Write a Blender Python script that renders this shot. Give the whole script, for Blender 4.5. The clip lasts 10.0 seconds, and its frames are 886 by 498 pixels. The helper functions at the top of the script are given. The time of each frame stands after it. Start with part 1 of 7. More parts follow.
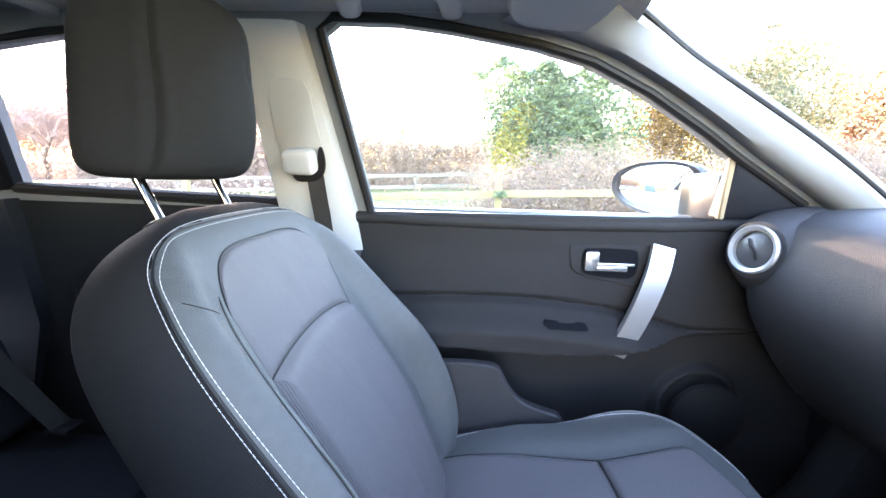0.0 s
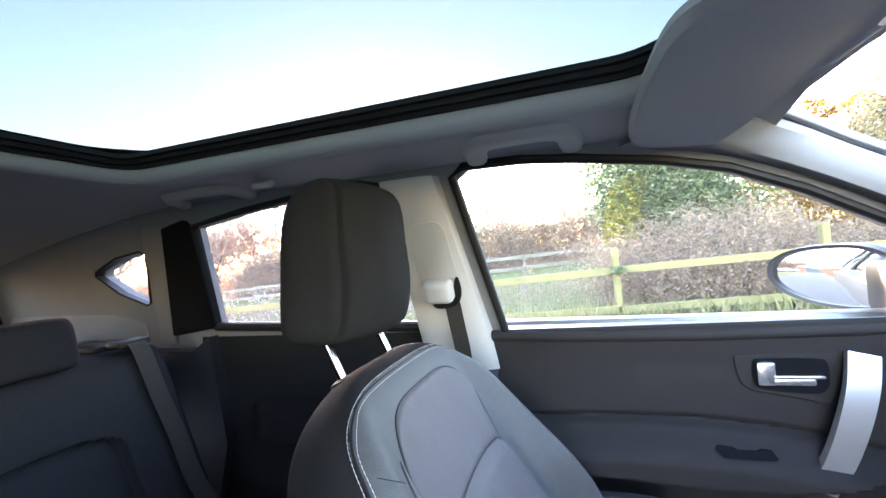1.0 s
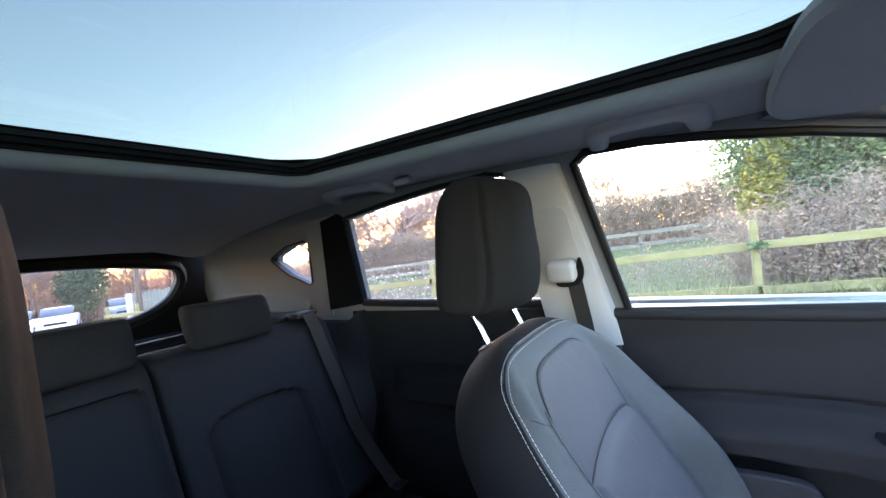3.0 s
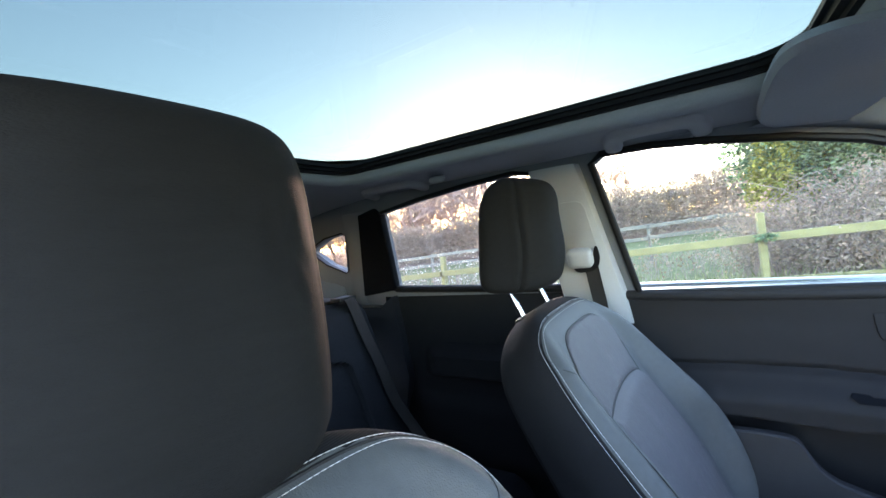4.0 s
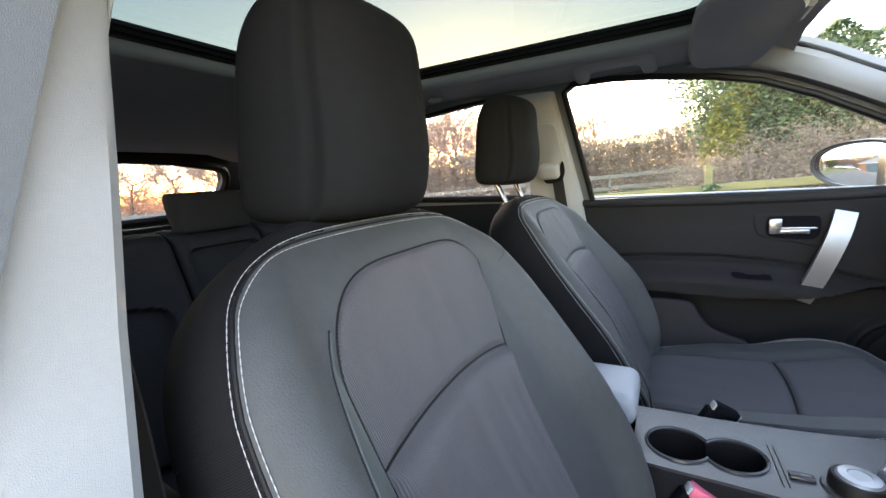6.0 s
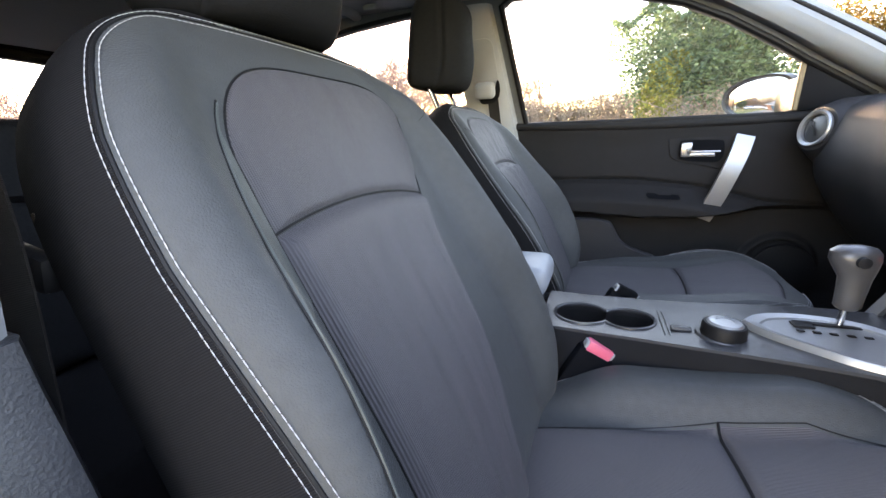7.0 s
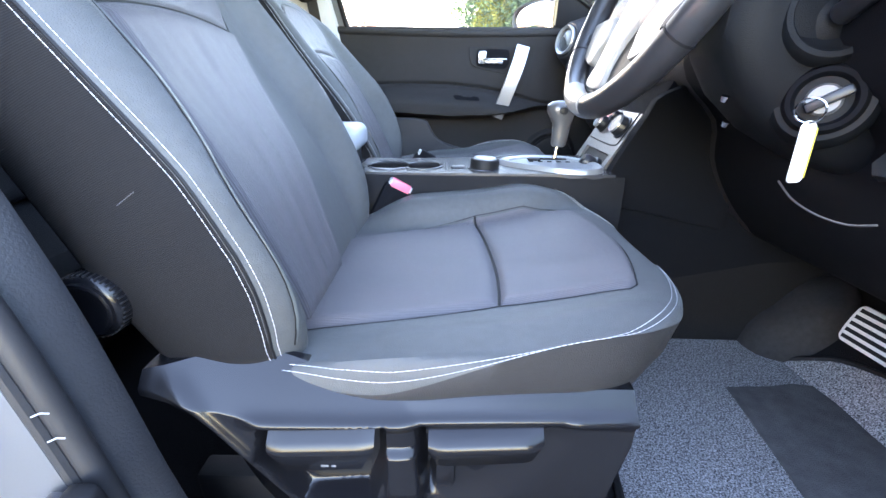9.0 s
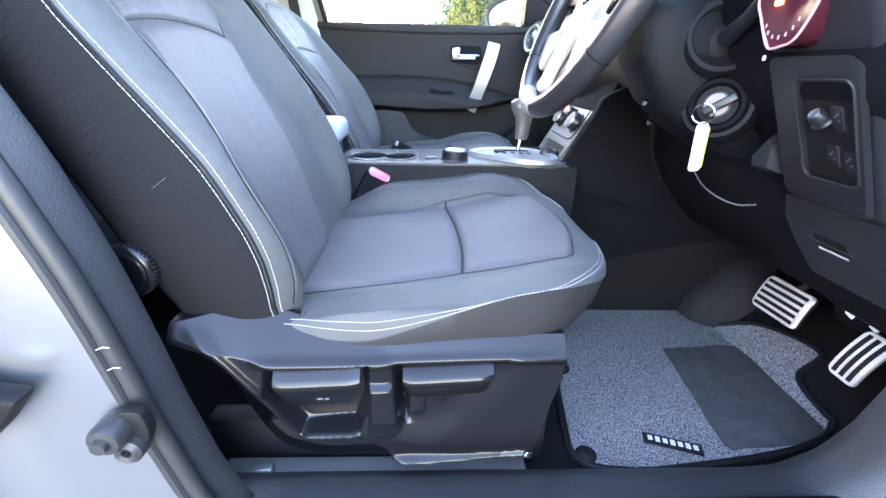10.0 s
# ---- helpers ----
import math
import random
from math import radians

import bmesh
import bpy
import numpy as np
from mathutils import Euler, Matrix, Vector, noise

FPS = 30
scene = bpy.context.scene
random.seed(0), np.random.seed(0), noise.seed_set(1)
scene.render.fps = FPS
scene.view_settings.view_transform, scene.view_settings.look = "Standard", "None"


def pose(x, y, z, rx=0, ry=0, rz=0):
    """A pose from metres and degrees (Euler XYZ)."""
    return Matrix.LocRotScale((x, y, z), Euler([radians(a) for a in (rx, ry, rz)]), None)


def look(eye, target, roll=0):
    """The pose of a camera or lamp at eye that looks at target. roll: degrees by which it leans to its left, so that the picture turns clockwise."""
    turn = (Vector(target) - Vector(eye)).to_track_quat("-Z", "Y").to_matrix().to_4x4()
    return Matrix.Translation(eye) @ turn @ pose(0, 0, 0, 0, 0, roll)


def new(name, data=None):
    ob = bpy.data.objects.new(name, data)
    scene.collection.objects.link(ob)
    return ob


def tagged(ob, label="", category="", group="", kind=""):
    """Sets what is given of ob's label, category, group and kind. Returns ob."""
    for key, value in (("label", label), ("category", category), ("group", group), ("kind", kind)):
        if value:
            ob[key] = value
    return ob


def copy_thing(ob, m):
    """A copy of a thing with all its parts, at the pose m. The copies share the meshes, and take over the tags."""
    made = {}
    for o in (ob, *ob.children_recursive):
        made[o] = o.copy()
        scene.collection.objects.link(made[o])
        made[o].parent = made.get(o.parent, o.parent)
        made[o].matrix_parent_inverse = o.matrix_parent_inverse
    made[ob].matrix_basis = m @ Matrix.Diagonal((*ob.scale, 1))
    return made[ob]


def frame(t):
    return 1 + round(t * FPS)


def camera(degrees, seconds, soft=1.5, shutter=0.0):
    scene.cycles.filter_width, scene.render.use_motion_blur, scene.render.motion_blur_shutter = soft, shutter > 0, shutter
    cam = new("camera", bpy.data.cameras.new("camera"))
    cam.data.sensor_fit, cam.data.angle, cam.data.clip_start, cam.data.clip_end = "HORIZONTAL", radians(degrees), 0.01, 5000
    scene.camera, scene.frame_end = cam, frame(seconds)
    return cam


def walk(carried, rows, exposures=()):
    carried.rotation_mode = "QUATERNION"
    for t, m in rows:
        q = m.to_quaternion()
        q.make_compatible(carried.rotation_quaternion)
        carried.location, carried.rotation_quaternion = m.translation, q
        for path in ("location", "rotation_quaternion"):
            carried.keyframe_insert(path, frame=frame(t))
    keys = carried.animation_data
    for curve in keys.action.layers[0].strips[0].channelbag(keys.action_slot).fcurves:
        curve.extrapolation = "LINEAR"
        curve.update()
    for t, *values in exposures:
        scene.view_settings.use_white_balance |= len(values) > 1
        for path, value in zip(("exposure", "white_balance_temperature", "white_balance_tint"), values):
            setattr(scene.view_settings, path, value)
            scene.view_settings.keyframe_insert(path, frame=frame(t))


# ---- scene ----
cam = camera(93.4, 10.0)
PATH = [
    (0, (0.512, -0.213, 1.192), (0.417, 1.75, 0.82), 1.6),
    (0.5, (0.481, -0.232, 1.236), (0.08, 1.723, 1.105), -1.6),
    (1, (0.467, -0.239, 1.282), (-0.13, 1.67, 1.306), -4.6),
    (1.5, (0.465, -0.252, 1.313), (-0.258, 1.61, 1.411), -5.7),
    (2, (0.461, -0.274, 1.321), (-0.419, 1.52, 1.404), -5.8),
    (2.5, (0.458, -0.295, 1.295), (-0.536, 1.44, 1.313), -6.0),
    (4, (0.477, -0.502, 1.293), (-0.605, 1.179, 1.245), -6.4),
    (4.5, (0.472, -0.583, 1.297), (-0.596, 1.106, 1.217), -6.2),
    (5, (0.476, -0.663, 1.288), (-0.57, 1.036, 1.148), -5.6),
    (6.5, (0.557, -0.806, 1.118), (-0.303, 0.95, 0.697), -2.2),
    (7, (0.571, -0.801, 1.048), (-0.128, 1.002, 0.539), -1.2),
    (7.5, (0.593, -0.855, 1.001), (0.096, 0.994, 0.424), -0.5),
    (8, (0.633, -0.89, 0.961), (0.347, 0.981, 0.315), 0.1),
    (8.5, (0.66, -0.938, 0.927), (0.535, 0.931, 0.228), 0.6),
    (9, (0.676, -0.998, 0.923), (0.669, 0.854, 0.169), 1.1),
    (9.5, (0.687, -1.057, 0.928), (0.742, 0.781, 0.142), 1.5),
    (10, (0.689, -1.103, 0.945), (0.776, 0.731, 0.151), 1.8),
]
EXPO = [(0.0, 6.1, 6900, 38), (0.5, 5.8, 6950, 39), (1.0, 5.6, 6900, 39), (1.5, 5.4, 6850, 38), (2.0, 5.3, 6750, 37), (2.5, 5.2, 6600, 37), (4.0, 5.05, 6400, 31), (5.0, 4.95, 6350, 24), (6.5, 4.6, 8600, 40), (7.5, 5.25, 7200, 36), (8.5, 5.78, 6900, 35), (10.0, 6.08, 6750, 35)]
walk(cam, [(t, look(eye, target, roll)) for t, eye, target, roll in PATH], EXPO)

# ---- light: a low evening sun behind the hedge, clear sky ----
SUN_AZ, SUN_EL = radians(114.0), radians(5.4)
world = bpy.data.worlds.new("evening_sky")
scene.world = world
world.use_nodes = True
wn = world.node_tree.nodes
sky = wn.new("ShaderNodeTexSky")
sky.sky_type = "NISHITA"
sky.sun_disc = False
sky.sun_elevation = SUN_EL
sky.sun_rotation = radians(90.0) - SUN_AZ
sky.air_density, sky.dust_density, sky.ozone_density = 1.0, 0.3, 1.5
world.node_tree.links.new(sky.outputs[0], wn["Background"].inputs[0])
wn["Background"].inputs[1].default_value = 0.15
sun = new("sun", bpy.data.lights.new("sun", "SUN"))
sun.data.energy, sun.data.angle, sun.data.color = 5.0, radians(0.6), (1.0, 0.76, 0.52)
sun_dir = Vector((math.cos(SUN_AZ) * math.cos(SUN_EL), math.sin(SUN_AZ) * math.cos(SUN_EL), math.sin(SUN_EL)))
sun.matrix_world = look(sun_dir * 30, (0, 0, 0))

YC = -0.01          # the car's centre line
BELT = 1.103        # height of the window sills


# ---- materials ----
def mat(name, col, rough=0.6, metal=0.0, var=0.15, scale=60.0, bump=0.15, bscale=400.0, spec=0.5, wear=0.12, stretch=(1, 1, 1), sheen=0.0):
    m = bpy.data.materials.new(name)
    m.use_nodes = True
    n, l = m.node_tree.nodes, m.node_tree.links
    b = n["Principled BSDF"]
    co = n.new("ShaderNodeTexCoord")
    mp = n.new("ShaderNodeMapping")
    mp.inputs["Scale"].default_value = stretch
    l.new(co.outputs["Object"], mp.inputs[0])

    def noise_tex(s, detail):
        t = n.new("ShaderNodeTexNoise")
        t.inputs["Scale"].default_value, t.inputs["Detail"].default_value = s, detail
        l.new(mp.outputs[0], t.inputs["Vector"])
        return t

    fine, broad, grain = noise_tex(scale, 4), noise_tex(3.0, 3), noise_tex(bscale, 2)
    add = n.new("ShaderNodeMath")
    add.operation = "MULTIPLY_ADD"
    l.new(fine.outputs[0], add.inputs[0])
    add.inputs[1].default_value = 2 * var
    add.inputs[2].default_value = 1 - var
    add2 = n.new("ShaderNodeMath")
    add2.operation = "MULTIPLY_ADD"
    l.new(broad.outputs[0], add2.inputs[0])
    add2.inputs[1].default_value = 2 * wear
    add2.inputs[2].default_value = -wear
    tot = n.new("ShaderNodeMath")
    l.new(add.outputs[0], tot.inputs[0])
    l.new(add2.outputs[0], tot.inputs[1])
    mul = n.new("ShaderNodeVectorMath")
    mul.operation = "SCALE"
    mul.inputs[0].default_value = col
    l.new(tot.outputs[0], mul.inputs["Scale"])
    l.new(mul.outputs[0], b.inputs["Base Color"])
    b.inputs["Roughness"].default_value = rough
    b.inputs["Metallic"].default_value = metal
    b.inputs["Specular IOR Level"].default_value = spec
    if sheen:
        b.inputs["Sheen Weight"].default_value = sheen
        b.inputs["Sheen Roughness"].default_value = 0.4
    if bump:
        bp = n.new("ShaderNodeBump")
        bp.inputs["Strength"].default_value = bump
        bp.inputs["Distance"].default_value = 0.002
        l.new(grain.outputs[0], bp.inputs["Height"])
        l.new(bp.outputs[0], b.inputs["Normal"])
    return m


def ribbed(name, col, col2, step, axis=1, rough=0.85, tilt=0.0, spec=0.2, sheen=0.06, wear=0.35, relief=0.55):
    """A woven cloth with fine ribs across one axis."""
    m = mat(name, col, rough, var=0.18, scale=180, bump=0.2, bscale=900, spec=spec, wear=wear, sheen=sheen, stretch=(1, 1.6, 0.7))
    n, l = m.node_tree.nodes, m.node_tree.links
    b = n["Principled BSDF"]
    co = n.new("ShaderNodeTexCoord")
    mp = n.new("ShaderNodeMapping")
    mp.inputs["Rotation"].default_value = (0, tilt, 0)
    l.new(co.outputs["Object"], mp.inputs[0])
    w = n.new("ShaderNodeTexWave")
    w.bands_direction = "XYZ"[axis]
    w.inputs["Scale"].default_value = 1 / step / 3.1416 / 2 * 3.1416
    w.inputs["Distortion"].default_value = 0.6
    w.inputs["Detail Scale"].default_value = 30
    l.new(mp.outputs[0], w.inputs["Vector"])
    bp = n.new("ShaderNodeBump")
    bp.inputs["Strength"].default_value = relief
    bp.inputs["Distance"].default_value = 0.001
    l.new(w.outputs["Fac"], bp.inputs["Height"])
    l.new(bp.outputs[0], b.inputs["Normal"])
    mix = n.new("ShaderNodeMix")
    mix.data_type = "RGBA"
    l.new(w.outputs["Fac"], mix.inputs[0])
    mix.inputs[6].default_value = (*col2, 1)
    old = b.inputs["Base Color"].links[0].from_socket
    l.new(old, mix.inputs[7])
    l.new(mix.outputs[2], b.inputs["Base Color"])
    return m


def speckle(name, dark, light, scale, lo, hi, rough=1.0):
    """Flecked carpet: two tones broken up by a fine noise, with a soft broad stain."""
    m = mat(name, light, rough, var=0.3, scale=scale * 0.3, bump=1.0, bscale=scale, spec=0.03, wear=0.2)
    n, l = m.node_tree.nodes, m.node_tree.links
    b = n["Principled BSDF"]
    co, t, ramp, mix = n.new("ShaderNodeTexCoord"), n.new("ShaderNodeTexNoise"), n.new("ShaderNodeMapRange"), n.new("ShaderNodeMix")
    t.inputs["Scale"].default_value, t.inputs["Detail"].default_value = scale, 1.5
    l.new(co.outputs["Object"], t.inputs["Vector"])
    l.new(t.outputs[0], ramp.inputs[0])
    ramp.inputs[1].default_value, ramp.inputs[2].default_value = lo, hi
    mix.data_type = "RGBA"
    l.new(ramp.outputs[0], mix.inputs[0])
    mix.inputs[6].default_value = (*dark, 1)
    l.new(b.inputs["Base Color"].links[0].from_socket, mix.inputs[7])
    l.new(mix.outputs[2], b.inputs["Base Color"])
    return m


def glass(name, tint, gloss=0.85, dust=0.0):
    m = bpy.data.materials.new(name)
    m.use_nodes = True
    n, l = m.node_tree.nodes, m.node_tree.links
    n.remove(n["Principled BSDF"])
    tr, gl, fr, mx = n.new("ShaderNodeBsdfTransparent"), n.new("ShaderNodeBsdfGlossy"), n.new("ShaderNodeLayerWeight"), n.new("ShaderNodeMixShader")
    tr.inputs[0].default_value = (*tint, 1)
    gl.inputs["Roughness"].default_value = 0.0
    fr.inputs[0].default_value = 0.5
    pw = n.new("ShaderNodeMath")
    pw.operation = "POWER"
    l.new(fr.outputs["Facing"], pw.inputs[0])
    pw.inputs[1].default_value = 5.0
    sc = n.new("ShaderNodeMath")
    sc.operation = "MULTIPLY_ADD"
    l.new(pw.outputs[0], sc.inputs[0])
    sc.inputs[1].default_value, sc.inputs[2].default_value = gloss * 0.5, 0.02
    l.new(sc.outputs[0], mx.inputs[0])
    l.new(tr.outputs[0], mx.inputs[1])
    l.new(gl.outputs[0], mx.inputs[2])
    out = mx
    if dust:
        film, out = n.new("ShaderNodeBsdfTranslucent"), n.new("ShaderNodeMixShader")
        film.inputs[0].default_value = (0.9, 0.9, 0.9, 1)
        out.inputs[0].default_value = dust
        l.new(mx.outputs[0], out.inputs[1])
        l.new(film.outputs[0], out.inputs[2])
    l.new(out.outputs[0], n["Material Output"].inputs[0])
    return m


def emitter(name, col, power):
    m = bpy.data.materials.new(name)
    m.use_nodes = True
    b = m.node_tree.nodes["Principled BSDF"]
    b.inputs["Base Color"].default_value = (*col, 1)
    b.inputs["Emission Color"].default_value = (*col, 1)
    b.inputs["Emission Strength"].default_value = power
    return m


M_LEATHER = mat("dark_seat_cloth", (0.047, 0.0505, 0.0525), 0.52, var=0.2, scale=90, bump=0.35, bscale=700, spec=0.35, sheen=0.05)
M_TWILL = ribbed("dark_twill", (0.0150, 0.0145, 0.0160), (0.005, 0.005, 0.0055), 0.0026, 2, 0.8, 0.5, 0.10, 0.0, relief=0.30)
M_SIDE = mat("dark_seat_side", (0.018, 0.018, 0.019), 0.6, var=0.2, scale=120, bump=0.3, bscale=800, spec=0.3)
M_HEAD = mat("dark_headrest_cloth", (0.0112, 0.0116, 0.0124), 0.80, var=0.20, scale=110, bump=0.28, bscale=1100, spec=0.10, stretch=(1, 0.22, 1.5))
M_INSERT = ribbed("ribbed_insert", (0.078, 0.072, 0.080), (0.040, 0.036, 0.041), 0.0030, 1, 0.52, 0.0, 0.45)
M_STRIP = mat("smooth_strip_cloth", (0.075, 0.084, 0.082), 0.50, var=0.12, scale=120, bump=0.25, bscale=800, spec=0.35)
M_STITCH = mat("white_thread", (0.46, 0.46, 0.47), 0.7, var=0.1, bump=0)
M_DASH = mat("soft_black_plastic", (0.024, 0.024, 0.027), 0.60, var=0.1, scale=40, bump=0.5, bscale=900, spec=0.22)
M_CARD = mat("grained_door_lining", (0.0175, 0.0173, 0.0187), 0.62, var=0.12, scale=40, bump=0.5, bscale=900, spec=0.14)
# same lining on the rear door, darkened: the rear cabin's shade is in its colour
M_REARCARD = mat("shaded_door_lining", (0.0085, 0.0085, 0.0095), 0.65, var=0.12, scale=40, bump=0.5, bscale=900, spec=0.14)
M_HARD = mat("hard_black_plastic", (0.013, 0.0145, 0.0185), 0.33, var=0.1, scale=30, bump=0.1, bscale=1200, spec=0.42)
M_COVER = mat("seat_cover_plastic", (0.0052, 0.0054, 0.0068), 0.22, var=0.1, scale=30, bump=0.05, bscale=1200, spec=0.30)
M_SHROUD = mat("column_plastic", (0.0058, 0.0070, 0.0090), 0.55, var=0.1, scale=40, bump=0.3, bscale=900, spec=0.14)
M_KNOB = mat("pewter_knob", (0.10, 0.10, 0.105), 0.28, 0.3, var=0.1, scale=60, bump=0.1, bscale=900)
M_CONSIDE = mat("console_side_plastic", (0.0115, 0.0120, 0.0140), 0.70, var=0.15, scale=30, bump=0.4, bscale=900, spec=0.08)
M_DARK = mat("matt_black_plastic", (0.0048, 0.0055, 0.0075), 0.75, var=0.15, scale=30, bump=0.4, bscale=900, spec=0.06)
M_LOWTRIM = mat("grained_dark_trim", (0.020, 0.020, 0.023), 0.55, var=0.15, scale=60, bump=0.6, bscale=700, spec=0.3)
M_LOWPILLAR = mat("smooth_dark_trim", (0.023, 0.0248, 0.029), 0.43, var=0.15, scale=60, bump=0.30, bscale=420, spec=0.40)
M_BLACK = mat("black_rubber", (0.008, 0.008, 0.009), 0.55, var=0.1, bump=0.1, spec=0.2)
M_SEAL = mat("grey_door_rubber", (0.022, 0.022, 0.024), 0.48, var=0.15, bump=0.1, spec=0.4)
M_HEADLINE = mat("grey_roof_cloth", (0.400, 0.392, 0.384), 0.95, var=0.10, scale=300, bump=0.4, bscale=1500, spec=0.1)
M_APILLAR = mat("grey_screen_pillar_trim", (0.215, 0.228, 0.240), 0.75, var=0.06, scale=250, bump=0.3, bscale=1500, spec=0.2)
M_CTRIM = mat("grey_rear_lining", (0.140, 0.152, 0.164), 0.75, var=0.08, scale=250, bump=0.35, bscale=1500, spec=0.15)
M_PILLAR = mat("pale_grey_trim", (0.350, 0.362, 0.372), 0.55, var=0.04, scale=200, bump=0.3, bscale=1500, spec=0.3)
M_SILVER = mat("satin_silver_trim", (0.34, 0.35, 0.36), 0.34, 0.6, var=0.04, scale=200, bump=0.03, wear=0.03)
M_CHROME = mat("chrome", (0.62, 0.62, 0.63), 0.1, 1.0, var=0.02, bump=0, wear=0.02)
M_PAINT = mat("silver_car_paint", (0.235, 0.24, 0.255), 0.30, 0.75, var=0.04, scale=900, bump=0.02, wear=0.03)
M_CARPET = mat("dark_carpet", (0.010, 0.010, 0.011), 1.0, var=0.5, scale=500, bump=1.0, bscale=700, spec=0.05)
M_HUMP = mat("paler_dark_carpet", (0.022, 0.0215, 0.023), 0.9, var=0.4, scale=90, bump=0.6, bscale=600, spec=0.12)
M_SILL = mat("scuffed_sill_plastic", (0.030, 0.031, 0.034), 0.42, var=0.35, scale=18, bump=0.3, bscale=500, wear=0.4, stretch=(0.3, 1, 1))
# seat cloth made darker for the bench, so the shade back there is painted in
M_BENCH = mat("shaded_rear_cloth", (0.0138, 0.0148, 0.0175), 0.8, var=0.25, scale=160, bump=0.4, bscale=800, spec=0.1)
M_BELT = ribbed("belt_webbing", (0.035, 0.032, 0.030), (0.02, 0.018, 0.017), 0.002, 2, 0.75)
M_FASCIA = mat("satin_grey_fascia", (0.115, 0.118, 0.126), 0.35, 0.3, var=0.05, scale=60, bump=0.1, bscale=1000)
M_GREYCON = mat("grey_console_plastic", (0.040, 0.042, 0.047), 0.26, var=0.05, scale=60, bump=0.15, bscale=1000)
M_RED = mat("red_release_button", (0.80, 0.14, 0.22), 0.4, var=0.05, bump=0)
M_WHITE = mat("white_plastic", (0.8, 0.8, 0.78), 0.4, var=0.05, bump=0)
M_GLASS = glass("side_glass", (0.86, 0.90, 0.87), dust=0.006)
M_ROOFGLASS = glass("roof_glass", (0.250, 0.280, 0.258), 0.4)
M_PRIVACY = glass("tinted_rear_glass", (0.84, 0.84, 0.84), dust=0.008)
M_SCREEN = glass("windscreen_glass", (0.88, 0.92, 0.90))
M_MIRROR = mat("mirror_silver", (0.9, 0.9, 0.9), 0.0, 1.0, var=0.0, bump=0, wear=0)


# ---- mesh helpers ----
def thing(name, loc, label, category, group="", kind=""):
    ob = new(name)
    ob.location = loc
    ob.empty_display_size = 0.05
    return tagged(ob, label, category, group, kind)


def base_of(ob):
    while ob.parent:
        ob = ob.parent
    return ob.location.copy()


def finish(bm, name, mats, smooth=True):
    bmesh.ops.recalc_face_normals(bm, faces=bm.faces)
    me = bpy.data.meshes.new(name)
    bm.to_mesh(me)
    bm.free()
    for m in mats if isinstance(mats, (list, tuple)) else [mats]:
        me.materials.append(m)
    if smooth:
        me.shade_smooth()
        me.set_sharp_from_angle(angle=radians(38))
    return me


def part(name, bm, mats, parent, label="", kind="", smooth=True):
    """One mesh object under a thing or a part; the bmesh is in world places."""
    bmesh.ops.translate(bm, verts=bm.verts, vec=-base_of(parent))
    ob = new(name, finish(bm, name, mats, smooth))
    ob.parent = parent
    return tagged(ob, label, "", "", kind)


def solid(name, bm, mats, label, category, kind="structure", group="", smooth=True):
    return tagged(new(name, finish(bm, name, mats, smooth)), label, category, group, kind)


def loft(rings, cap=True, closed=True, mats=None):
    """Skin over rings of equal length; mats gives a material index by the place in the ring, or by ring and place."""
    bm = bmesh.new()
    vs = [[bm.verts.new(p) for p in r] for r in rings]
    n = len(rings[0])
    for r, (a, b) in enumerate(zip(vs, vs[1:])):
        for i in range(n if closed else n - 1):
            j = (i + 1) % n
            f = bm.faces.new((a[i], a[j], b[j], b[i]))
            if mats:
                f.material_index = mats[i] if isinstance(mats[0], int) else mats[r][i]
    if cap:
        for r, k in ((vs[0], 0), (vs[-1], -1)):
            try:
                f = bm.faces.new(r)
                if mats:
                    f.material_index = mats[len(mats) // 2] if isinstance(mats[0], int) else mats[k][n // 4]
            except ValueError:
                pass
    return bm


def join(*bms):
    out = bms[0]
    for b in bms[1:]:
        me = bpy.data.meshes.new("tmp")
        b.to_mesh(me)
        b.free()
        out.from_mesh(me)
        bpy.data.meshes.remove(me)
    return out


def tube(pts, r, n=8, flat=None):
    pts = [Vector(p) for p in pts]
    rs = r if isinstance(r, (list, tuple)) else [r] * len(pts)
    rings, up = [], None
    for i, p in enumerate(pts):
        d = (pts[min(i + 1, len(pts) - 1)] - pts[max(i - 1, 0)]).normalized()
        if up is None:
            up = d.orthogonal().normalized() if flat is None else Vector(flat)
        up = (up - d * up.dot(d)).normalized()
        side = d.cross(up)
        rings.append([p + rs[i] * (math.cos(a) * up + math.sin(a) * side) for a in (2 * math.pi * k / n for k in range(n))])
    return loft(rings)


def strap(pts, width, thick, across):
    """A flat band along points; across: the way of its width at each point."""
    rings = []
    for i, p in enumerate(pts):
        p = Vector(p)
        d = (Vector(pts[min(i + 1, len(pts) - 1)]) - Vector(pts[max(i - 1, 0)])).normalized()
        a = Vector(across)
        a = (a - d * a.dot(d)).normalized() * width / 2
        n = d.cross(a).normalized() * thick / 2
        rings.append([p + a + n, p - a + n, p - a - n, p + a - n])
    return loft(rings)


def rbox(c, s, r=0.005, seg=2, m=None):
    bm = bmesh.new()
    bmesh.ops.create_cube(bm, size=1)
    bmesh.ops.scale(bm, verts=bm.verts, vec=s)
    if r:
        bmesh.ops.bevel(bm, geom=bm.edges[:], offset=r, segments=seg, affect="EDGES", profile=0.5)
    if m is not None:
        bmesh.ops.transform(bm, matrix=m, verts=bm.verts)
    bmesh.ops.translate(bm, verts=bm.verts, vec=c)
    return bm


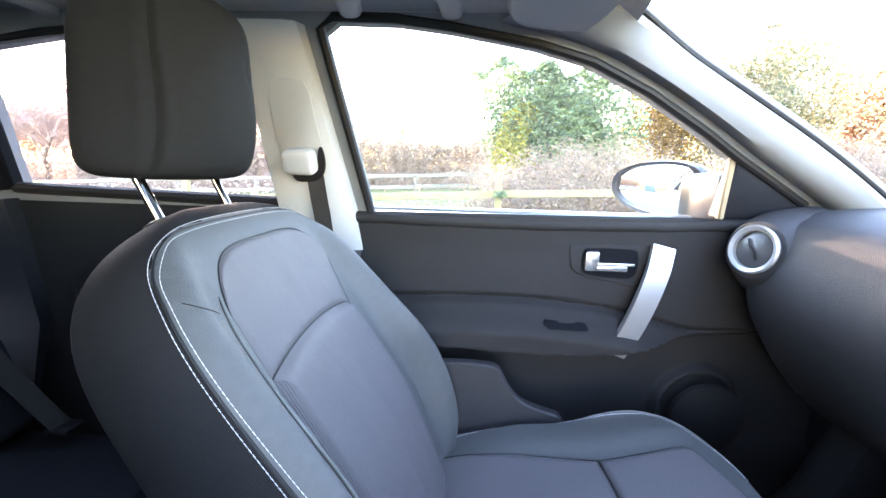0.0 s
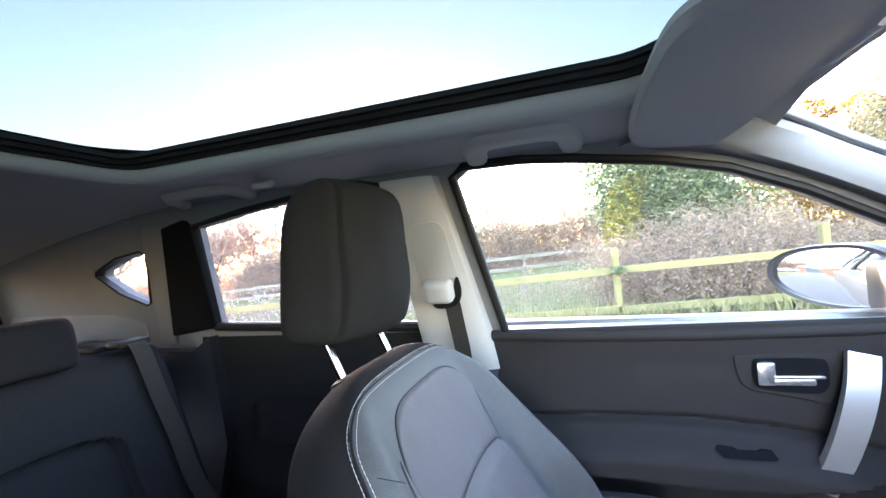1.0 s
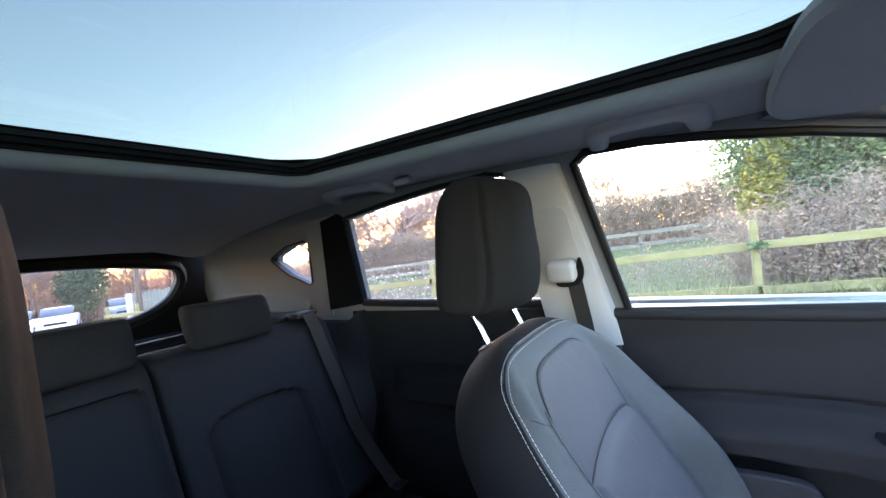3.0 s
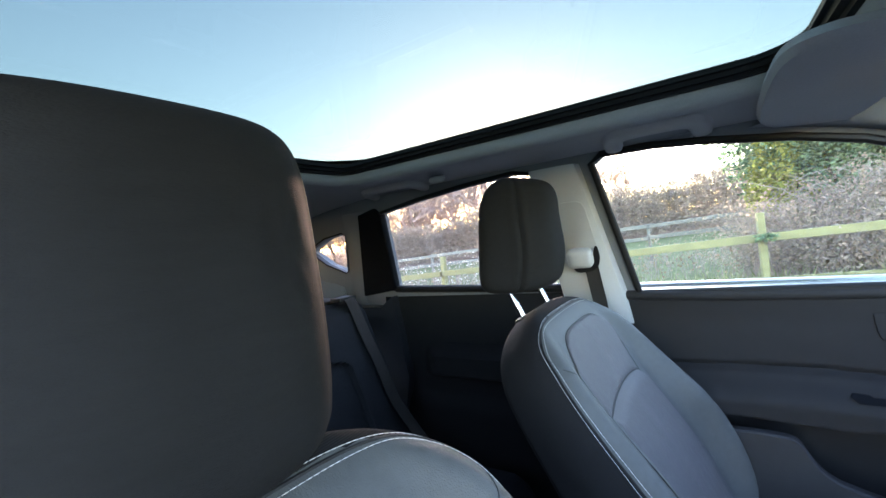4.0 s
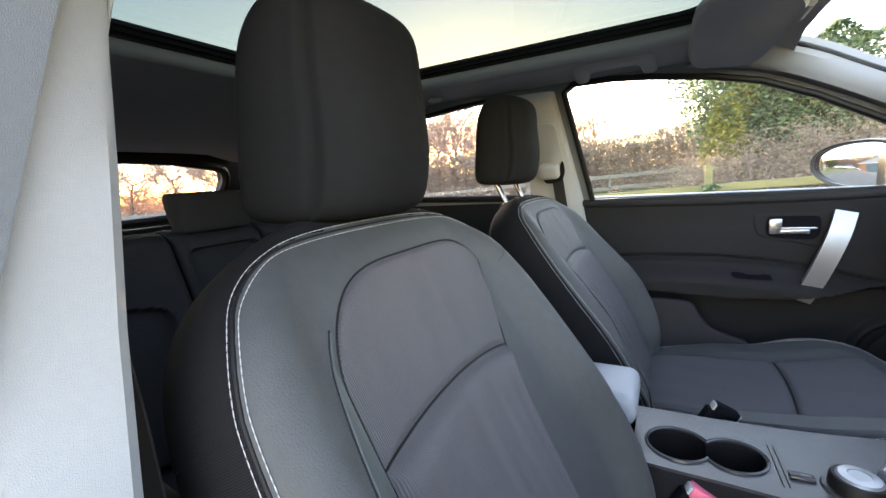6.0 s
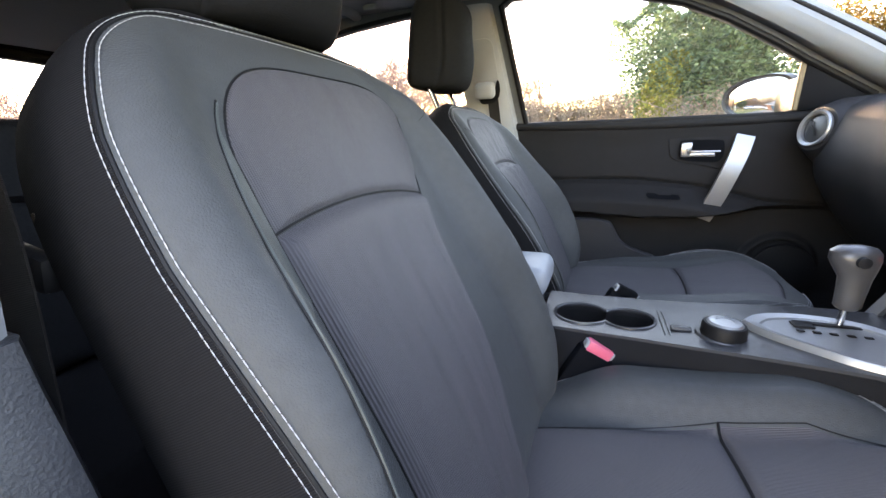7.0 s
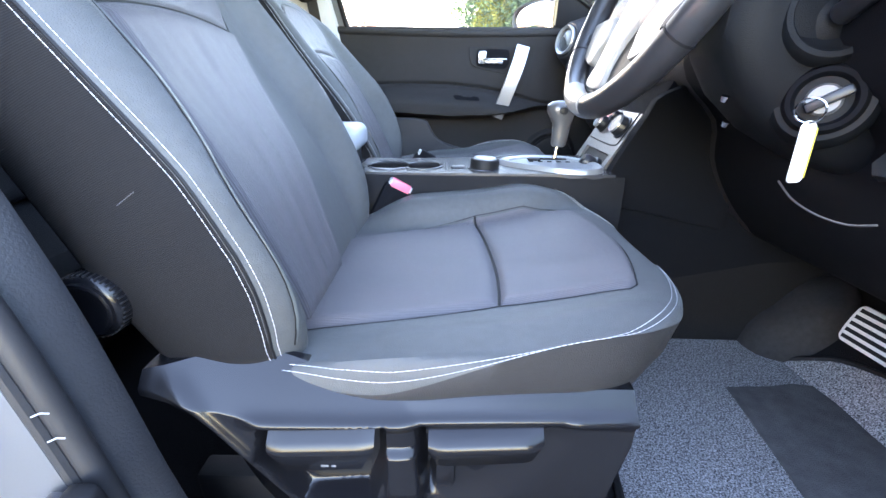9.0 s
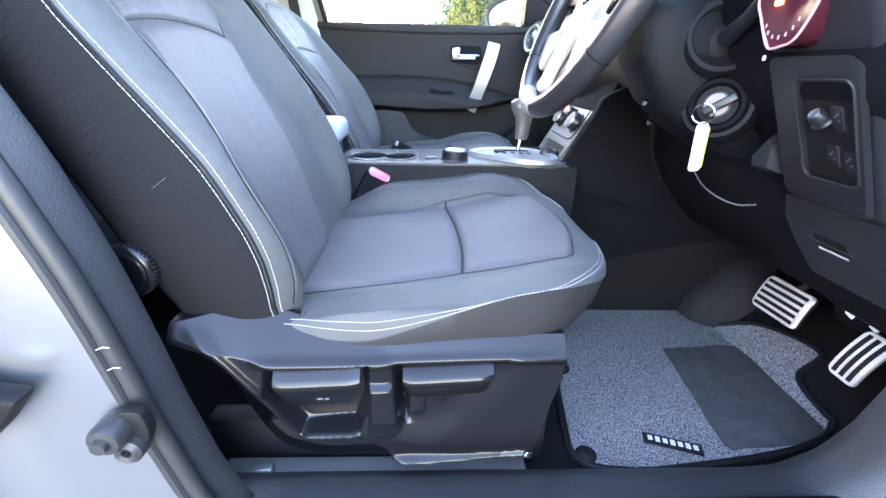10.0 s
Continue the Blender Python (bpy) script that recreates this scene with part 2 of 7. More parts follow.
def lathe(prof, n=24, m=None):
    """Turn a profile of (radius, height) round z."""
    bm = loft([[(r * math.cos(2 * math.pi * k / n), r * math.sin(2 * math.pi * k / n), h) for k in range(n)] for r, h in prof])
    if m is not None:
        bmesh.ops.transform(bm, matrix=m, verts=bm.verts)
    return bm


def prism(poly, put, a, b, r=0.0, seg=2):
    """A polygon of 2D points, put(p, q, depth) places it; from depth a to b."""
    bm = bmesh.new()
    lo = [bm.verts.new(put(p, q, a)) for p, q in poly]
    hi = [bm.verts.new(put(p, q, b)) for p, q in poly]
    bm.faces.new(lo)
    bm.faces.new(hi[::-1])
    for i in range(len(poly)):
        j = (i + 1) % len(poly)
        bm.faces.new((lo[i], lo[j], hi[j], hi[i]))
    if r:
        bmesh.ops.recalc_face_normals(bm, faces=bm.faces)
        bmesh.ops.bevel(bm, geom=bm.edges[:], offset=r, segments=seg, affect="EDGES", profile=0.5, clamp_overlap=True)
    return bm


def plate(outer, holes, put, t):
    """A plate with openings through it: put(p, q, depth) places it, depth 0 to t."""
    bm = bmesh.new()
    loops = []
    for depth in (0.0, t):
        edges, rows = [], []
        for poly in (outer, *holes):
            vs = [bm.verts.new(put(p, q, depth)) for p, q in poly]
            edges += [bm.edges.new((vs[i], vs[(i + 1) % len(vs)])) for i in range(len(vs))]
            rows.append(vs)
        bmesh.ops.triangle_fill(bm, edges=edges, use_beauty=True)
        loops.append(rows)
    for a, b in zip(*loops):
        for i in range(len(a)):
            j = (i + 1) % len(a)
            bm.faces.new((a[i], a[j], b[j], b[i]))
    return bm


def sheet(f, u0, u1, v0, v1, nu, nv):
    """A grid of f(u, v)."""
    bm = bmesh.new()
    vs = [[bm.verts.new(f(u0 + (u1 - u0) * i / nu, v0 + (v1 - v0) * j / nv)) for j in range(nv + 1)] for i in range(nu + 1)]
    for i in range(nu):
        for j in range(nv):
            bm.faces.new((vs[i][j], vs[i + 1][j], vs[i + 1][j + 1], vs[i][j + 1]))
    return bm


def sstep(a, b, x):
    t = min(1.0, max(0.0, (x - a) / (b - a)))
    return t * t * (3 - 2 * t)


def soft_line(x, xs, ys, wide=0.03):
    """A bent line with its corners rounded off."""
    return float(np.mean(np.interp(x + wide * np.linspace(-1, 1, 13), xs, ys)))


def bell(x, c, w):
    return math.exp(-(((x - c) / w) ** 2))


def rrect(x0, x1, y0, y1, r, k=8, side=10):
    """Rounded rectangle, a fixed number of points, from the middle of its +x side."""
    pts = []
    for cx, cy, a0, e in ((x1 - r, y1 - r, 0, (x0 + r, y1)), (x0 + r, y1 - r, 90, (x0, y0 + r)), (x0 + r, y0 + r, 180, (x1 - r, y0)), (x1 - r, y0 + r, 270, (x1, y1 - r))):
        for i in range(k + 1):
            a = radians(a0 + 90 * i / k)
            pts.append((cx + r * math.cos(a), cy + r * math.sin(a)))
        p = pts[-1]
        for i in range(1, side):
            pts.append((p[0] + (e[0] - p[0]) * i / side, p[1] + (e[1] - p[1]) * i / side))
    return pts


def spline(pts, n):
    """Smooth line through points (Catmull-Rom), n steps a span."""
    out = []
    for i in range(len(pts) - 1):
        p0, p1, p2, p3 = (np.array(pts[min(max(k, 0), len(pts) - 1)], float) for k in (i - 1, i, i + 1, i + 2))
        for k in range(n):
            t = k / n
            out.append(tuple(0.5 * (2 * p1 + (p2 - p0) * t + (2 * p0 - 5 * p1 + 4 * p2 - p3) * t * t + (3 * p1 - p0 - 3 * p2 + p3) * t ** 3)))
    return out + [tuple(pts[-1])]


# ---- the car's shell ----
def side_y(z, sgn=1):
    """The window plane leans inwards with height."""
    return YC + sgn * (0.732 - 0.364 * (z - BELT))


FRONT_WIN = [(0.302, 1.088), (0.237, 1.440), (0.263, 1.457), (0.376, 1.455), (0.478, 1.444), (0.632, 1.420), (0.738, 1.394),
             (0.853, 1.345), (0.980, 1.277), (1.049, 1.236), (1.225, 1.140), (1.235, 1.098)]
REAR_WIN = [(-0.540, 1.126), (-0.490, 1.405), (-0.310, 1.428), (-0.128, 1.444), (0.029, 1.452), (0.090, 1.440), (0.150, 1.112)]
QUARTER_WIN = [(-0.911, 1.298), (-0.900, 1.312), (-0.800, 1.345), (-0.700, 1.356), (-0.680, 1.347), (-0.738, 1.208), (-0.755, 1.200), (-0.846, 1.240)]
SIDE_OUT = [(1.46, 1.06), (1.40, 1.14), (1.20, 1.245), (1.00, 1.358), (0.86, 1.420), (0.78, 1.452), (0.60, 1.500), (0.10, 1.510), (-0.50, 1.490),
            (-1.00, 1.430), (-1.33, 1.370), (-1.46, 1.20), (-1.52, 1.06)]
for sgn, word in ((1, "left"), (-1, "right")):
    # the driver's doorway is open down to the sill
    rim = SIDE_OUT if sgn > 0 else SIDE_OUT + [(0.285, 1.06), *FRONT_WIN[1:10], (1.30, 1.12), (1.36, 1.06)]
    holes = [FRONT_WIN, REAR_WIN, QUARTER_WIN] if sgn > 0 else [REAR_WIN, QUARTER_WIN]
    bm = plate(rim, holes, lambda p, q, d, s=sgn: (p, side_y(q, s) + s * d, q), 0.05)
    solid("wall_" + word, bm, M_CTRIM, "grey-lined side of the car body with window openings", "car wall")

# rubber seals round the openings
def seal(poly, sgn, r=0.007, off=-0.002):
    pts = [(p, side_y(q, sgn) + sgn * off, q) for p, q in poly]
    return tube(pts + [pts[0], pts[1]], r, 8)


ob = solid("window_seal", join(seal(FRONT_WIN, 1, 0.009), seal(REAR_WIN, 1, 0.008), seal(QUARTER_WIN, 1, 0.0035)), M_BLACK, "black rubber seals round the side windows", "window seal")
for name, poly in (("window_1", FRONT_WIN), ("window_2", REAR_WIN), ("window_3", QUARTER_WIN)):
    w = thing(name, (poly[0][0], side_y(1.12), 1.12), "clear closed side window of the car", "car window", kind="structure")
    part("pane", prism(poly, lambda p, q, d: (p, side_y(q) + d, q), 0.024, 0.028), M_GLASS if name == "window_1" else M_PRIVACY, w)
    cx, cz = sum(p for p, q in poly) / len(poly), sum(q for p, q in poly) / len(poly)
    inner = [(cx + (p - cx) * 0.994, cz + (q - cz) * 0.990) for p, q in poly]
    part("window_surround", loft([[(p, side_y(q) + d, q) for p, q in inner] for d in (-0.003, 0.023)], cap=False), M_BLACK, w, "black inner edge of the window")
for name, poly in (("window_4", REAR_WIN), ("window_5", QUARTER_WIN)):
    w = thing(name, (poly[0][0], side_y(1.12, -1), 1.12), "clear closed side window of the car", "car window", kind="structure")
    part("pane", prism(poly, lambda p, q, d: (p, side_y(q, -1) - d, q), 0.024, 0.028), M_PRIVACY, w)


def roof_z(x, y):
    a = abs(y - YC)
    z = 1.502 - 0.040 * sstep(0.42, 0.64, a)
    z -= 0.13 * max(0.0, -0.45 - x) ** 1.5
    return z - 0.04 * sstep(0.62, 0.86, x)


def sun_line(g):
    """The sunroof's outline grown by g: tight rear corners, wide front ones."""
    box = (SUN_X0 - g, SUN_X1 + g, YC - SUN_HW - g, YC + SUN_HW + g)
    return [a if b[0] < 0.1 else b for a, b in zip(rrect(*box, max(0.03, 0.050 + g)), rrect(*box, max(0.05, 0.115 + g)))]


# headlining, from the sunroof's lip out to the edges
SUN_X0, SUN_X1, SUN_HW = -0.440, 0.648, 0.434
rings = []
for g, dz in ((0.0, 0.018), (0.001, 0.005), (0.006, -0.006), (0.014, -0.013), (0.025, -0.016), (0.037, -0.012), (0.046, -0.003), (0.054, 0.003), (0.063, 0.005), (0.080, 0.002), (0.10, 0.0)):
    rings.append([(x, y, roof_z(x, y) + dz) for x, y in sun_line(g)])
for k in range(1, 7):
    t = k / 6
    x0, x1 = SUN_X0 - 0.10 + t * (-1.36 - SUN_X0 + 0.10), SUN_X1 + 0.10 + t * (0.787 - SUN_X1 - 0.10)
    hw = SUN_HW + 0.10 + t * (0.662 - SUN_HW - 0.10)
    rings.append([(x, y, roof_z(x, y)) for x, y in rrect(x0, x1, YC - hw, YC + hw, 0.23 - 0.15 * t)])
rings.append([(x + 0.004, y, z + 0.030) for x, y, z in rings[-1]])
bm = loft(rings, cap=False)
solid("ceiling", bm, M_HEADLINE, "grey woven headlining round the glass sunroof", "headlining")
# black inner frame of the sunroof
rings = []
for g, z in ((0.010, 1.519), (0.004, 1.514), (-0.008, 1.515), (-0.010, 1.521), (-0.020, 1.522), (-0.022, 1.530), (-0.030, 1.531), (-0.030, 1.540)):
    rings.append([(x, y, z - 1.502 + roof_z(x, YC)) for x, y in sun_line(g)])
roof_glass = thing("sunroof", (0.1, YC, 1.53), "large fixed glass sunroof in a black rubber frame", "sunroof", kind="structure")
part("frame", loft(rings, cap=False), M_BLACK, roof_glass)
part("pane", loft([[(x, y, z + roof_z(x, YC) - 1.502) for x, y in rrect(SUN_X0 - 0.06, SUN_X1 + 0.06, YC - SUN_HW - 0.06, YC + SUN_HW + 0.06, 0.12)] for z in (1.541, 1.546)]), M_ROOFGLASS, roof_glass)
# outer roof skin
rings = [[(x, y, roof_z(x, y) + 0.060 - 0.03 * g / 0.3) for x, y in rrect(SUN_X0 - 0.03 - g * 3.1 if g else SUN_X0 - 0.03, SUN_X1 + 0.03 + g * 0.40, YC - SUN_HW - 0.03 - g * 0.8, YC + SUN_HW + 0.03 + g * 0.8, 0.12)] for g in (0.0, 0.1, 0.2, 0.3)]
solid("roof", loft(rings, cap=False), M_PAINT, "silver painted car roof", "car roof")


# ---- pillars ----
def pillar_b(sgn):
    """Upper and lower trim of a middle pillar, proud of the side."""
    rows = []
    for k in range(13):
        t = k / 12
        z = 1.445 - t * (0.440 if sgn > 0 else 0.490)
        xa, xb = 0.075 + 0.028 * t, 0.208 + 0.080 * t
        y = side_y(z, sgn)
        d = 0.030 + 0.012 * t
        if sgn < 0:
            xb = float(np.interp(z, [0.95, 1.03, 1.12, 1.21, 1.445], [0.306, 0.290, 0.262, 0.248, 0.190]))
            d = float(np.interp(z, [0.955, 1.03, 1.12, 1.21, 1.30, 1.445], [0.095, 0.079, 0.066, 0.050, 0.036, 0.020]))
            rows.append([(xa, y, z), (xa + 0.006, y + d * 0.6, z), (xa + 0.022, y + d * 0.7, z), (xa + 0.05, y + d * 0.75, z),
                         (xb - 0.030, y + d * 0.95, z), (xb - 0.008, y + d, z), (xb, y + d - 0.008, z), (xb + 0.004, y + 0.010, z), (xb + 0.002, y - 0.020, z), (xa, y - 0.020, z)])
            continue
        c = (xa + xb) / 2
        ring = [(xa, y - sgn * 0.000, z), (xa + 0.006, y - sgn * d * 0.8, z), (xa + 0.022, y - sgn * d, z), (c, y - sgn * d * 1.05, z),
                (xb - 0.030, y - sgn * d, z), (xb - 0.008, y - sgn * d * 0.75, z), (xb, y - sgn * 0.0, z), (xb, y + sgn * 0.045, z), (xa, y + sgn * 0.045, z)]
        rows.append(ring)
    return loft(rows)


DOOR_Z = [0.36, 0.415, 0.479, 0.574, 0.656, 0.721, 0.766, 0.809, 0.853, 0.893, 0.921, 1.00, 1.10, 1.45]
DOOR_X = [0.490, 0.453, 0.431, 0.410, 0.396, 0.384, 0.374, 0.362, 0.349, 0.335, 0.322, 0.298, 0.278, 0.205]


def pillar_low(sgn):
    """Lower pillar trim; on the driver's side its front edge is the doorway."""
    rows = []
    for k in range(24):
        t = k / 23
        z = (1.015 if sgn > 0 else 0.957) - t * 0.60
        if sgn < 0:
            xa, xb = 0.095, float(np.interp(z, DOOR_Z, DOOR_X))
            rows.append([(xa, -0.744, z), (xa, -0.697, z), (xb - 0.040, -0.697, z), (xb - 0.010, -0.698, z), (xb - 0.002, -0.702, z), (xb - 0.001, -0.708, z), (xb - 0.004, -0.720, z), (xb - 0.009, -0.734, z), (xb - 0.014, -0.741, z), (xb - 0.05, -0.744, z)])
        else:
            xa, xb = 0.095 - 0.02 * t, 0.292 + 0.05 * t
            y, d = side_y(max(z, 1.0)) - 0.005, 0.035
            rows.append([(xa, y, z), (xa + 0.01, y - d, z), (xb - 0.05, y - d, z), (xb - 0.03, y - d * 0.95, z), (xb - 0.012, y - d * 0.6, z), (xb, y, z), (xb, y + 0.06, z), (xa, y + 0.06, z)])
    return loft(rows)


for sgn in (1, -1):
    p = thing("pillar_trim", (0.18, side_y(1.0, sgn), 0.36), "pale grey middle pillar trim above a black lower trim", "pillar trim", kind="structure")
    part("upper_trim", pillar_b(sgn), M_PILLAR, p, "pale grey upper pillar trim")
    part("lower_trim", pillar_low(sgn), M_LOWPILLAR, p, "black grained lower pillar trim")
    # height adjuster plate
    z0 = 1.335
    poly = [(0.122, 1.215), (0.116, 1.330), (0.124, 1.346), (0.140, 1.352), (0.178, 1.352), (0.192, 1.345), (0.199, 1.330), (0.212, 1.215)]
    part("adjuster_plate", prism(poly, lambda a, b, d, s=sgn: (a + 0.012, side_y(b, s) - s * (0.030 + 0.012 * (1.445 - b) / 0.44 + 0.002 + d), b), 0.0, 0.003, 0.001, 1), M_PILLAR, p)

# front pillars with their trim, from the roof to the dashboard
WIN_EDGE = [(0.56, 1.452), (0.66, 1.433), (0.75, 1.408), (0.853, 1.364), (0.985, 1.296), (1.10, 1.228), (1.25, 1.145), (1.33, 1.09)]
SCREEN_EDGE = [(0.72, 0.510, 1.468), (0.785, 0.546, 1.457), (0.850, 0.594, 1.440), (0.92, 0.624, 1.408), (1.003, 0.630, 1.361), (1.181, 0.640, 1.259), (1.322, 0.649, 1.167), (1.42, 0.655, 1.09)]
for sgn in (1, -1):
    rows = []
    for (wx, wz), (sx, s_y, sz) in zip(spline(WIN_EDGE, 4), spline(SCREEN_EDGE, 4)):
        a = Vector((wx, side_y(wz, sgn) - sgn * 0.004, wz))
        b = Vector((sx, YC + sgn * (s_y + 0.01), sz))
        c = (a + b) / 2 + Vector((-0.012, -sgn * 0.030, -0.004))
        a2, b2 = a + Vector((0.02, sgn * 0.04, 0.01)), b + Vector((0.03, sgn * 0.03, 0.02))
        q = [a, a.lerp(c, 0.35) + (c - (a + b) / 2) * 0.45, a.lerp(c, 0.7) + (c - (a + b) / 2) * 0.25, c, b.lerp(c, 0.7) + (c - (a + b) / 2) * 0.25, b.lerp(c, 0.35) + (c - (a + b) / 2) * 0.45, b, b2, a2]
        rows.append(q)
    solid("pillar_front_" + ("left" if sgn > 0 else "right"), loft(rows), M_APILLAR, "pale grey front pillar trim beside the windscreen", "pillar trim")
    ln = [(x, YC + sgn * (y + 0.011), z + 0.004) for x, y, z in spline(SCREEN_EDGE, 4)]
    solid("screen_seal_" + ("left" if sgn > 0 else "right"), tube(ln, 0.006, 8), M_BLACK, "black seal along the windscreen edge", "window seal")

# windscreen and tailgate
bm = sheet(lambda u, v: (0.780 + 0.79 * v, YC + u, 1.480 - 0.355 * v - 0.02 * (u / 0.7) ** 2), -0.70, 0.70, 0, 1, 12, 6)
ws = thing("windscreen", (1.2, YC, 1.15), "clear raked windscreen", "windscreen", kind="structure")
part("pane", bm, M_SCREEN, ws)

# tailgate: a black frame round the rear window
def tail_x(z):
    return -1.40 - 0.35 * (1.37 - z)


TAIL_WIN = [(YC + a, b) for a, b in ((-0.56, 1.30), (-0.52, 1.335), (-0.30, 1.36), (0.0, 1.368), (0.30, 1.36), (0.52, 1.335), (0.575, 1.31), (0.585, 1.25), (0.54, 1.175), (0.44, 1.125), (0.30, 1.105), (0.0, 1.10), (-0.30, 1.105), (-0.44, 1.125), (-0.54, 1.175), (-0.585, 1.25))]
TAIL_WIN = spline(TAIL_WIN + TAIL_WIN[:1], 4)[:-1]
TAIL_OUT = [(YC + a, b) for a, b in ((-0.70, 1.43), (0.70, 1.43), (0.80, 1.0), (0.82, 0.45), (-0.82, 0.45), (-0.80, 1.0))]
tg = thing("tailgate", (-1.6, YC, 0.45), "closed tailgate with black inner trim and a rear window", "tailgate", kind="structure")
part("inner_trim", plate(TAIL_OUT, [TAIL_WIN], lambda p, q, d: (tail_x(q) - d, p, q), 0.06), M_BLACK, tg)
part("pane", prism(TAIL_WIN, lambda p, q, d: (tail_x(q) - d, p, q), 0.030, 0.034), M_PRIVACY, tg)
ptsr = [(tail_x(q) + 0.004, p, q) for p, q in TAIL_WIN]
part("window_surround", tube(ptsr + ptsr[:2], 0.022, 8), M_BLACK, tg)
# rear quarter lining
for sgn, word in ((1, "left"), (-1, "right")):
    poly = [(-0.54, 1.10), (-0.60, 1.06), (-1.48, 1.06), (-1.48, 0.40), (-0.60, 0.40), (-0.50, 0.80)]
    bm = prism(poly, lambda p, q, d, s=sgn: (p, YC + s * (0.70 + d), q), 0.0, 0.06)
    solid("boot_lining_" + word, bm, M_HARD, "black plastic lining of the boot", "boot lining")
    # outer flank below the windows
    poly = [(0.26, 1.07), (-1.50, 1.07), (-1.62, 0.80), (-1.60, 0.30), (0.26, 0.30)]
    bm = prism(poly, lambda p, q, d, s=sgn: (p, YC + s * (0.80 + d), q), 0.0, 0.05)
    solid("flank_" + word, bm, M_PAINT, "silver painted rear flank of the car", "car flank")
solid("parcel_shelf", rbox((-1.05, YC, 1.045), (0.74, 1.28, 0.02), 0.006), M_CARPET, "black parcel shelf behind the rear seats", "parcel shelf", kind="thing")

# floor, tunnel, sills and the front bulkhead
bm = rbox((0.05, YC, 0.325), (3.3, 1.50, 0.06), 0.0)
solid("floor", bm, M_CARPET, "black carpeted car floor", "floor")
rows = []
for x in (-0.55, 0.2, 0.9, 1.15, 1.4, 1.62):
    h = 0.50 + 0.10 * sstep(0.9, 1.5, x)
    rows.append([(x, YC + a, b) for a, b in ((-0.15, 0.35), (-0.12, h - 0.04), (-0.07, h), (0.07, h), (0.12, h - 0.04), (0.15, 0.35))])
solid("floor_tunnel", loft(rows), M_CARPET, "carpeted tunnel along the car floor", "floor tunnel")
for sgn, word in ((1, "left"), (-1, "right")):
    rows = []
    for x in [-0.5, -0.2, 0.2, 0.7, 1.1] + [1.16 + 0.46 * k / 24 for k in range(25)]:
        inn = 0.03 * sstep(1.30, 1.6, x)
        up = float(np.interp(x, [-0.2, 0.2, 1.19, 1.24, 1.29, 1.33, 1.36, 1.42, 1.62], [0.02, 0.0, 0.0, 0.006, 0.034, 0.085, 0.17, 0.32, 0.55]))
        rows.append([(x, YC + sgn * (a - inn), b + up * c) for a, b, c in ((0.64, 0.35, 1), (0.645, 0.385, 1), (0.660, 0.396, 1), (0.668, 0.400, 1), (0.70, 0.402, 1), (0.722, 0.398, 1), (0.737, 0.388, 1), (0.745, 0.36, 1), (0.745, 0.28, 0), (0.64, 0.28, 0))])
    solid("sill_" + word, loft(rows), M_SILL, "black plastic sill trim with scuffs", "door sill")
    rows = []
    for x in np.linspace(-0.5, 1.7, 6):
        rows.append([(x, YC + sgn * a, b) for a, b in ((0.74, 0.36), (0.765, 0.385), (0.785, 0.37), (0.80, 0.34), (0.82, 0.22), (0.74, 0.22))])
    solid("outer_sill_" + word, loft(rows), M_PAINT, "silver painted outer sill", "door sill")
TOE_X, TOE_RISE = 1.42, 0.8


def toe_z(x):
    """Height of the floor, which climbs towards the pedals."""
    return 0.356 + TOE_RISE * max(0.0, x - TOE_X)


solid("bulkhead", sheet(lambda u, v: (min(1.70, TOE_X + 0.9 * v) - 0.004, YC + u, toe_z(TOE_X + 0.9 * v) - 0.004 if TOE_X + 0.9 * v < 1.70 else 0.58 + 1.0 * (TOE_X + 0.9 * v - 1.70)), -0.80, 0.80, 0, 1, 4, 45), M_CARPET, "black carpeted front bulkhead of the footwell", "bulkhead")
# the carpet swells beside the tunnel
rows = []
for k in range(17):
    t = -1 + 2 * k / 16
    e = math.sqrt(max(0.0, 1 - t * t))
    x = 1.470 + 0.105 * t
    rows.append([(x + 0.02 * math.sin(a) * e, -0.165 - (0.015 + 0.070 * e) * math.cos(a), 0.352 + max(0.0, x - 1.42) * 0.8 + 0.115 * e * math.sin(a) ** 0.8) for a in (math.pi * i / 14 for i in range(15))])
solid("carpet_hump", loft(rows, cap=False, closed=False), M_HUMP, "dark carpet hump beside the pedals, paler than the floor", "carpet")
solid("bonnet", prism([(1.56, 1.13), (1.60, 1.10), (2.30, 1.00), (2.45, 0.85), (2.45, 0.30), (1.80, 0.30), (1.80, 1.0)], lambda p, q, d: (p, YC + d, q), -0.85, 0.85), M_PAINT, "silver painted car bonnet", "car bonnet")
for sgn, word in ((1, "left"), (-1, "right")):
    poly = [(1.34, 1.08), (1.80, 1.05), (1.80, 0.25), (1.40, 0.25), (1.40, 0.9)] 
    solid("cowl_side_" + word, prism(poly, lambda p, q, d, s=sgn: (p, YC + s * (0.72 + d), q), 0.0, 0.10), M_HARD, "black side panel of the front footwell", "footwell panel")


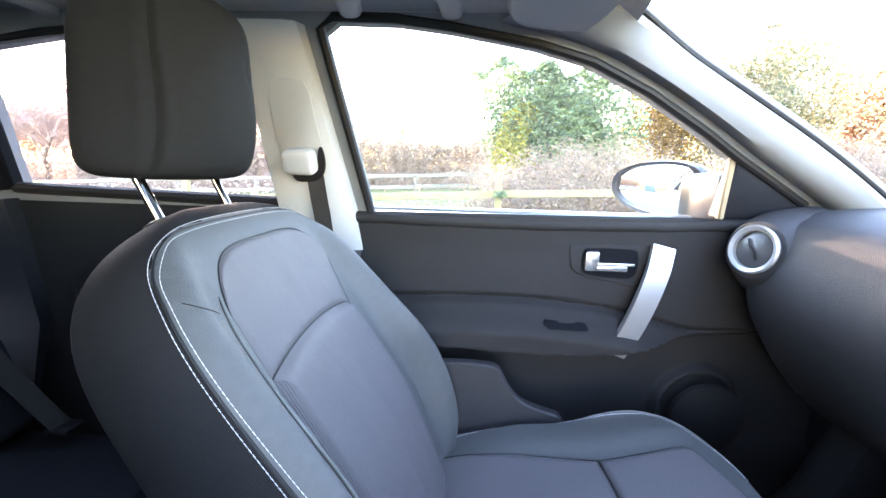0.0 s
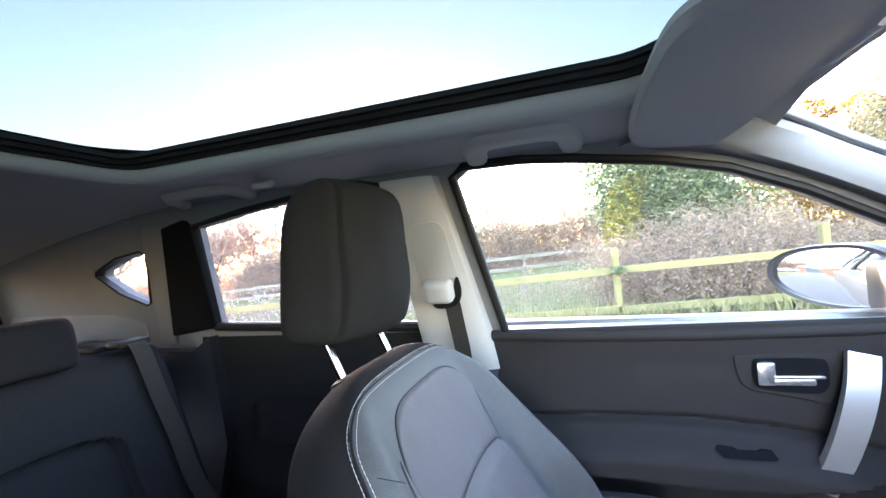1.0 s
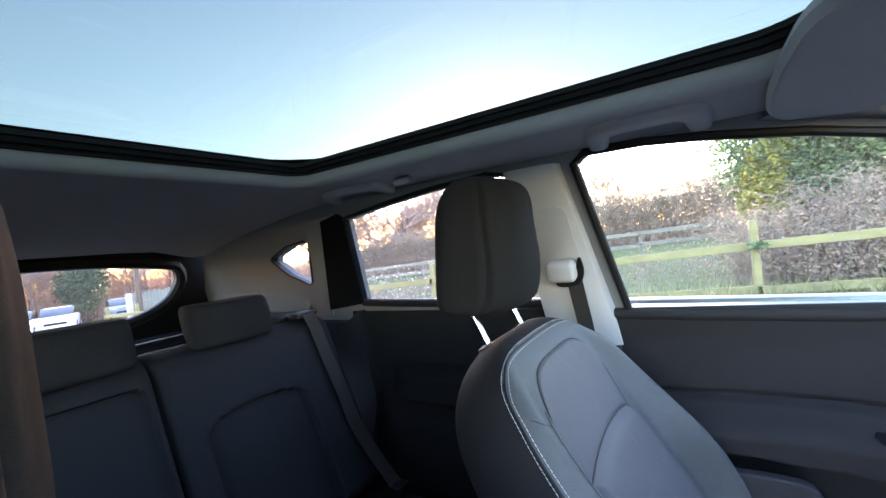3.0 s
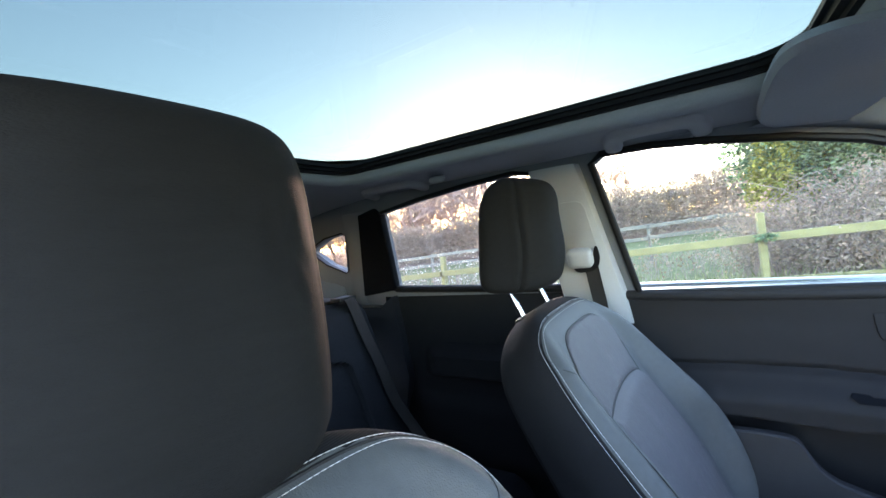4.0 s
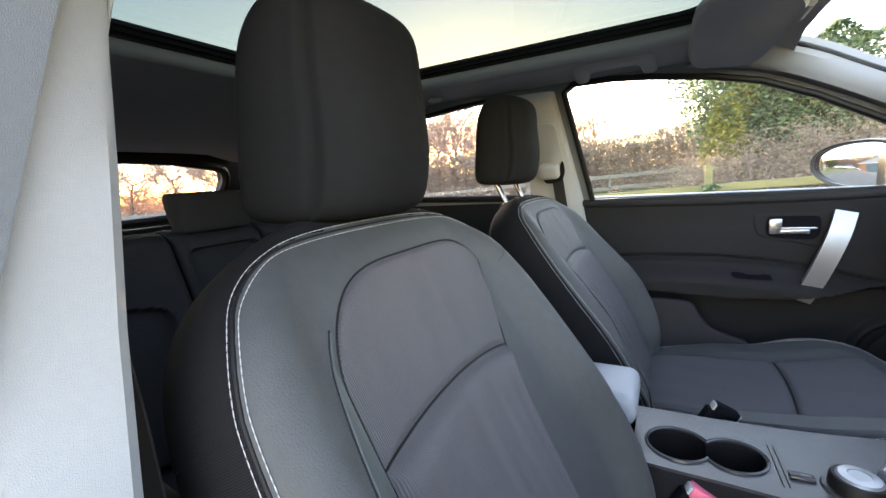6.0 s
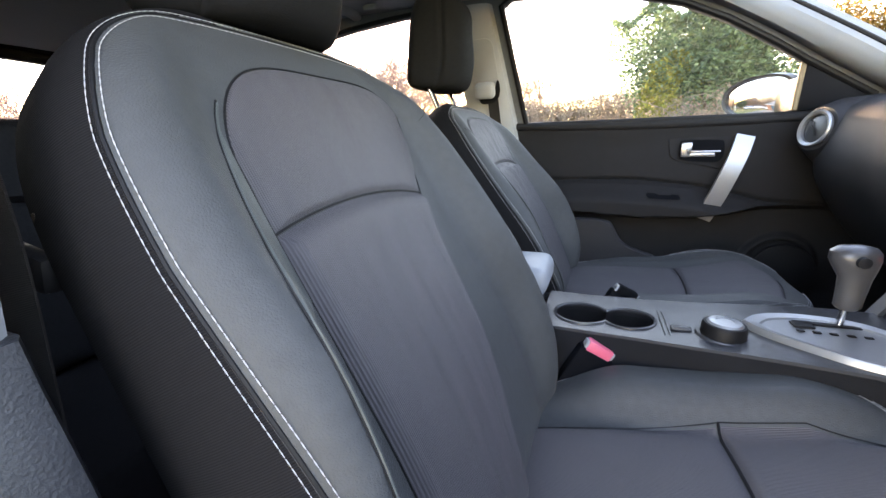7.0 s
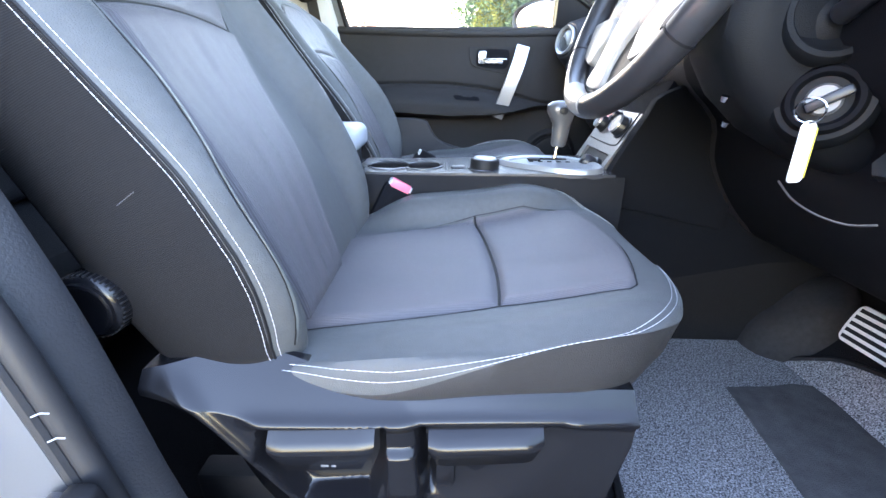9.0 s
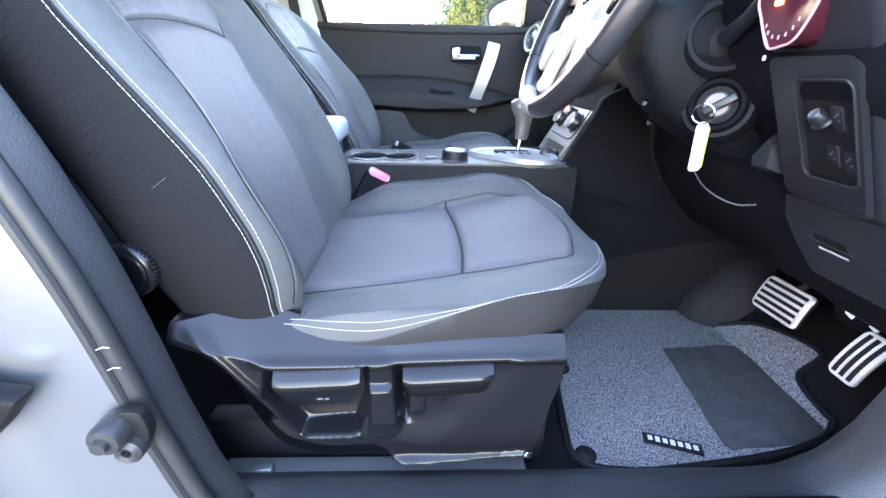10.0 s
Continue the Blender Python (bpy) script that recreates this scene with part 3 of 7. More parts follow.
# ---- doors on the passenger side ----
def door_y(x, z):
    """Inner face of the front passenger door."""
    y = 0.728 + 0.02 * sstep(1.0, 1.3, x) - 0.012 * sstep(1.0, 1.10, z)
    top = soft_line(x, [0.25, 0.41, 0.56, 0.68, 0.82, 0.90, 1.04, 1.10], [0.892, 0.897, 0.902, 0.900, 0.888, 0.874, 0.838, 0.836])
    low = soft_line(x, [0.25, 0.50, 0.69, 0.86, 0.95, 1.03, 1.10], [0.800, 0.796, 0.787, 0.795, 0.812, 0.832, 0.835])
    fade = sstep(1.08, 0.98, x)
    y += 0.008 * bell(z, top + 0.004, 0.006)                       # joint above the arm rest
    y -= fade * 0.055 * sstep(top + 0.004, top - 0.07, z) * sstep(low - 0.008, low + 0.006, z)
    y -= fade * 0.008 * sstep(top + 0.002, top - 0.010, z) * sstep(low - 0.008, low + 0.006, z)
    y += 0.045 * sstep(low + 0.004, low - 0.020, z)
    y -= 0.020 * sstep(0.56, 0.50, z)
    r = math.hypot(x - 1.10, z - 0.63)
    return y - 0.022 * sstep(0.115, 0.10, r) + 0.012 * sstep(0.095, 0.085, r)


door = thing("door_1", (0.75, 0.76, 0.36), "closed front passenger door with black grained trim", "car door", kind="structure")
bm = sheet(lambda u, v: (u, door_y(u, v), v), 0.245, 1.43, 0.37, BELT - 0.018, 237, 147)
part("door_panel", bm, M_CARD, door)
part("outer_skin", prism([(0.26, 0.30), (0.26, 1.10), (1.40, 1.10), (1.42, 0.30)], lambda p, q, d: (p, 0.815 + d, q), 0.0, 0.04, 0.01), M_PAINT, door, "silver painted outer skin")
part("sill_cap", tube([(0.25, 0.724, BELT - 0.020), (0.45, 0.724, BELT - 0.024), (0.70, 0.724, BELT - 0.025), (0.95, 0.724, BELT - 0.020), (1.10, 0.724, BELT - 0.012), (1.24, 0.724, BELT - 0.006)], 0.014, 10), M_CARD, door)
part("sill_plate", rbox((0.75, 0.757, BELT - 0.016), (1.05, 0.06, 0.014), 0.004), M_FASCIA, door, "pale reflective outer window sill")
# recessed handle: bowl, lever and back
hy = door_y(0.84, 1.0)
part("handle_housing", prism(spline([(0.751, 1.034), (0.756, 0.996), (0.766, 0.974), (0.800, 0.961), (0.860, 0.951), (0.902, 0.944), (0.922, 0.985), (0.930, 1.039), (0.850, 1.040), (0.751, 1.034)], 3)[:-1], lambda p, q, d: (p, hy - d, q), -0.004, 0.004, 0.0015, 1), M_CARD, door)
part("handle_bowl", prism(spline([(0.780, 1.000), (0.784, 1.024), (0.800, 1.029), (0.885, 1.029), (0.902, 1.020), (0.904, 0.985), (0.894, 0.966), (0.870, 0.962), (0.800, 0.968), (0.784, 0.978), (0.780, 1.0)], 3)[:-1], lambda p, q, d: (p, hy - 0.0045 - d, q), 0.0, 0.002), M_DARK, door, "dark recess behind the lever")
part("handle_lever", join(rbox((0.802, hy - 0.008, 1.000), (0.032, 0.014, 0.046), 0.005, 2), rbox((0.854, hy - 0.012, 0.995), (0.082, 0.010, 0.007), 0.003, 2), rbox((0.846, hy - 0.010, 0.985), (0.070, 0.010, 0.014), 0.004, 2)), mat("bright_lever", (0.34, 0.345, 0.36), 0.26, 0.8, var=0.03, bump=0), door, "bright inner door lever")
pull = spline([(0.951, 0.712, 1.039), (0.936, 0.694, 0.985), (0.914, 0.685, 0.920), (0.890, 0.689, 0.850), (0.866, 0.703, 0.790)], 5)
part("pull_handle", strap(pull, 0.047, 0.016, (1, 0, 0.05)), M_SILVER, door, "satin silver pull handle")
part("switch_slot", prism([(0.697, 0.862), (0.702, 0.868), (0.728, 0.866), (0.734, 0.862), (0.768, 0.861), (0.774, 0.864), (0.792, 0.862), (0.798, 0.852), (0.792, 0.849), (0.708, 0.852)], lambda p, q, d: (p, door_y(p, q) - 0.0015 - d, q), 0.0, 0.004), M_DARK, door)
part("speaker_grille", lathe([(0.0, 0.004), (0.05, 0.004), (0.085, 0.0), (0.088, -0.01)], 28, pose(1.10, 0.712, 0.63, 90, 0, 0)), M_BLACK, door)

# sail panel with the outside mirror
part("sail_panel", prism([(1.055, 1.105), (1.055, 1.236), (1.235, 1.136), (1.235, 1.105)], lambda p, q, d: (p, side_y(q) - 0.004 + d, q), 0.0, 0.035, 0.004, 1), M_HARD, door, "black corner panel")
part("window_guide", rbox((1.050, 0.690, 1.168), (0.013, 0.016, 0.125), 0.003, 1, pose(0, 0, 0, 6, 0, 0)), mat("aged_brown_strip", (0.20, 0.15, 0.09), 0.6), door)


def rear_door_y(x, z):
    y = 0.725 - 0.06 * sstep(0.80, 0.83, z) * sstep(0.93, 0.89, z) * sstep(-0.45, -0.35, x)
    return y - 0.015 * sstep(0.76, 0.68, z)


rdoor = thing("door_2", (-0.2, 0.74, 0.36), "closed rear passenger door with black trim", "car door", kind="structure")
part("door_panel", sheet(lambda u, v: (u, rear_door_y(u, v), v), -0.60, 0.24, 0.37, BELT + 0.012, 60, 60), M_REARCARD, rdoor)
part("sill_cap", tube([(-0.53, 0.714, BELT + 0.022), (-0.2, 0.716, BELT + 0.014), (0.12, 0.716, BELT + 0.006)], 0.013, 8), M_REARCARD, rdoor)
part("sill_plate", rbox((-0.2, 0.742, BELT + 0.014), (0.68, 0.05, 0.012), 0.003, 2, pose(0, 0, 0, 0, 1.2, 0)), M_FASCIA, rdoor, "pale reflective outer window sill")
part("handle_lever", join(rbox((-0.02, 0.712, 0.99), (0.026, 0.02, 0.045), 0.005), rbox((0.025, 0.708, 0.983), (0.075, 0.012, 0.018), 0.005)), M_CHROME, rdoor, "chrome inner door lever")
part("window_post", prism([(-0.545, 1.12), (-0.70, 1.10), (-0.58, 1.41), (-0.496, 1.425), (-0.474, 1.40), (-0.525, 1.12)], lambda p, q, d: (p, side_y(q) - 0.012 + d, q), 0.0, 0.03, 0.004, 1), M_DARK, rdoor, "black post behind the window")


# ---- the driver's door, standing open ----
HINGE, SWING = Vector((1.385, -0.800, 0.0)), radians(68)
ALONG = Vector((-math.cos(SWING), -math.sin(SWING), 0))
ACROSS = Vector((math.sin(SWING), -math.cos(SWING), 0))       # towards the door's outer side


def on_door(p, q, d):
    """p along the door from its hinge, q up, d towards its outer side."""
    lean = 0.30 * max(0.0, q - BELT)
    return HINGE + ALONG * p + ACROSS * (d - lean) + Vector((0, 0, q))


od = thing("door_3", HINGE + Vector((0, 0, 0.34)), "open driver's door with black trim and silver skin", "car door", kind="structure")
part("outer_skin", prism([(0.0, 0.36), (0.0, 1.09), (1.08, 1.10), (1.02, 0.86), (0.96, 0.55), (0.86, 0.36)], on_door, 0.03, 0.07, 0.012), M_PAINT, od, "silver painted outer skin")
part("door_panel", prism([(0.03, 0.40), (0.03, 1.09), (1.05, 1.10), (0.99, 0.86), (0.93, 0.56), (0.84, 0.40)], on_door, -0.030, 0.028, 0.015), M_DASH, od)
part("arm_pad", prism([(0.30, 0.78), (0.28, 0.84), (0.60, 0.895), (0.98, 0.90), (0.95, 0.80)], on_door, -0.095, -0.030, 0.02, 3), M_DASH, od)
frame_line = [(0.02, 1.10), (0.20, 1.23), (0.38, 1.345), (0.60, 1.42), (0.85, 1.455), (1.10, 1.445), (1.15, 1.43), (1.09, 1.10)]
part("window_frame", tube([on_door(p, q, 0.035) for p, q in frame_line], 0.020, 8), M_BLACK, od)
part("pane", prism([(p * 0.985 + 0.01, q - 0.006) for p, q in frame_line], on_door, 0.034, 0.038), M_GLASS, od)


# ---- front seats ----
class Back:
    """The shape of a front backrest: v from its foot to its top, s from one flank (-1) over the front to the other (1)."""

    def __init__(self, yc, foot, top, swell):
        self.swell = swell
        self.o = Vector((0, yc, 0))
        self.foot, self.top = Vector((foot[0], 0, foot[1])), Vector((top[0], 0, top[1]))
        self.axis = (self.top - self.foot)
        self.n = Vector((self.axis.z, 0, -self.axis.x)).normalized()

    def width(self, v):
        if v > 0.30:
            return 0.255 * (1 - 0.05 * max(0.0, v - 0.25)) * max(0.0, 1 - ((v - 0.30) / 0.705) ** 6.5) ** 0.5
        return 0.255 - 0.016 * (1 - v / 0.30) ** 2

    def roll(self, v):
        return max(0.02, 1 - max(0.0, (v - 0.80) / 0.203) ** 2.4) ** 0.5 * (0.65 + 0.35 * sstep(-0.16, 0.04, v))

    def at(self, v, s):
        w = self.width(v)
        y = w * math.sin(s * math.pi / 2)
        r = abs(y) / max(w, 1e-6)
        mid = 0.047 + 0.006 * bell(v, 0.25, 0.2)
        edge = 0.106 - 0.055 * v + 0.012 * bell(v, 0.38, 0.18) - 0.035 * max(0.0, 1 - (v + 0.06) / 0.21) ** 2
        if s > 0:
            edge += float(np.interp(v, *self.swell))
        low = 0.07 * sstep(0.48, 0.22, v)
        d = mid + max(0.0, edge - mid) * sstep(0.62 + low, 0.84 + low, r) * sstep(0.97, 0.80, v)
        d *= max(0.0, 1 - max(0.0, (r - 0.74 - low) / (0.26 - low)) ** 2.6) ** 0.5 * self.roll(v)
        return self.o + self.foot + self.axis * v + self.n * (d + 0.012 * math.sin(math.pi * v)) + Vector((0, y, 0))

    def rear(self, v, s):
        w = self.width(v)
        c = max(0.0, math.cos(s * math.pi / 2))
        d = -(0.078 + 0.02 * (1 - v)) * self.roll(v) * c ** 0.36
        return self.o + self.foot + self.axis * v + self.n * (d + 0.012 * math.sin(math.pi * v)) + Vector((0, w * math.sin(s * math.pi / 2), 0))

    def on(self, v, y, lift=0.0):
        w = self.width(v)
        s = math.asin(max(-1, min(1, y / w))) * 2 / math.pi
        e = 1e-3
        p = self.at(v, s)
        n = (self.at(v, s + e) - p).cross(self.at(min(v + e, 0.999), s) - p)
        if n.length < 1e-12:
            n = self.n.copy()
        n.normalize()
        if n.dot(self.n) < 0:
            n = -n
        return p + n * lift


def padded(f, nu=36, nv=30, puff=0.006, tuck=-0.004):
    """A padded panel: f(a, b, lift) with a from -1 to 1, b from 0 to 1; its edges are tucked in."""
    def g(a, b):
        e = min(1 - abs(a), 2 * b, 2 * (1 - b))
        lift = tuck + (puff - tuck) * sstep(0.0, 0.10, e) ** 0.7
        return f(a, b, lift)
    us = [-1, -0.985, -0.96, -0.93] + [-0.9 + 1.8 * i / (nu - 8) for i in range(nu - 7)] + [0.93, 0.96, 0.985, 1]
    vs = [0, 0.006, 0.018, 0.035] + [0.06 + 0.88 * i / (nv - 8) for i in range(nv - 7)] + [0.965, 0.982, 0.994, 1]
    bm = bmesh.new()
    vv = [[bm.verts.new(g(a, b)) for b in vs] for a in us]
    for i in range(len(us) - 1):
        for j in range(len(vs) - 1):
            bm.faces.new((vv[i][j], vv[i + 1][j], vv[i + 1][j + 1], vv[i][j + 1]))
    return bm


def stitches(line, length=0.0056, gap=0.0005, r=0.00042):
    """White stitches, one after another along a line of points."""
    out = bmesh.new()
    pts = [Vector(p) for p in line]
    run, pos, lens = 0.0, [], [0.0]
    for a, b in zip(pts, pts[1:]):
        lens.append(lens[-1] + (b - a).length)

    def point(d):
        i = max(0, min(len(lens) - 2, int(np.searchsorted(lens, d)) - 1))
        return pts[i].lerp(pts[i + 1], (d - lens[i]) / max(1e-9, lens[i + 1] - lens[i]))
    while run + length < lens[-1]:
        a, b = point(run), point(run + length)
        d = (b - a).normalized()
        u = d.orthogonal().normalized() * r
        w = d.cross(u)
        ra = [out.verts.new(p) for p in (a + u * 0.5, a + w * 0.5, a - u * 0.5, a - w * 0.5)]
        m = (a + b) / 2
        rm = [out.verts.new(p) for p in (m + u, m + w, m - u, m - w)]
        rb = [out.verts.new(p) for p in (b + u * 0.5, b + w * 0.5, b - u * 0.5, b - w * 0.5)]
        for p, q in ((ra, rm), (rm, rb)):
            for i in range(4):
                out.faces.new((p[i], p[(i + 1) % 4], q[(i + 1) % 4], q[i]))
        run += length + gap
    return out


def front_seat(yc, foot, top, label, cx, cz, head_at, seam_v, seam_s, square, outer, arch_v, crown, tuck_v, tuck_y, swell):
    def arch(y):
        """Where the lower insert meets the upper one."""
        return arch_v - 1.2 * y * y

    seat = thing("front_seat", (0.5, yc, 0.40), label, "car seat", "front seats")
    bk = Back(yc, foot, top, swell)
    ox, oz = head_at[0] - 0.120, head_at[2] - 1.286
    # backrest
    vs = [-0.07, -0.05, -0.02, 0.02, 0.06] + [0.10 + 0.70 * i / 26 for i in range(27)] + [0.83, 0.86, 0.885, 0.90, 0.915, 0.925, 0.935, 0.943, 0.950, 0.957, 0.966, 0.976, 0.988, 0.996]
    ss = [-1 + 2 * i / 56 for i in range(57)]
    rs = [1 - 2 * i / 20 for i in range(1, 20)]

    def row_s(v):
        """Where the outer row of stitches runs."""
        return float(np.interp(v, seam_v, seam_s))

    def spread(v, s):
        return math.copysign(float(np.interp(abs(s), [0, 0.5, 0.7857, 1], [0, 0.5, row_s(v) - 0.012, 1])), s)

    rings = [[bk.at(v, spread(v, s)) for s in ss] + [bk.rear(v, s) for s in rs] for v in vs]
    def rim(v):
        return float(np.interp(v, [0.84, 0.885, 0.918, 0.940, 0.951, 0.956, 0.9575], [0.79, 0.77, 0.72, 0.60, 0.44, 0.22, -1.0]))

    split = [[1 if abs((ss[i] + ss[i + 1]) / 2) > rim((a + b) / 2) else 0 for i in range(56)] + [1] * 20 for a, b in zip(vs, vs[1:])]
    back = part("backrest", loft(rings, mats=split), [M_LEATHER, M_TWILL], seat)

    def pucker(y, v, a, b):
        """Soft upright folds where the cloth is drawn over the padding."""
        soft = sstep(0, 0.25, min(1 - abs(a), 2 * b, 2 - 2 * b))
        return soft * (0.0004 * math.sin(2 * math.pi * y / 0.034 + 5 * v) * math.sin(9 * v + 40 * y) + 0.0005 * math.sin(2 * math.pi * y / 0.061 - 3 * v + 1) + 0.0005 * math.sin(23 * v + 60 * y))

    def taper(a, v):
        return 0.5 * (1 + a) * float(np.interp(v, tuck_v, tuck_y))

    def upper(a, b, lift):
        k = square[0] if a < 0 else square[1]
        top = 0.58 + (crown - 0.58) * max(0.0, 1 - abs(a) ** k) ** (1 / k)
        y = a * 0.143
        v = arch(y) + (top - arch(y)) * b
        return bk.on(v, y * (1 - 0.06 * sstep(0.70, 0.88, v)) - 0.016 - taper(a, v), lift + pucker(y, v, a, b))

    def lower(a, b, lift):
        y0 = a * 0.143
        v = -0.05 + (arch(y0) + 0.05) * b
        return bk.on(v, y0 - 0.016 - taper(a, v), lift + pucker(y0, v, a, b))

    part("upper_insert", padded(upper, 64, 40, puff=0.003, tuck=-0.001), M_INSERT, back, "dark ribbed cloth insert")
    part("lower_insert", padded(lower, 64, 40, puff=0.012, tuck=-0.001), M_INSERT, back, "ribbed grey cloth insert")
    # dark seams round the inserts
    seams = [[lower(-1 + 2 * k / 40, 1, 0.0002) for k in range(41)]]
    for sg in (-1, 1):
        seams.append([lower(sg, k / 40, 0.0002) for k in range(41)])
        seams.append([upper(sg * (1 - k / 40), 1, 0.0000) for k in range(41)])
    for line in seams:
        part("seam", tube(line, 0.0011, 6), M_BLACK, back)
    # a short dart on the inner shoulder
    for sg in (-outer,):
        part("seam", tube([bk.on(v, sg * y, 0.0002) for v, y in spline([(0.812, 0.206), (0.795, 0.199), (0.780, 0.190), (0.768, 0.178)], 4)], 0.0004, 6), M_BLACK, back)
    # a narrow smooth strip between the insert and the bolster
    off = 0.0 if outer > 0 else 0.010
    ln = spline([(-0.02, -0.222), (0.15, -0.222), (0.30, -0.218), (0.45, -0.210 + 0.3 * off), (0.56, -0.202 + 0.6 * off), (0.646, -0.189 + off), (0.728, -0.173 + off), (0.765, -0.163 + off), (0.795, -0.152 + off)], 6)
    part("seam", tube([bk.on(v, y, 0.0001) for v, y in ln], 0.0010, 6), M_BLACK, back)

    def strip(a, b, lift):
        v, y0 = ln[min(len(ln) - 1, int(round(b * (len(ln) - 1))))]
        y1 = min(-0.004 + y0, lower(-1, 0.5, 0).y - yc) if v < 0.5 else -0.160 + 0.004 * sstep(0.6, 0.8, v)
        return bk.on(v, y0 + (max(y1, y0 + 0.002) - y0) * (0.5 + 0.5 * a), lift)

    part("strip", padded(strip, 14, len(ln), puff=0.0022, tuck=-0.0006), M_STRIP, back, "smooth grey-green strip beside the insert")
    # two rows of stitches that run up one side, over the top and down the other, with piping between
    def round_row(s0):
        half = [(v, row_s(v) + s0) for v in np.linspace(-0.06, 0.84, 60)]
        k, e = half[-1][1], 0.42 * s0
        half += [(v + e, w) for v, w in spline([(0.84 - e, k), (0.885, k - 0.015), (0.918, k - 0.07), (0.940, 0.60), (0.951, 0.44), (0.956, 0.22), (0.957, 0.0)], 6)[1:]]
        return [(v, -w) for v, w in half] + [(v, w) for v, w in reversed(half[:-1])]

    rows = []
    for s0 in (-0.043, 0.0):
        line = []
        for v, w in round_row(s0):
            p, q = bk.at(v, w), bk.rear(min(v, 0.90), 0)
            line.append(p + (p - q).normalized() * 0.0009)
        rows.append(stitches(line))
    part("stitching", join(*rows), M_STITCH, back, "twin rows of white stitching", kind="stuff")
    part("piping", tube([bk.at(v, w) - bk.n * 0.0008 for v, w in round_row(-0.022)], 0.0018, 6), M_BLACK, back)
    # headrest: a front panel, slanting flanks and a rounded back
    c = Vector(head_at)
    tilt = pose(0, 0, 0, 0, 4, 0)
    HH = 0.112
    SEAM_A = math.acos(0.40)

    def head_pt(z, a):
        h = z / HH
        e = max(0.0, 1 - abs(z / (HH + 0.0004)) ** (6 if h > 0 else 10)) ** 0.5
        ca, sa = math.cos(a), math.sin(a)
        w = (0.118 - 0.008 * max(0, h) ** 2 + (0.0 if outer > 0 else -0.005 * h)) * (0.80 + 0.20 * e)
        df, db = (0.074 + 0.012 * bell(h, -0.35, 0.6)) * (0.40 + 0.60 * e), ((0.050 if outer > 0 else 0.056) - 0.006 * h) * (0.40 + 0.60 * e)
        x = (df if ca > 0 else db) * math.copysign(abs(ca) ** 0.62, ca)
        y = w * math.copysign(abs(sa) ** 0.62, sa)
        y *= 1 - 0.22 * sstep(-0.02, 0.075, x) - 0.10 * sstep(-0.02, -0.06, x)
        if ca > 0.3:
            # soft creases in the cover
            for y0, z0, y1, z1, dep in ((0.030, 0.070, 0.052, -0.010, 0.0030), (0.046, 0.060, 0.062, 0.010, 0.0022), (0.018, 0.085, 0.030, 0.030, 0.0016)):
                k = max(0.0, min(1.0, (z - z0) / (z1 - z0)))
                x -= dep * bell(y, y0 + (y1 - y0) * k + 0.004 * math.sin(9 * k), 0.0055) * math.sin(math.pi * k)
        # the cover is drawn in along its side seams, with a soft swelling on either hand
        da = abs(abs(a) if a <= math.pi else abs(a - 2 * math.pi)) - SEAM_A
        dent = (-0.0050 * bell(da, 0, 0.035) + 0.0022 * bell(abs(da), 0.13, 0.07)) * e
        x += dent * ca
        y += dent * sa
        # the top falls away towards the back
        z -= 0.032 * sstep(0.02, -0.055, x) * sstep(0.1, 1.0, h)
        return c + tilt @ Vector((x + (0.010 * (1 - (y / w) ** 2) if ca > 0 else 0), y, z))

    zs = [HH * math.sin(math.pi / 2 * (-1 + 2 * k / 60)) for k in range(61)]
    rings = [[head_pt(z, 2 * math.pi * i / 128) for i in range(128)] for z in zs]
    idx = [0 if math.cos(2 * math.pi * (i + 0.5) / 128) > 0.50 else 1 for i in range(128)]
    head = part("headrest", loft(rings, mats=idx), [M_HEAD, M_HEAD], seat, "padded dark headrest with seams")
    for sg in (-1, 1):
        ln = [head_pt(z, sg * SEAM_A) for z in zs[2:-2]]
        part("seam", tube([p - (p - c).normalized() * 0.0003 for p in ln], 0.0011, 6), M_DARK, head)
    for sg in (-1, 1):
        y = head_at[1] + sg * 0.074
        post = part("headrest_post", tube([(0.158 + ox, y, 1.105 + oz), (0.112 + ox, y, 1.205 + oz)], 0.0062, 12), M_CHROME, seat, "bright steel headrest post")
        m = pose(0.153 + ox, y, 1.114 + oz, 0, -24, 0)
        part("collar", lathe([(0.0, -0.012), (0.016, -0.012), (0.019, 0.004), (0.018, 0.010), (0.008, 0.013), (0.0, 0.013)], 16, m), M_BLACK, post)

    # cushion
    NOSE, TIP = 0.862, 0.958

    def cw(x):
        u = max(0.0, (x - 0.80) / (TIP - 0.80))
        return (0.258 - 0.022 * sstep(0.62, 0.44, x)) * (1 - u ** 2.6) ** 0.30 if u < 1 else 0.05

    def edge_z(x):
        return 0.638 - 0.010 * bell(x, 0.58, 0.08) + 0.066 * sstep(0.60, 0.85, x) - 0.010 * sstep(0.88, 0.95, x)

    def cush(x, s):
        w = max(cw(x), 0.06)
        y = w * math.sin(s * math.pi / 2)
        z = soft_line(x, [0.42, 0.50, 0.60, 0.74, 0.82, 0.89, 0.96], [0.622, 0.645, 0.654, 0.667, 0.684, 0.702, 0.706]) - 0.003 * bell(y, 0, 0.10)
        if s * outer < 0:
            z += 0.050 * sstep(0.155, 0.205, abs(y)) * sstep(0.46, 0.62, x) * sstep(0.97, 0.80, x)
        else:
            z += 0.010 * sstep(0.150, 0.200, abs(y)) * sstep(0.50, 0.62, x) * sstep(0.97, 0.85, x)
        k = sstep(0.80, 1.0, abs(s))
        z = z * (1 - k) + edge_z(x) * k
        nose = min(1.0, max(0.0, (x - NOSE) / (TIP - NOSE)))
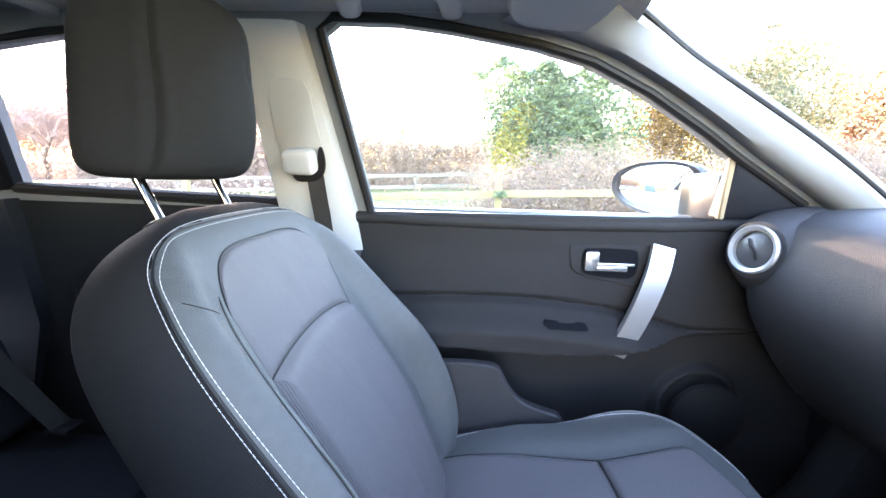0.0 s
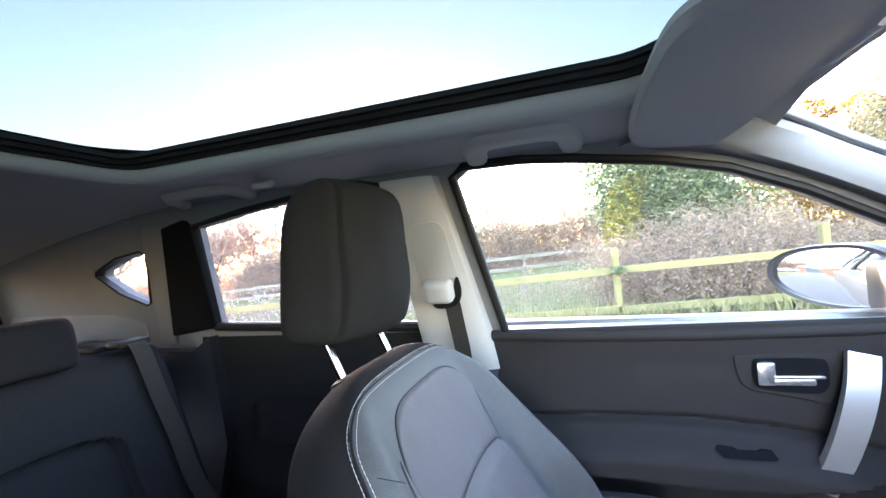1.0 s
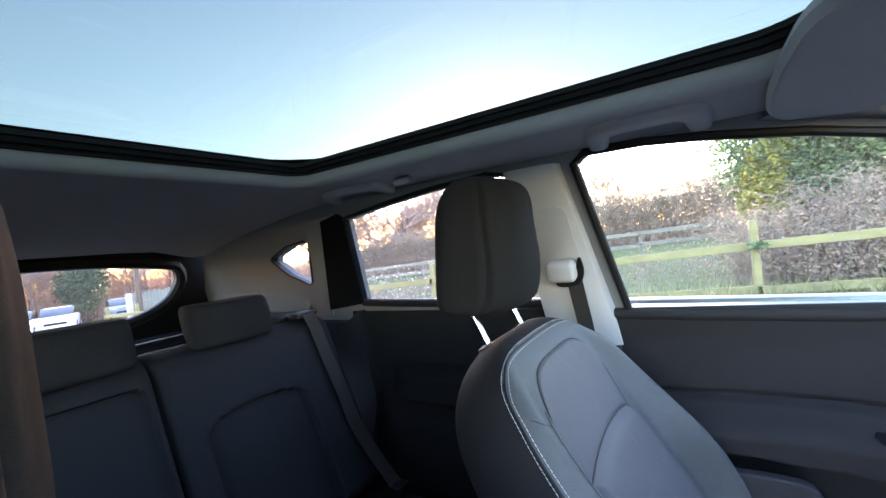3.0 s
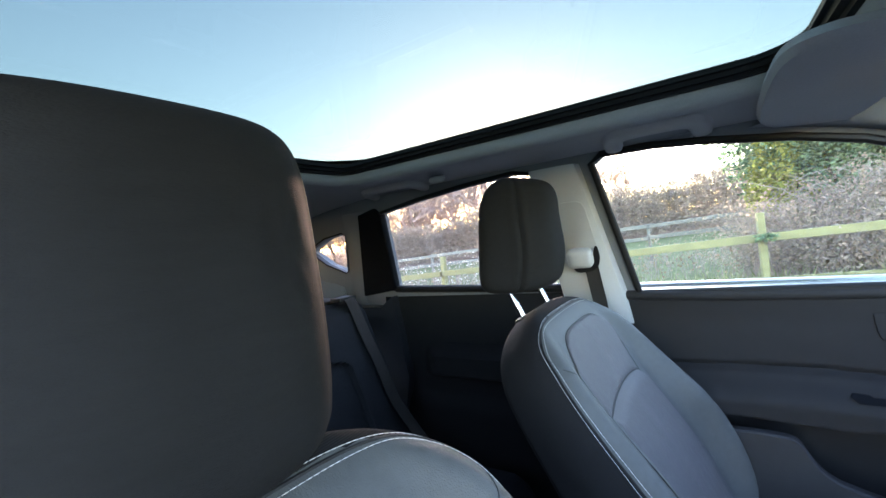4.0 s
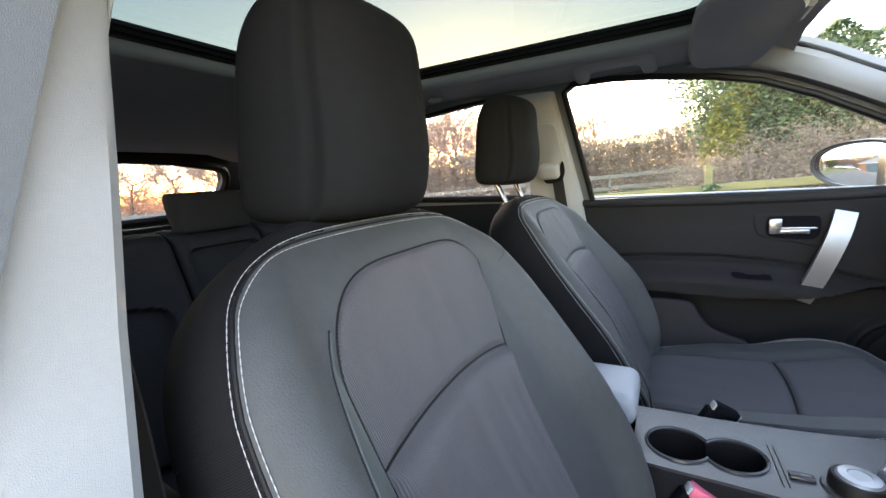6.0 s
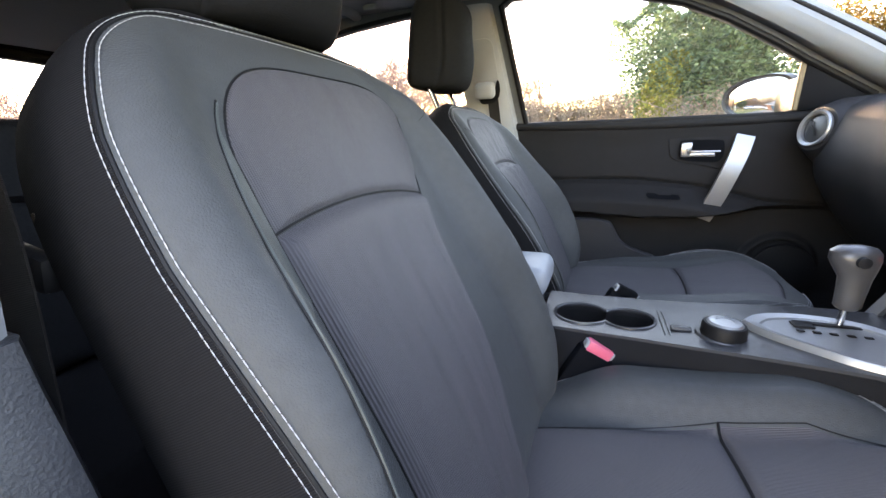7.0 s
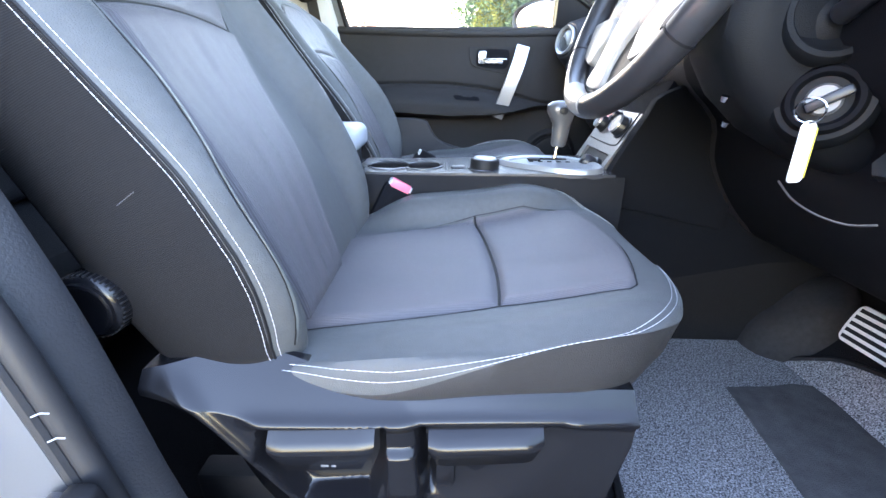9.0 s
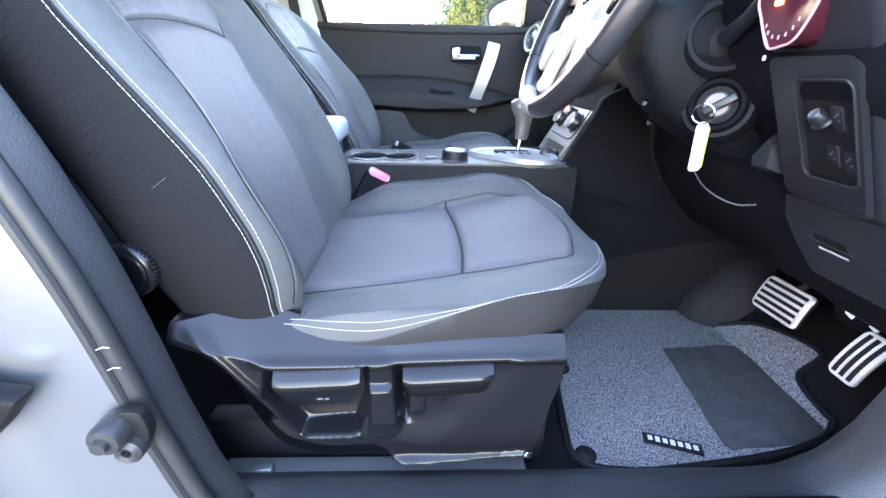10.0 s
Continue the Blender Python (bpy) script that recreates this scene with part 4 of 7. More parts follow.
        drop = 1 - math.sqrt(max(0.0, 1 - nose ** 2.4))
        return Vector((x + cx, yc + y, z + cz - 0.010 * drop))

    xs = [0.40 + (NOSE - 0.40) * i / 32 for i in range(33)] + [NOSE + (TIP - 0.0006 - NOSE) * math.sin(math.pi / 2 * i / 16) for i in range(1, 17)]
    rings = []
    for x in xs:
        top = [cush(x, -1 + 2 * i / 52) for i in range(53)]
        low = 0.590 + cz
        under = []
        for sg, t in ((1, 0.66), (1, 0.33), (1, 0.0), (-1, 0.0), (-1, 0.33), (-1, 0.66)):
            e = top[-1] if sg > 0 else top[0]
            under.append(Vector((e.x - 0.055 * sstep(NOSE - 0.10, TIP, x) * (1 - t) ** 1.5, e.y + sg * (0.006 * t * (1 - t) * 4 - 0.014 * (1 - t)), low + (e.z - low) * t)))
        rings.append(top + under)
    idx = [0] * 52 + [1] * 7
    cushion = part("cushion", loft(rings, mats=idx), [M_LEATHER, M_SIDE], seat)

    def half(x, a):
        """Half the width of the inserts on either side of the middle."""
        if a * outer > 0:
            return float(np.interp(x, [0.42, 0.50, 0.60, 0.74, 0.82, 0.89, 0.93], [0.168, 0.170, 0.165, 0.143, 0.148, 0.152, 0.120]))
        return float(np.interp(x, [0.42, 0.50, 0.60, 0.73, 0.82, 0.89, 0.93], [0.120, 0.135, 0.155, 0.174, 0.176, 0.160, 0.120]))

    def cross_x(y):
        """The seam across the cushion, bowed forwards."""
        return 0.747 - 0.50 * (y - outer * 0.04) ** 2

    def front_x(a):
        return 0.902 + 0.030 * (1 - a * a)

    def patch(fore):
        def f(a, b, lift):
            xs_ = cross_x(a * 0.155)
            x0, x1 = (xs_, front_x(a)) if fore else (0.415, xs_)
            x = x0 + (x1 - x0) * b
            y = a * half(x, a)
            p = cush(x, math.asin(max(-1.0, min(1.0, y / cw(x)))) * 2 / math.pi)
            folds = 0.0009 * math.sin(38 * x + 22 * y) * math.sin(51 * y - 14 * x + 1) * sstep(0, 0.2, min(1 - abs(a), 2 * b, 2 - 2 * b))
            return p + Vector((0, 0, lift + folds))
        return padded(f, 48, 40, puff=0.007, tuck=-0.001), f

    bm, edge = patch(False)
    part("rear_insert", bm, M_INSERT, cushion, "ribbed grey cloth insert")
    part("seam", tube([edge(-1 + 2 * k / 40, 1.0, 0.0006) for k in range(41)], 0.0020, 6), M_BLACK, cushion)
    for sg in (-1, 1):
        part("seam", tube([edge(sg, k / 40, 0.0004) for k in range(41)], 0.0009, 6), M_BLACK, cushion)
    bm, edge = patch(True)
    part("front_insert", bm, M_INSERT, cushion, "ribbed grey cloth insert")
    part("seam", tube([edge(-1 + 2 * k / 40, 1.0, 0.0004) for k in range(41)], 0.0009, 6), M_BLACK, cushion)
    for sg in (-1, 1):
        part("seam", tube([edge(sg, k / 40, 0.0004) for k in range(41)], 0.0009, 6), M_BLACK, cushion)
    rows = []
    for sg in (-1, 1):
        for near in (0.0, 1.0):
            line = []
            for k in range(111):
                x = 0.47 + (TIP - 0.472) * math.sin(math.pi / 2 * k / 110)
                s = float(np.interp(x, [0.47, 0.50, 0.56, 0.62, 0.70, 0.79, 0.85, 0.92, 0.958], [0.83, 0.87, 0.90, 0.92, 0.94, 0.962, 0.92, 0.74, 0.62])) - near * float(np.interp(x, [0.47, 0.56, 0.62, 0.80, 0.958], [0.07, 0.045, 0.04, 0.07, 0.075]))
                line.append(cush(x, sg * s) + Vector((0.0008, sg * 0.0010, 0.0013)))
            rows.append(stitches(line))
    part("stitching", join(*rows), M_STITCH, cushion, "twin rows of white stitching", kind="stuff")
    # frame and rails
    part("seat_base", rbox((0.67 + cx, yc, 0.53 + cz / 2), (0.42, 0.42, 0.14), 0.02), M_BLACK, seat)
    for sg in (-1, 1):
        part("rail", rbox((0.62 + cx, yc + sg * 0.19, 0.40), (0.52, 0.035, 0.10), 0.006), M_BLACK, seat)
    return seat, bk


passenger, p_back = front_seat(0.331, (0.443, 0.6466), (0.163, 1.132), "dark cloth front passenger seat with white stitching", 0.030, 0.014, (0.127, 0.331, 1.286), [0, 0.49, 1], [0.800, 0.800, 0.7745], (4.0, 4.0), 1, 0.640, 0.884, [0.0, 0.17, 0.35, 0.50, 0.62, 0.70, 0.76, 0.80], [0.020, 0.006, -0.008, 0.000, 0.018, -0.006, -0.028, -0.034], ([0.0, 0.1, 0.2, 0.3, 0.45, 0.6, 0.75, 0.87], [0.004, 0.012, 0.022, 0.022, 0.018, 0.014, 0.010, 0.002]))
driver, d_back = front_seat(-0.410, (0.461, 0.644), (0.190, 1.160), "dark cloth driver's seat with white stitching and side levers", 0.004, 0.0, (0.190, -0.396, 1.272), [0, 0.05, 0.1, 0.17, 0.3, 0.45, 0.6, 0.75, 0.88, 1], [0.882, 0.860, 0.838, 0.818, 0.808, 0.820, 0.834, 0.822, 0.778, 0.740], (3.2, 6.0), -1, 0.627, 0.872, [0.0, 0.1, 0.2, 0.3, 0.4, 0.5, 0.61, 0.66, 0.72, 0.80], [0.112, 0.094, 0.074, 0.060, 0.054, 0.045, 0.024, 0.002, -0.018, -0.036], ([0.0, 0.1, 0.2, 0.35, 0.5, 0.6, 0.7, 0.8, 0.95], [-0.010, 0.0, 0.008, 0.008, 0.013, 0.016, 0.016, 0.012, 0.008]))

# the driver's seat: side cover, levers and recliner knob
sy = -0.668


def inside(x, z, poly, soft):
    """1 inside a convex polygon (counter-clockwise), falling to 0 over the soft edge."""
    m = 1e9
    for (x0, z0), (x1, z1) in zip(poly, poly[1:] + poly[:1]):
        m = min(m, ((x1 - x0) * (z - z0) - (z1 - z0) * (x - x0)) / math.hypot(x1 - x0, z1 - z0))
    return sstep(-soft / 2, soft / 2, m)


WELL_A = [(0.526, 0.486), (0.600, 0.494), (0.615, 0.540), (0.616, 0.600), (0.496, 0.592), (0.489, 0.555)]
WELL_B = [(0.668, 0.500), (0.694, 0.492), (0.735, 0.515), (0.792, 0.590), (0.790, 0.606), (0.657, 0.604), (0.658, 0.545)]


def cover_y(x, z):
    """Outer face of the seat's side cover: shelf, lever wells, foot rail and the receding lower edge."""
    shelf = soft_line(x, [0.38, 0.48, 0.62, 0.70, 0.87], [0.645, 0.604, 0.606, 0.611, 0.618])
    y = sy - 0.014 + 0.9 * max(0.0, z - shelf - 0.002)
    ridge = soft_line(x, [0.38, 0.42, 0.446, 0.468, 0.487, 0.526, 0.60, 0.635, 0.66, 0.88], [0.640, 0.627, 0.599, 0.566, 0.540, 0.484, 0.484, 0.470, 0.448, 0.466], 0.014)
    y += 0.070 * sstep(ridge, ridge - 0.060, z) + 0.030 * sstep(ridge - 0.05, ridge - 0.10, z) * sstep(0.66, 0.62, x)
    y += 0.030 * inside(x, z, WELL_A, 0.014)
    y += 0.010 * inside(x, z, WELL_B, 0.050) + 0.022 * bell(x, 0.661 + 0.10 * max(0.0, 0.56 - z), 0.006) * sstep(0.500, 0.525, z) * sstep(0.606, 0.596, z)
    # the web between the levers stands proud below its step
    y -= 0.009 * sstep(0.577, 0.566, z) * sstep(0.616, 0.624, x) * sstep(0.664, 0.652, x) * sstep(0.480, 0.520, z)
    # foot rail, rising towards the front
    rail = 0.440 + 0.03 * max(0.0, x - 0.76) + 0.10 * max(0.0, x - 0.80)
    y -= 0.013 * sstep(rail - 0.020, rail - 0.012, z) * sstep(rail + 0.012, rail + 0.002, z) * sstep(0.636, 0.650, x) * sstep(0.845, 0.83, x)
    y -= 0.0060 * bell(z, shelf - 0.002, 0.0065) * sstep(0.47, 0.50, x)
    y -= 0.0065 * bell(z, ridge + 0.012, 0.010) * sstep(0.395, 0.43, x) * sstep(0.505, 0.475, x)
    return y - 0.0040 * bell(z, ridge + 0.004, 0.006) * sstep(0.515, 0.53, x) * sstep(0.61, 0.595, x)


def cover_pt(u, v):
    hi = soft_line(u, [0.385, 0.47, 0.53, 0.60, 0.66, 0.87], [0.656, 0.664, 0.652, 0.636, 0.634, 0.640])
    lo = soft_line(u, [0.385, 0.42, 0.455, 0.48, 0.54, 0.838, 0.87], [0.630, 0.555, 0.455, 0.415, 0.395, 0.410, 0.610], 0.012)
    z = lo + (hi - lo) * v
    return (u, cover_y(u, z), z)


bm = sheet(cover_pt, 0.385, 0.868, 0, 1, 200, 150)
rim = [cover_pt(0.385 + 0.483 * i / 40, 1) for i in range(41)] + [cover_pt(0.868 - 0.483 * i / 40, 0) for i in range(41)]
bm = join(bm, loft([rim, [(x, -0.632, z) for x, y, z in rim]], cap=False))
cover = part("side_cover", bm, M_COVER, driver, "black plastic side cover")


def seat_lever(x0, x1, z_left, z_right, prof, taper, label):
    """A pull lever: a sloping thumb shelf, a lip and a face that turns in below it."""
    rings = []
    for k in range(13):
        t = k / 12
        e = math.sqrt(max(0.0, 1 - abs(2 * t - 1) ** 14))
        z0 = z_left + (z_right - z_left) * t
        ring = []
        for d, h in prof:
            squeeze = taper * max(0.0, -h) * (1 - 2 * t)
            ring.append((x0 + (x1 - x0) * t + squeeze, sy - 0.014 - (d if d < 0 else d * (0.75 + 0.25 * e)), z0 + h))
        rings.append(ring)
    return part("lever", loft(rings), M_COVER, cover, label)


seat_lever(0.502, 0.610, 0.576, 0.582, [(-0.022, 0.022), (-0.008, 0.021), (0.006, 0.008), (0.011, 0.002), (0.012, -0.003), (0.010, -0.008), (0.001, -0.036), (-0.004, -0.041), (-0.022, -0.040)], 0.42, "black height lever with a worn arrow mark")
seat_lever(0.664, 0.777, 0.588, 0.596, [(-0.014, 0.016), (-0.002, 0.015), (0.013, 0.003), (0.016, -0.001), (0.016, -0.005), (0.013, -0.010), (0.008, -0.028), (0.003, -0.032), (-0.014, -0.030)], 0.30, "black tilt lever")
part("lever_arm", prism([(0.672, 0.562), (0.671, 0.524), (0.674, 0.517), (0.688, 0.515), (0.692, 0.520), (0.692, 0.562)], lambda p, q, d: (p, sy - 0.010 + d, q), 0.0, 0.016, 0.003), M_COVER, cover)
part("lever_arm", prism([(0.696, 0.562), (0.697, 0.545), (0.714, 0.535), (0.752, 0.560)], lambda p, q, d: (p, sy - 0.006 + d, q), 0.0, 0.014, 0.002), M_COVER, cover)
for x, w in ((0.560, 0.008), (0.569, 0.005)):
    part("lever_mark", rbox((x, sy - 0.0242, 0.560), (w, 0.0010, 0.0024), 0.0004, 1), M_FASCIA, cover, "small worn arrow mark")
part("seat_track", join(rbox((0.62, -0.640, 0.372), (0.46, 0.030, 0.020), 0.004, 2), rbox((0.444, -0.652, 0.386), (0.046, 0.012, 0.010), 0.002, 1, pose(0, 0, 0, 0, -6, 0))), M_FASCIA, driver, "grey steel seat track")
part("track_end", join(rbox((0.845, sy + 0.02, 0.415), (0.02, 0.02, 0.012), 0.003, 1), rbox((0.845, sy + 0.02, 0.440), (0.02, 0.02, 0.010), 0.003, 1)), M_CHROME, cover, "bright end of the seat track")
knob = part("recliner_knob", lathe([(0.0, 0.018), (0.020, 0.0185), (0.0240, 0.0205), (0.0262, 0.0195), (0.0268, 0.0165), (0.0300, 0.0150), (0.0325, 0.0110), (0.0332, 0.0), (0.0335, -0.012), (0.0, -0.012)], 48, pose(0.352, -0.656, 0.724, 90, 0, 0)), M_COVER, driver, "round black recliner knob with a stepped rim")
for k in range(40):
    a = 2 * math.pi * k / 40
    part("knob_rib", rbox((0.352 + 0.0318 * math.cos(a), -0.664, 0.724 + 0.0318 * math.sin(a)), (0.0022, 0.012, 0.0022), 0.0006, 1), M_BLACK, knob)
# a pale thread caught on the flank
part("lint", tube([d_back.at(0.315 + 0.005 * k / 6, -0.95 + 0.052 * k / 6) - Vector((0, 0.0012, 0)) for k in range(7)], 0.0003, 6), M_FASCIA, driver, "pale thread on the cloth")
# side bolster guard of the passenger seat by the door
part("hip_panel", prism(spline([(0.46, 0.60), (0.452, 0.70), (0.455, 0.775), (0.50, 0.786), (0.57, 0.784), (0.598, 0.777), (0.612, 0.755), (0.628, 0.728), (0.655, 0.704), (0.70, 0.688), (0.74, 0.670), (0.74, 0.60), (0.60, 0.598), (0.46, 0.60)], 3)[:-1], lambda p, q, d: (p, 0.612 + d + 0.10 * max(0.0, q - 0.68), q), 0.0, 0.026, 0.004, 1), M_LOWTRIM, passenger, "black plastic side cover")

# ---- rear bench ----
bench = thing("rear_bench", (-0.5, YC, 0.36), "dark cloth rear bench seat with headrests", "rear seat")


def bench_back(yc, hw, ic, ihw, itop, bow, corner):
    """A rear backrest: rounded slab whose front has a sunk, arched insert."""
    def dent(y, z):
        top = itop - bow * (y - ic) ** 2
        u, v = abs(y - ic) - ihw + corner, z - top + corner
        d = math.hypot(max(u, 0.0), max(v, 0.0)) + min(max(u, v), 0.0) - corner
        if d > 0.0:
            return 0.006 * math.exp(-d / 0.030) - 0.006 * math.exp(-d / 0.006)
        return -0.017 * math.exp(d / 0.035) * sstep(0.0, -0.006, d) - 0.006 * sstep(0.0, -0.004, d)
    rings = []
    for k in range(105):
        y = yc - hw + 2 * hw * k / 104
        e = min(1.0, (hw - abs(y - yc)) / 0.03)
        r = 0.6 + 0.4 * math.sqrt(max(0.0, 1 - (1 - e) ** 2))
        ring = []
        angles = [-math.pi / 2 + math.pi * a / 12 for a in range(12, 25)]
        for t in angles:
            d = -abs(math.cos(t)) ** 0.4 * 0.07 * r
            z = 0.855 + math.copysign(abs(math.sin(t)) ** 0.25, math.sin(t)) * 0.255 * (0.96 + 0.04 * r)
            ring.append((-0.47 - 0.20 * (z - 0.60) / 0.52 + d, y, z))
        z0, z1 = ring[-1][2], ring[0][2]
        for a in range(1, 72):
            s = a / 72
            z = z0 + (z1 - z0) * s
            edge = min(s, 1 - s) * (z1 - z0)
            d = 0.07 * r * (max(0.0, 1 - (1 - min(1.0, edge / 0.045)) ** 2)) ** 0.5
            ring.append((-0.47 - 0.20 * (z - 0.60) / 0.52 + d + dent(y, z) * min(1.0, edge / 0.03) * e, y, z))
        rings.append(ring)
    return loft(rings)


for yc, hw, ic, ihw, itop, bow, corner in ((0.345, 0.255, 0.295, 0.142, 0.955, 1.25, 0.030), (-0.045, 0.13, -0.045, 0.114, 1.058, 0.15, 0.030), (-0.43, 0.25, -0.385, 0.142, 0.955, 1.25, 0.030)):
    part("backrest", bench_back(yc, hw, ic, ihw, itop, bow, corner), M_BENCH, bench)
for yc, w in ((0.298, 0.112), (-0.040, 0.110), (-0.40, 0.112)):
    rings = []
    for k in range(21):
        t = -1 + 2 * k / 20
        z = 0.055 * math.sin(t * math.pi / 2)
        e = math.sqrt(max(0.0, 1 - abs(t) ** 2.6))
        rings.append([(-0.635 + (0.052 + 0.012 * t) * (0.4 + 0.6 * e) * math.copysign(abs(math.cos(a)) ** 0.6, math.cos(a)) - 0.25 * z, yc + w * (0.80 + 0.20 * e) * math.copysign(abs(math.sin(a)) ** 0.6, math.sin(a)), 1.153 + z) for a in (2 * math.pi * i / 32 for i in range(32))])
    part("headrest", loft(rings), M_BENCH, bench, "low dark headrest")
rows = []
for k in range(25):
    x = -0.52 + 0.52 * k / 24
    e = sstep(0.0, -0.06, x)
    rows.append([(x, YC + a, z) for a, z in ((-0.64, 0.45), (-0.65, 0.54 * e + 0.46 * (1 - e)), (-0.60, 0.585 * e + 0.49 * (1 - e)), (-0.40, 0.60 * e + 0.50 * (1 - e)), (-0.10, 0.595 * e + 0.5 * (1 - e)), (0.10, 0.595 * e + 0.5 * (1 - e)), (0.40, 0.60 * e + 0.5 * (1 - e)), (0.60, 0.585 * e + 0.49 * (1 - e)), (0.65, 0.54 * e + 0.46 * (1 - e)), (0.64, 0.45))])
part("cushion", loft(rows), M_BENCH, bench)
part("plinth", rbox((-0.30, YC, 0.40), (0.44, 1.24, 0.11), 0.01), M_CARPET, bench)

# ---- seat belts ----
def belt(name, label, pts, width, across, extra=None):
    b = thing(name, pts[-1], label, "seat belt", "seat belts")
    part("webbing", strap(pts, width, 0.0015, across), M_BELT, b)
    return b


fb = belt("seat_belt", "black seat belt hanging from its guide on the pillar", spline([(0.200, 0.652, 1.172), (0.205, 0.660, 1.12), (0.211, 0.673, 1.05), (0.215, 0.680, 0.95), (0.22, 0.685, 0.50)], 4), 0.036, (1, 0, 0.1))
guide = part("guide", rbox((0.178, 0.631, 1.201), (0.066, 0.040, 0.052), 0.014, 4, pose(0, 0, 0, 18, 0, 0)), M_PILLAR, fb, "pale grey belt guide")
part("slot", prism(spline([(0.152, 1.177), (0.162, 1.161), (0.192, 1.161), (0.215, 1.171), (0.226, 1.197), (0.224, 1.227), (0.217, 1.227), (0.202, 1.195), (0.152, 1.177)], 3)[:-1], lambda p, q, d: (p, side_y(q) - 0.043 - d, q), 0.0, 0.006), M_BLACK, fb, "dark belt opening")
db = belt("seat_belt", "black seat belt beside the driver's pillar", spline([(0.190, -0.676, 1.215), (0.206, -0.664, 1.12), (0.212, -0.660, 1.02), (0.215, -0.661, 0.95), (0.228, -0.672, 0.80), (0.235, -0.680, 0.45)], 4), 0.046, (1, 0, 0.1))
part("tongue", rbox((0.222, -0.652, 0.972), (0.046, 0.014, 0.026), 0.005, 2, pose(0, 0, 0, 0, 12, 0)), M_BLACK, db, "black belt tongue")
part("tongue_blade", rbox((0.240, -0.650, 0.992), (0.006, 0.003, 0.034), 0.001, 1, pose(0, 0, 0, 0, -10, 0)), M_CHROME, db, "bright steel tongue blade")
part("guide", rbox((0.172, -0.672, 1.236), (0.075, 0.024, 0.055), 0.012, 3), M_PILLAR, db, "pale grey belt guide")
rb = belt("seat_belt", "black rear seat belt lying down over the bench", spline([(-0.62, 0.528, 1.122), (-0.588, 0.530, 1.112), (-0.540, 0.533, 1.00), (-0.494, 0.540, 0.89), (-0.450, 0.548, 0.77), (-0.33, 0.56, 0.612)], 4), 0.046, (0, 1, 0))
part("buckle_tongue", rbox((-0.335, 0.56, 0.622), (0.05, 0.05, 0.012), 0.004, 2), M_BLACK, rb, "black belt tongue")
part("belt_slot", rbox((-0.625, 0.530, 1.122), (0.05, 0.08, 0.016), 0.005, 2), M_BLACK, rb, "black belt slot in the ledge")
cb = belt("seat_belt", "black centre rear belt hanging from the roof", [(-1.08, -0.150, 1.385), (-1.07, -0.165, 1.33), (-1.06, -0.150, 1.27)], 0.046, (0, 1, 0))
part("buckle_tongue", rbox((-1.06, -0.148, 1.265), (0.02, 0.05, 0.06), 0.006), M_BLACK, cb)
part("anchor", rbox((-1.08, -0.16, 1.395), (0.10, 0.14, 0.03), 0.01), M_BLACK, cb)
for y, x, lab, col in ((-0.150, 0.560, "seat belt buckle with a red release button", M_RED), (0.064, 0.606, "dark seat belt buckle beside the console", M_DARK)):
    b = thing("belt_buckle", (x - 0.03, y, 0.45), lab, "belt buckle", "belt buckles")
    m = pose(0, 0, 0, 0, 28, 12)
    z = 0.7165 if y < 0 else 0.742
    part("body", rbox((x, y, z - 0.0415), (0.060, 0.022, 0.085), 0.006, 2, m), M_DARK, b)
    part("button_frame", rbox((x + 0.022, y + 0.004, z), (0.050, 0.017, 0.014), 0.003, 2, m), M_PILLAR, b, "pale worn buckle edge")
    part("button", rbox((x + 0.022, y + 0.004, z), (0.042, 0.021, 0.018), 0.003, 2, m), col, b, "faded red release button" if y < 0 else "")
    part("stalk", tube([(x - 0.05, y, 0.45), (x - 0.02, y, 0.64)], 0.008, 8), M_BLACK, b)


# ---- dashboard ----
def dash_ring(u):
    """Section of the dashboard in x and z; u runs across the car from its centre line."""
    dr = sstep(0.12, -0.12, u)
    hood = 0.030 * bell(u, -0.38, 0.17)
    s = 0.042 * sstep(0.15, 0.45, u)
    return [(x + s * sstep(1.42, 1.20, x), z) for x, z in [(1.66, 1.140), (1.42, 1.146 + 0.5 * hood), (1.27, 1.142 + hood), (1.17, 1.134 + hood), (1.10, 1.112 + hood), (1.072 - 0.02 * hood * 30 * 0.5, 1.075 + 0.3 * hood),
            (1.052 + 0.04 * dr, 1.00), (1.062 + 0.05 * dr, 0.93), (1.100 + 0.085 * dr, 0.86), (1.15 + 0.050 * dr, 0.79), (1.22 + 0.020 * dr, 0.72), (1.40 - 0.095 * dr, 0.64 + 0.010 * dr), (1.66 - 0.30 * dr, 0.60 + 0.028 * dr), (1.66, 0.60 + 0.03 * dr)]]


dash = thing("dashboard", (1.3, YC, 0.60), "curved black soft-touch dashboard", "dashboard")
rings = []
for k in range(61):
    u = -0.695 + 1.415 * k / 60
    e = min(1.0, min(0.72 - u, u + 0.695) / 0.05)
    inset = 0.05 * (1 - math.sqrt(max(0.0, 1 - (1 - e) ** 2)))
    rings.append([(x + inset, -0.04 + u, z - 0.25 * inset) for x, z in spline(dash_ring(u), 3)])
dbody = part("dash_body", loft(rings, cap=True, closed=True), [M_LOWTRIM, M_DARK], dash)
# the driver's side below z 0.99, knee panel included, takes the matt black
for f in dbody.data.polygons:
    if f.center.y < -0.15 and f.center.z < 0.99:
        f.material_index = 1
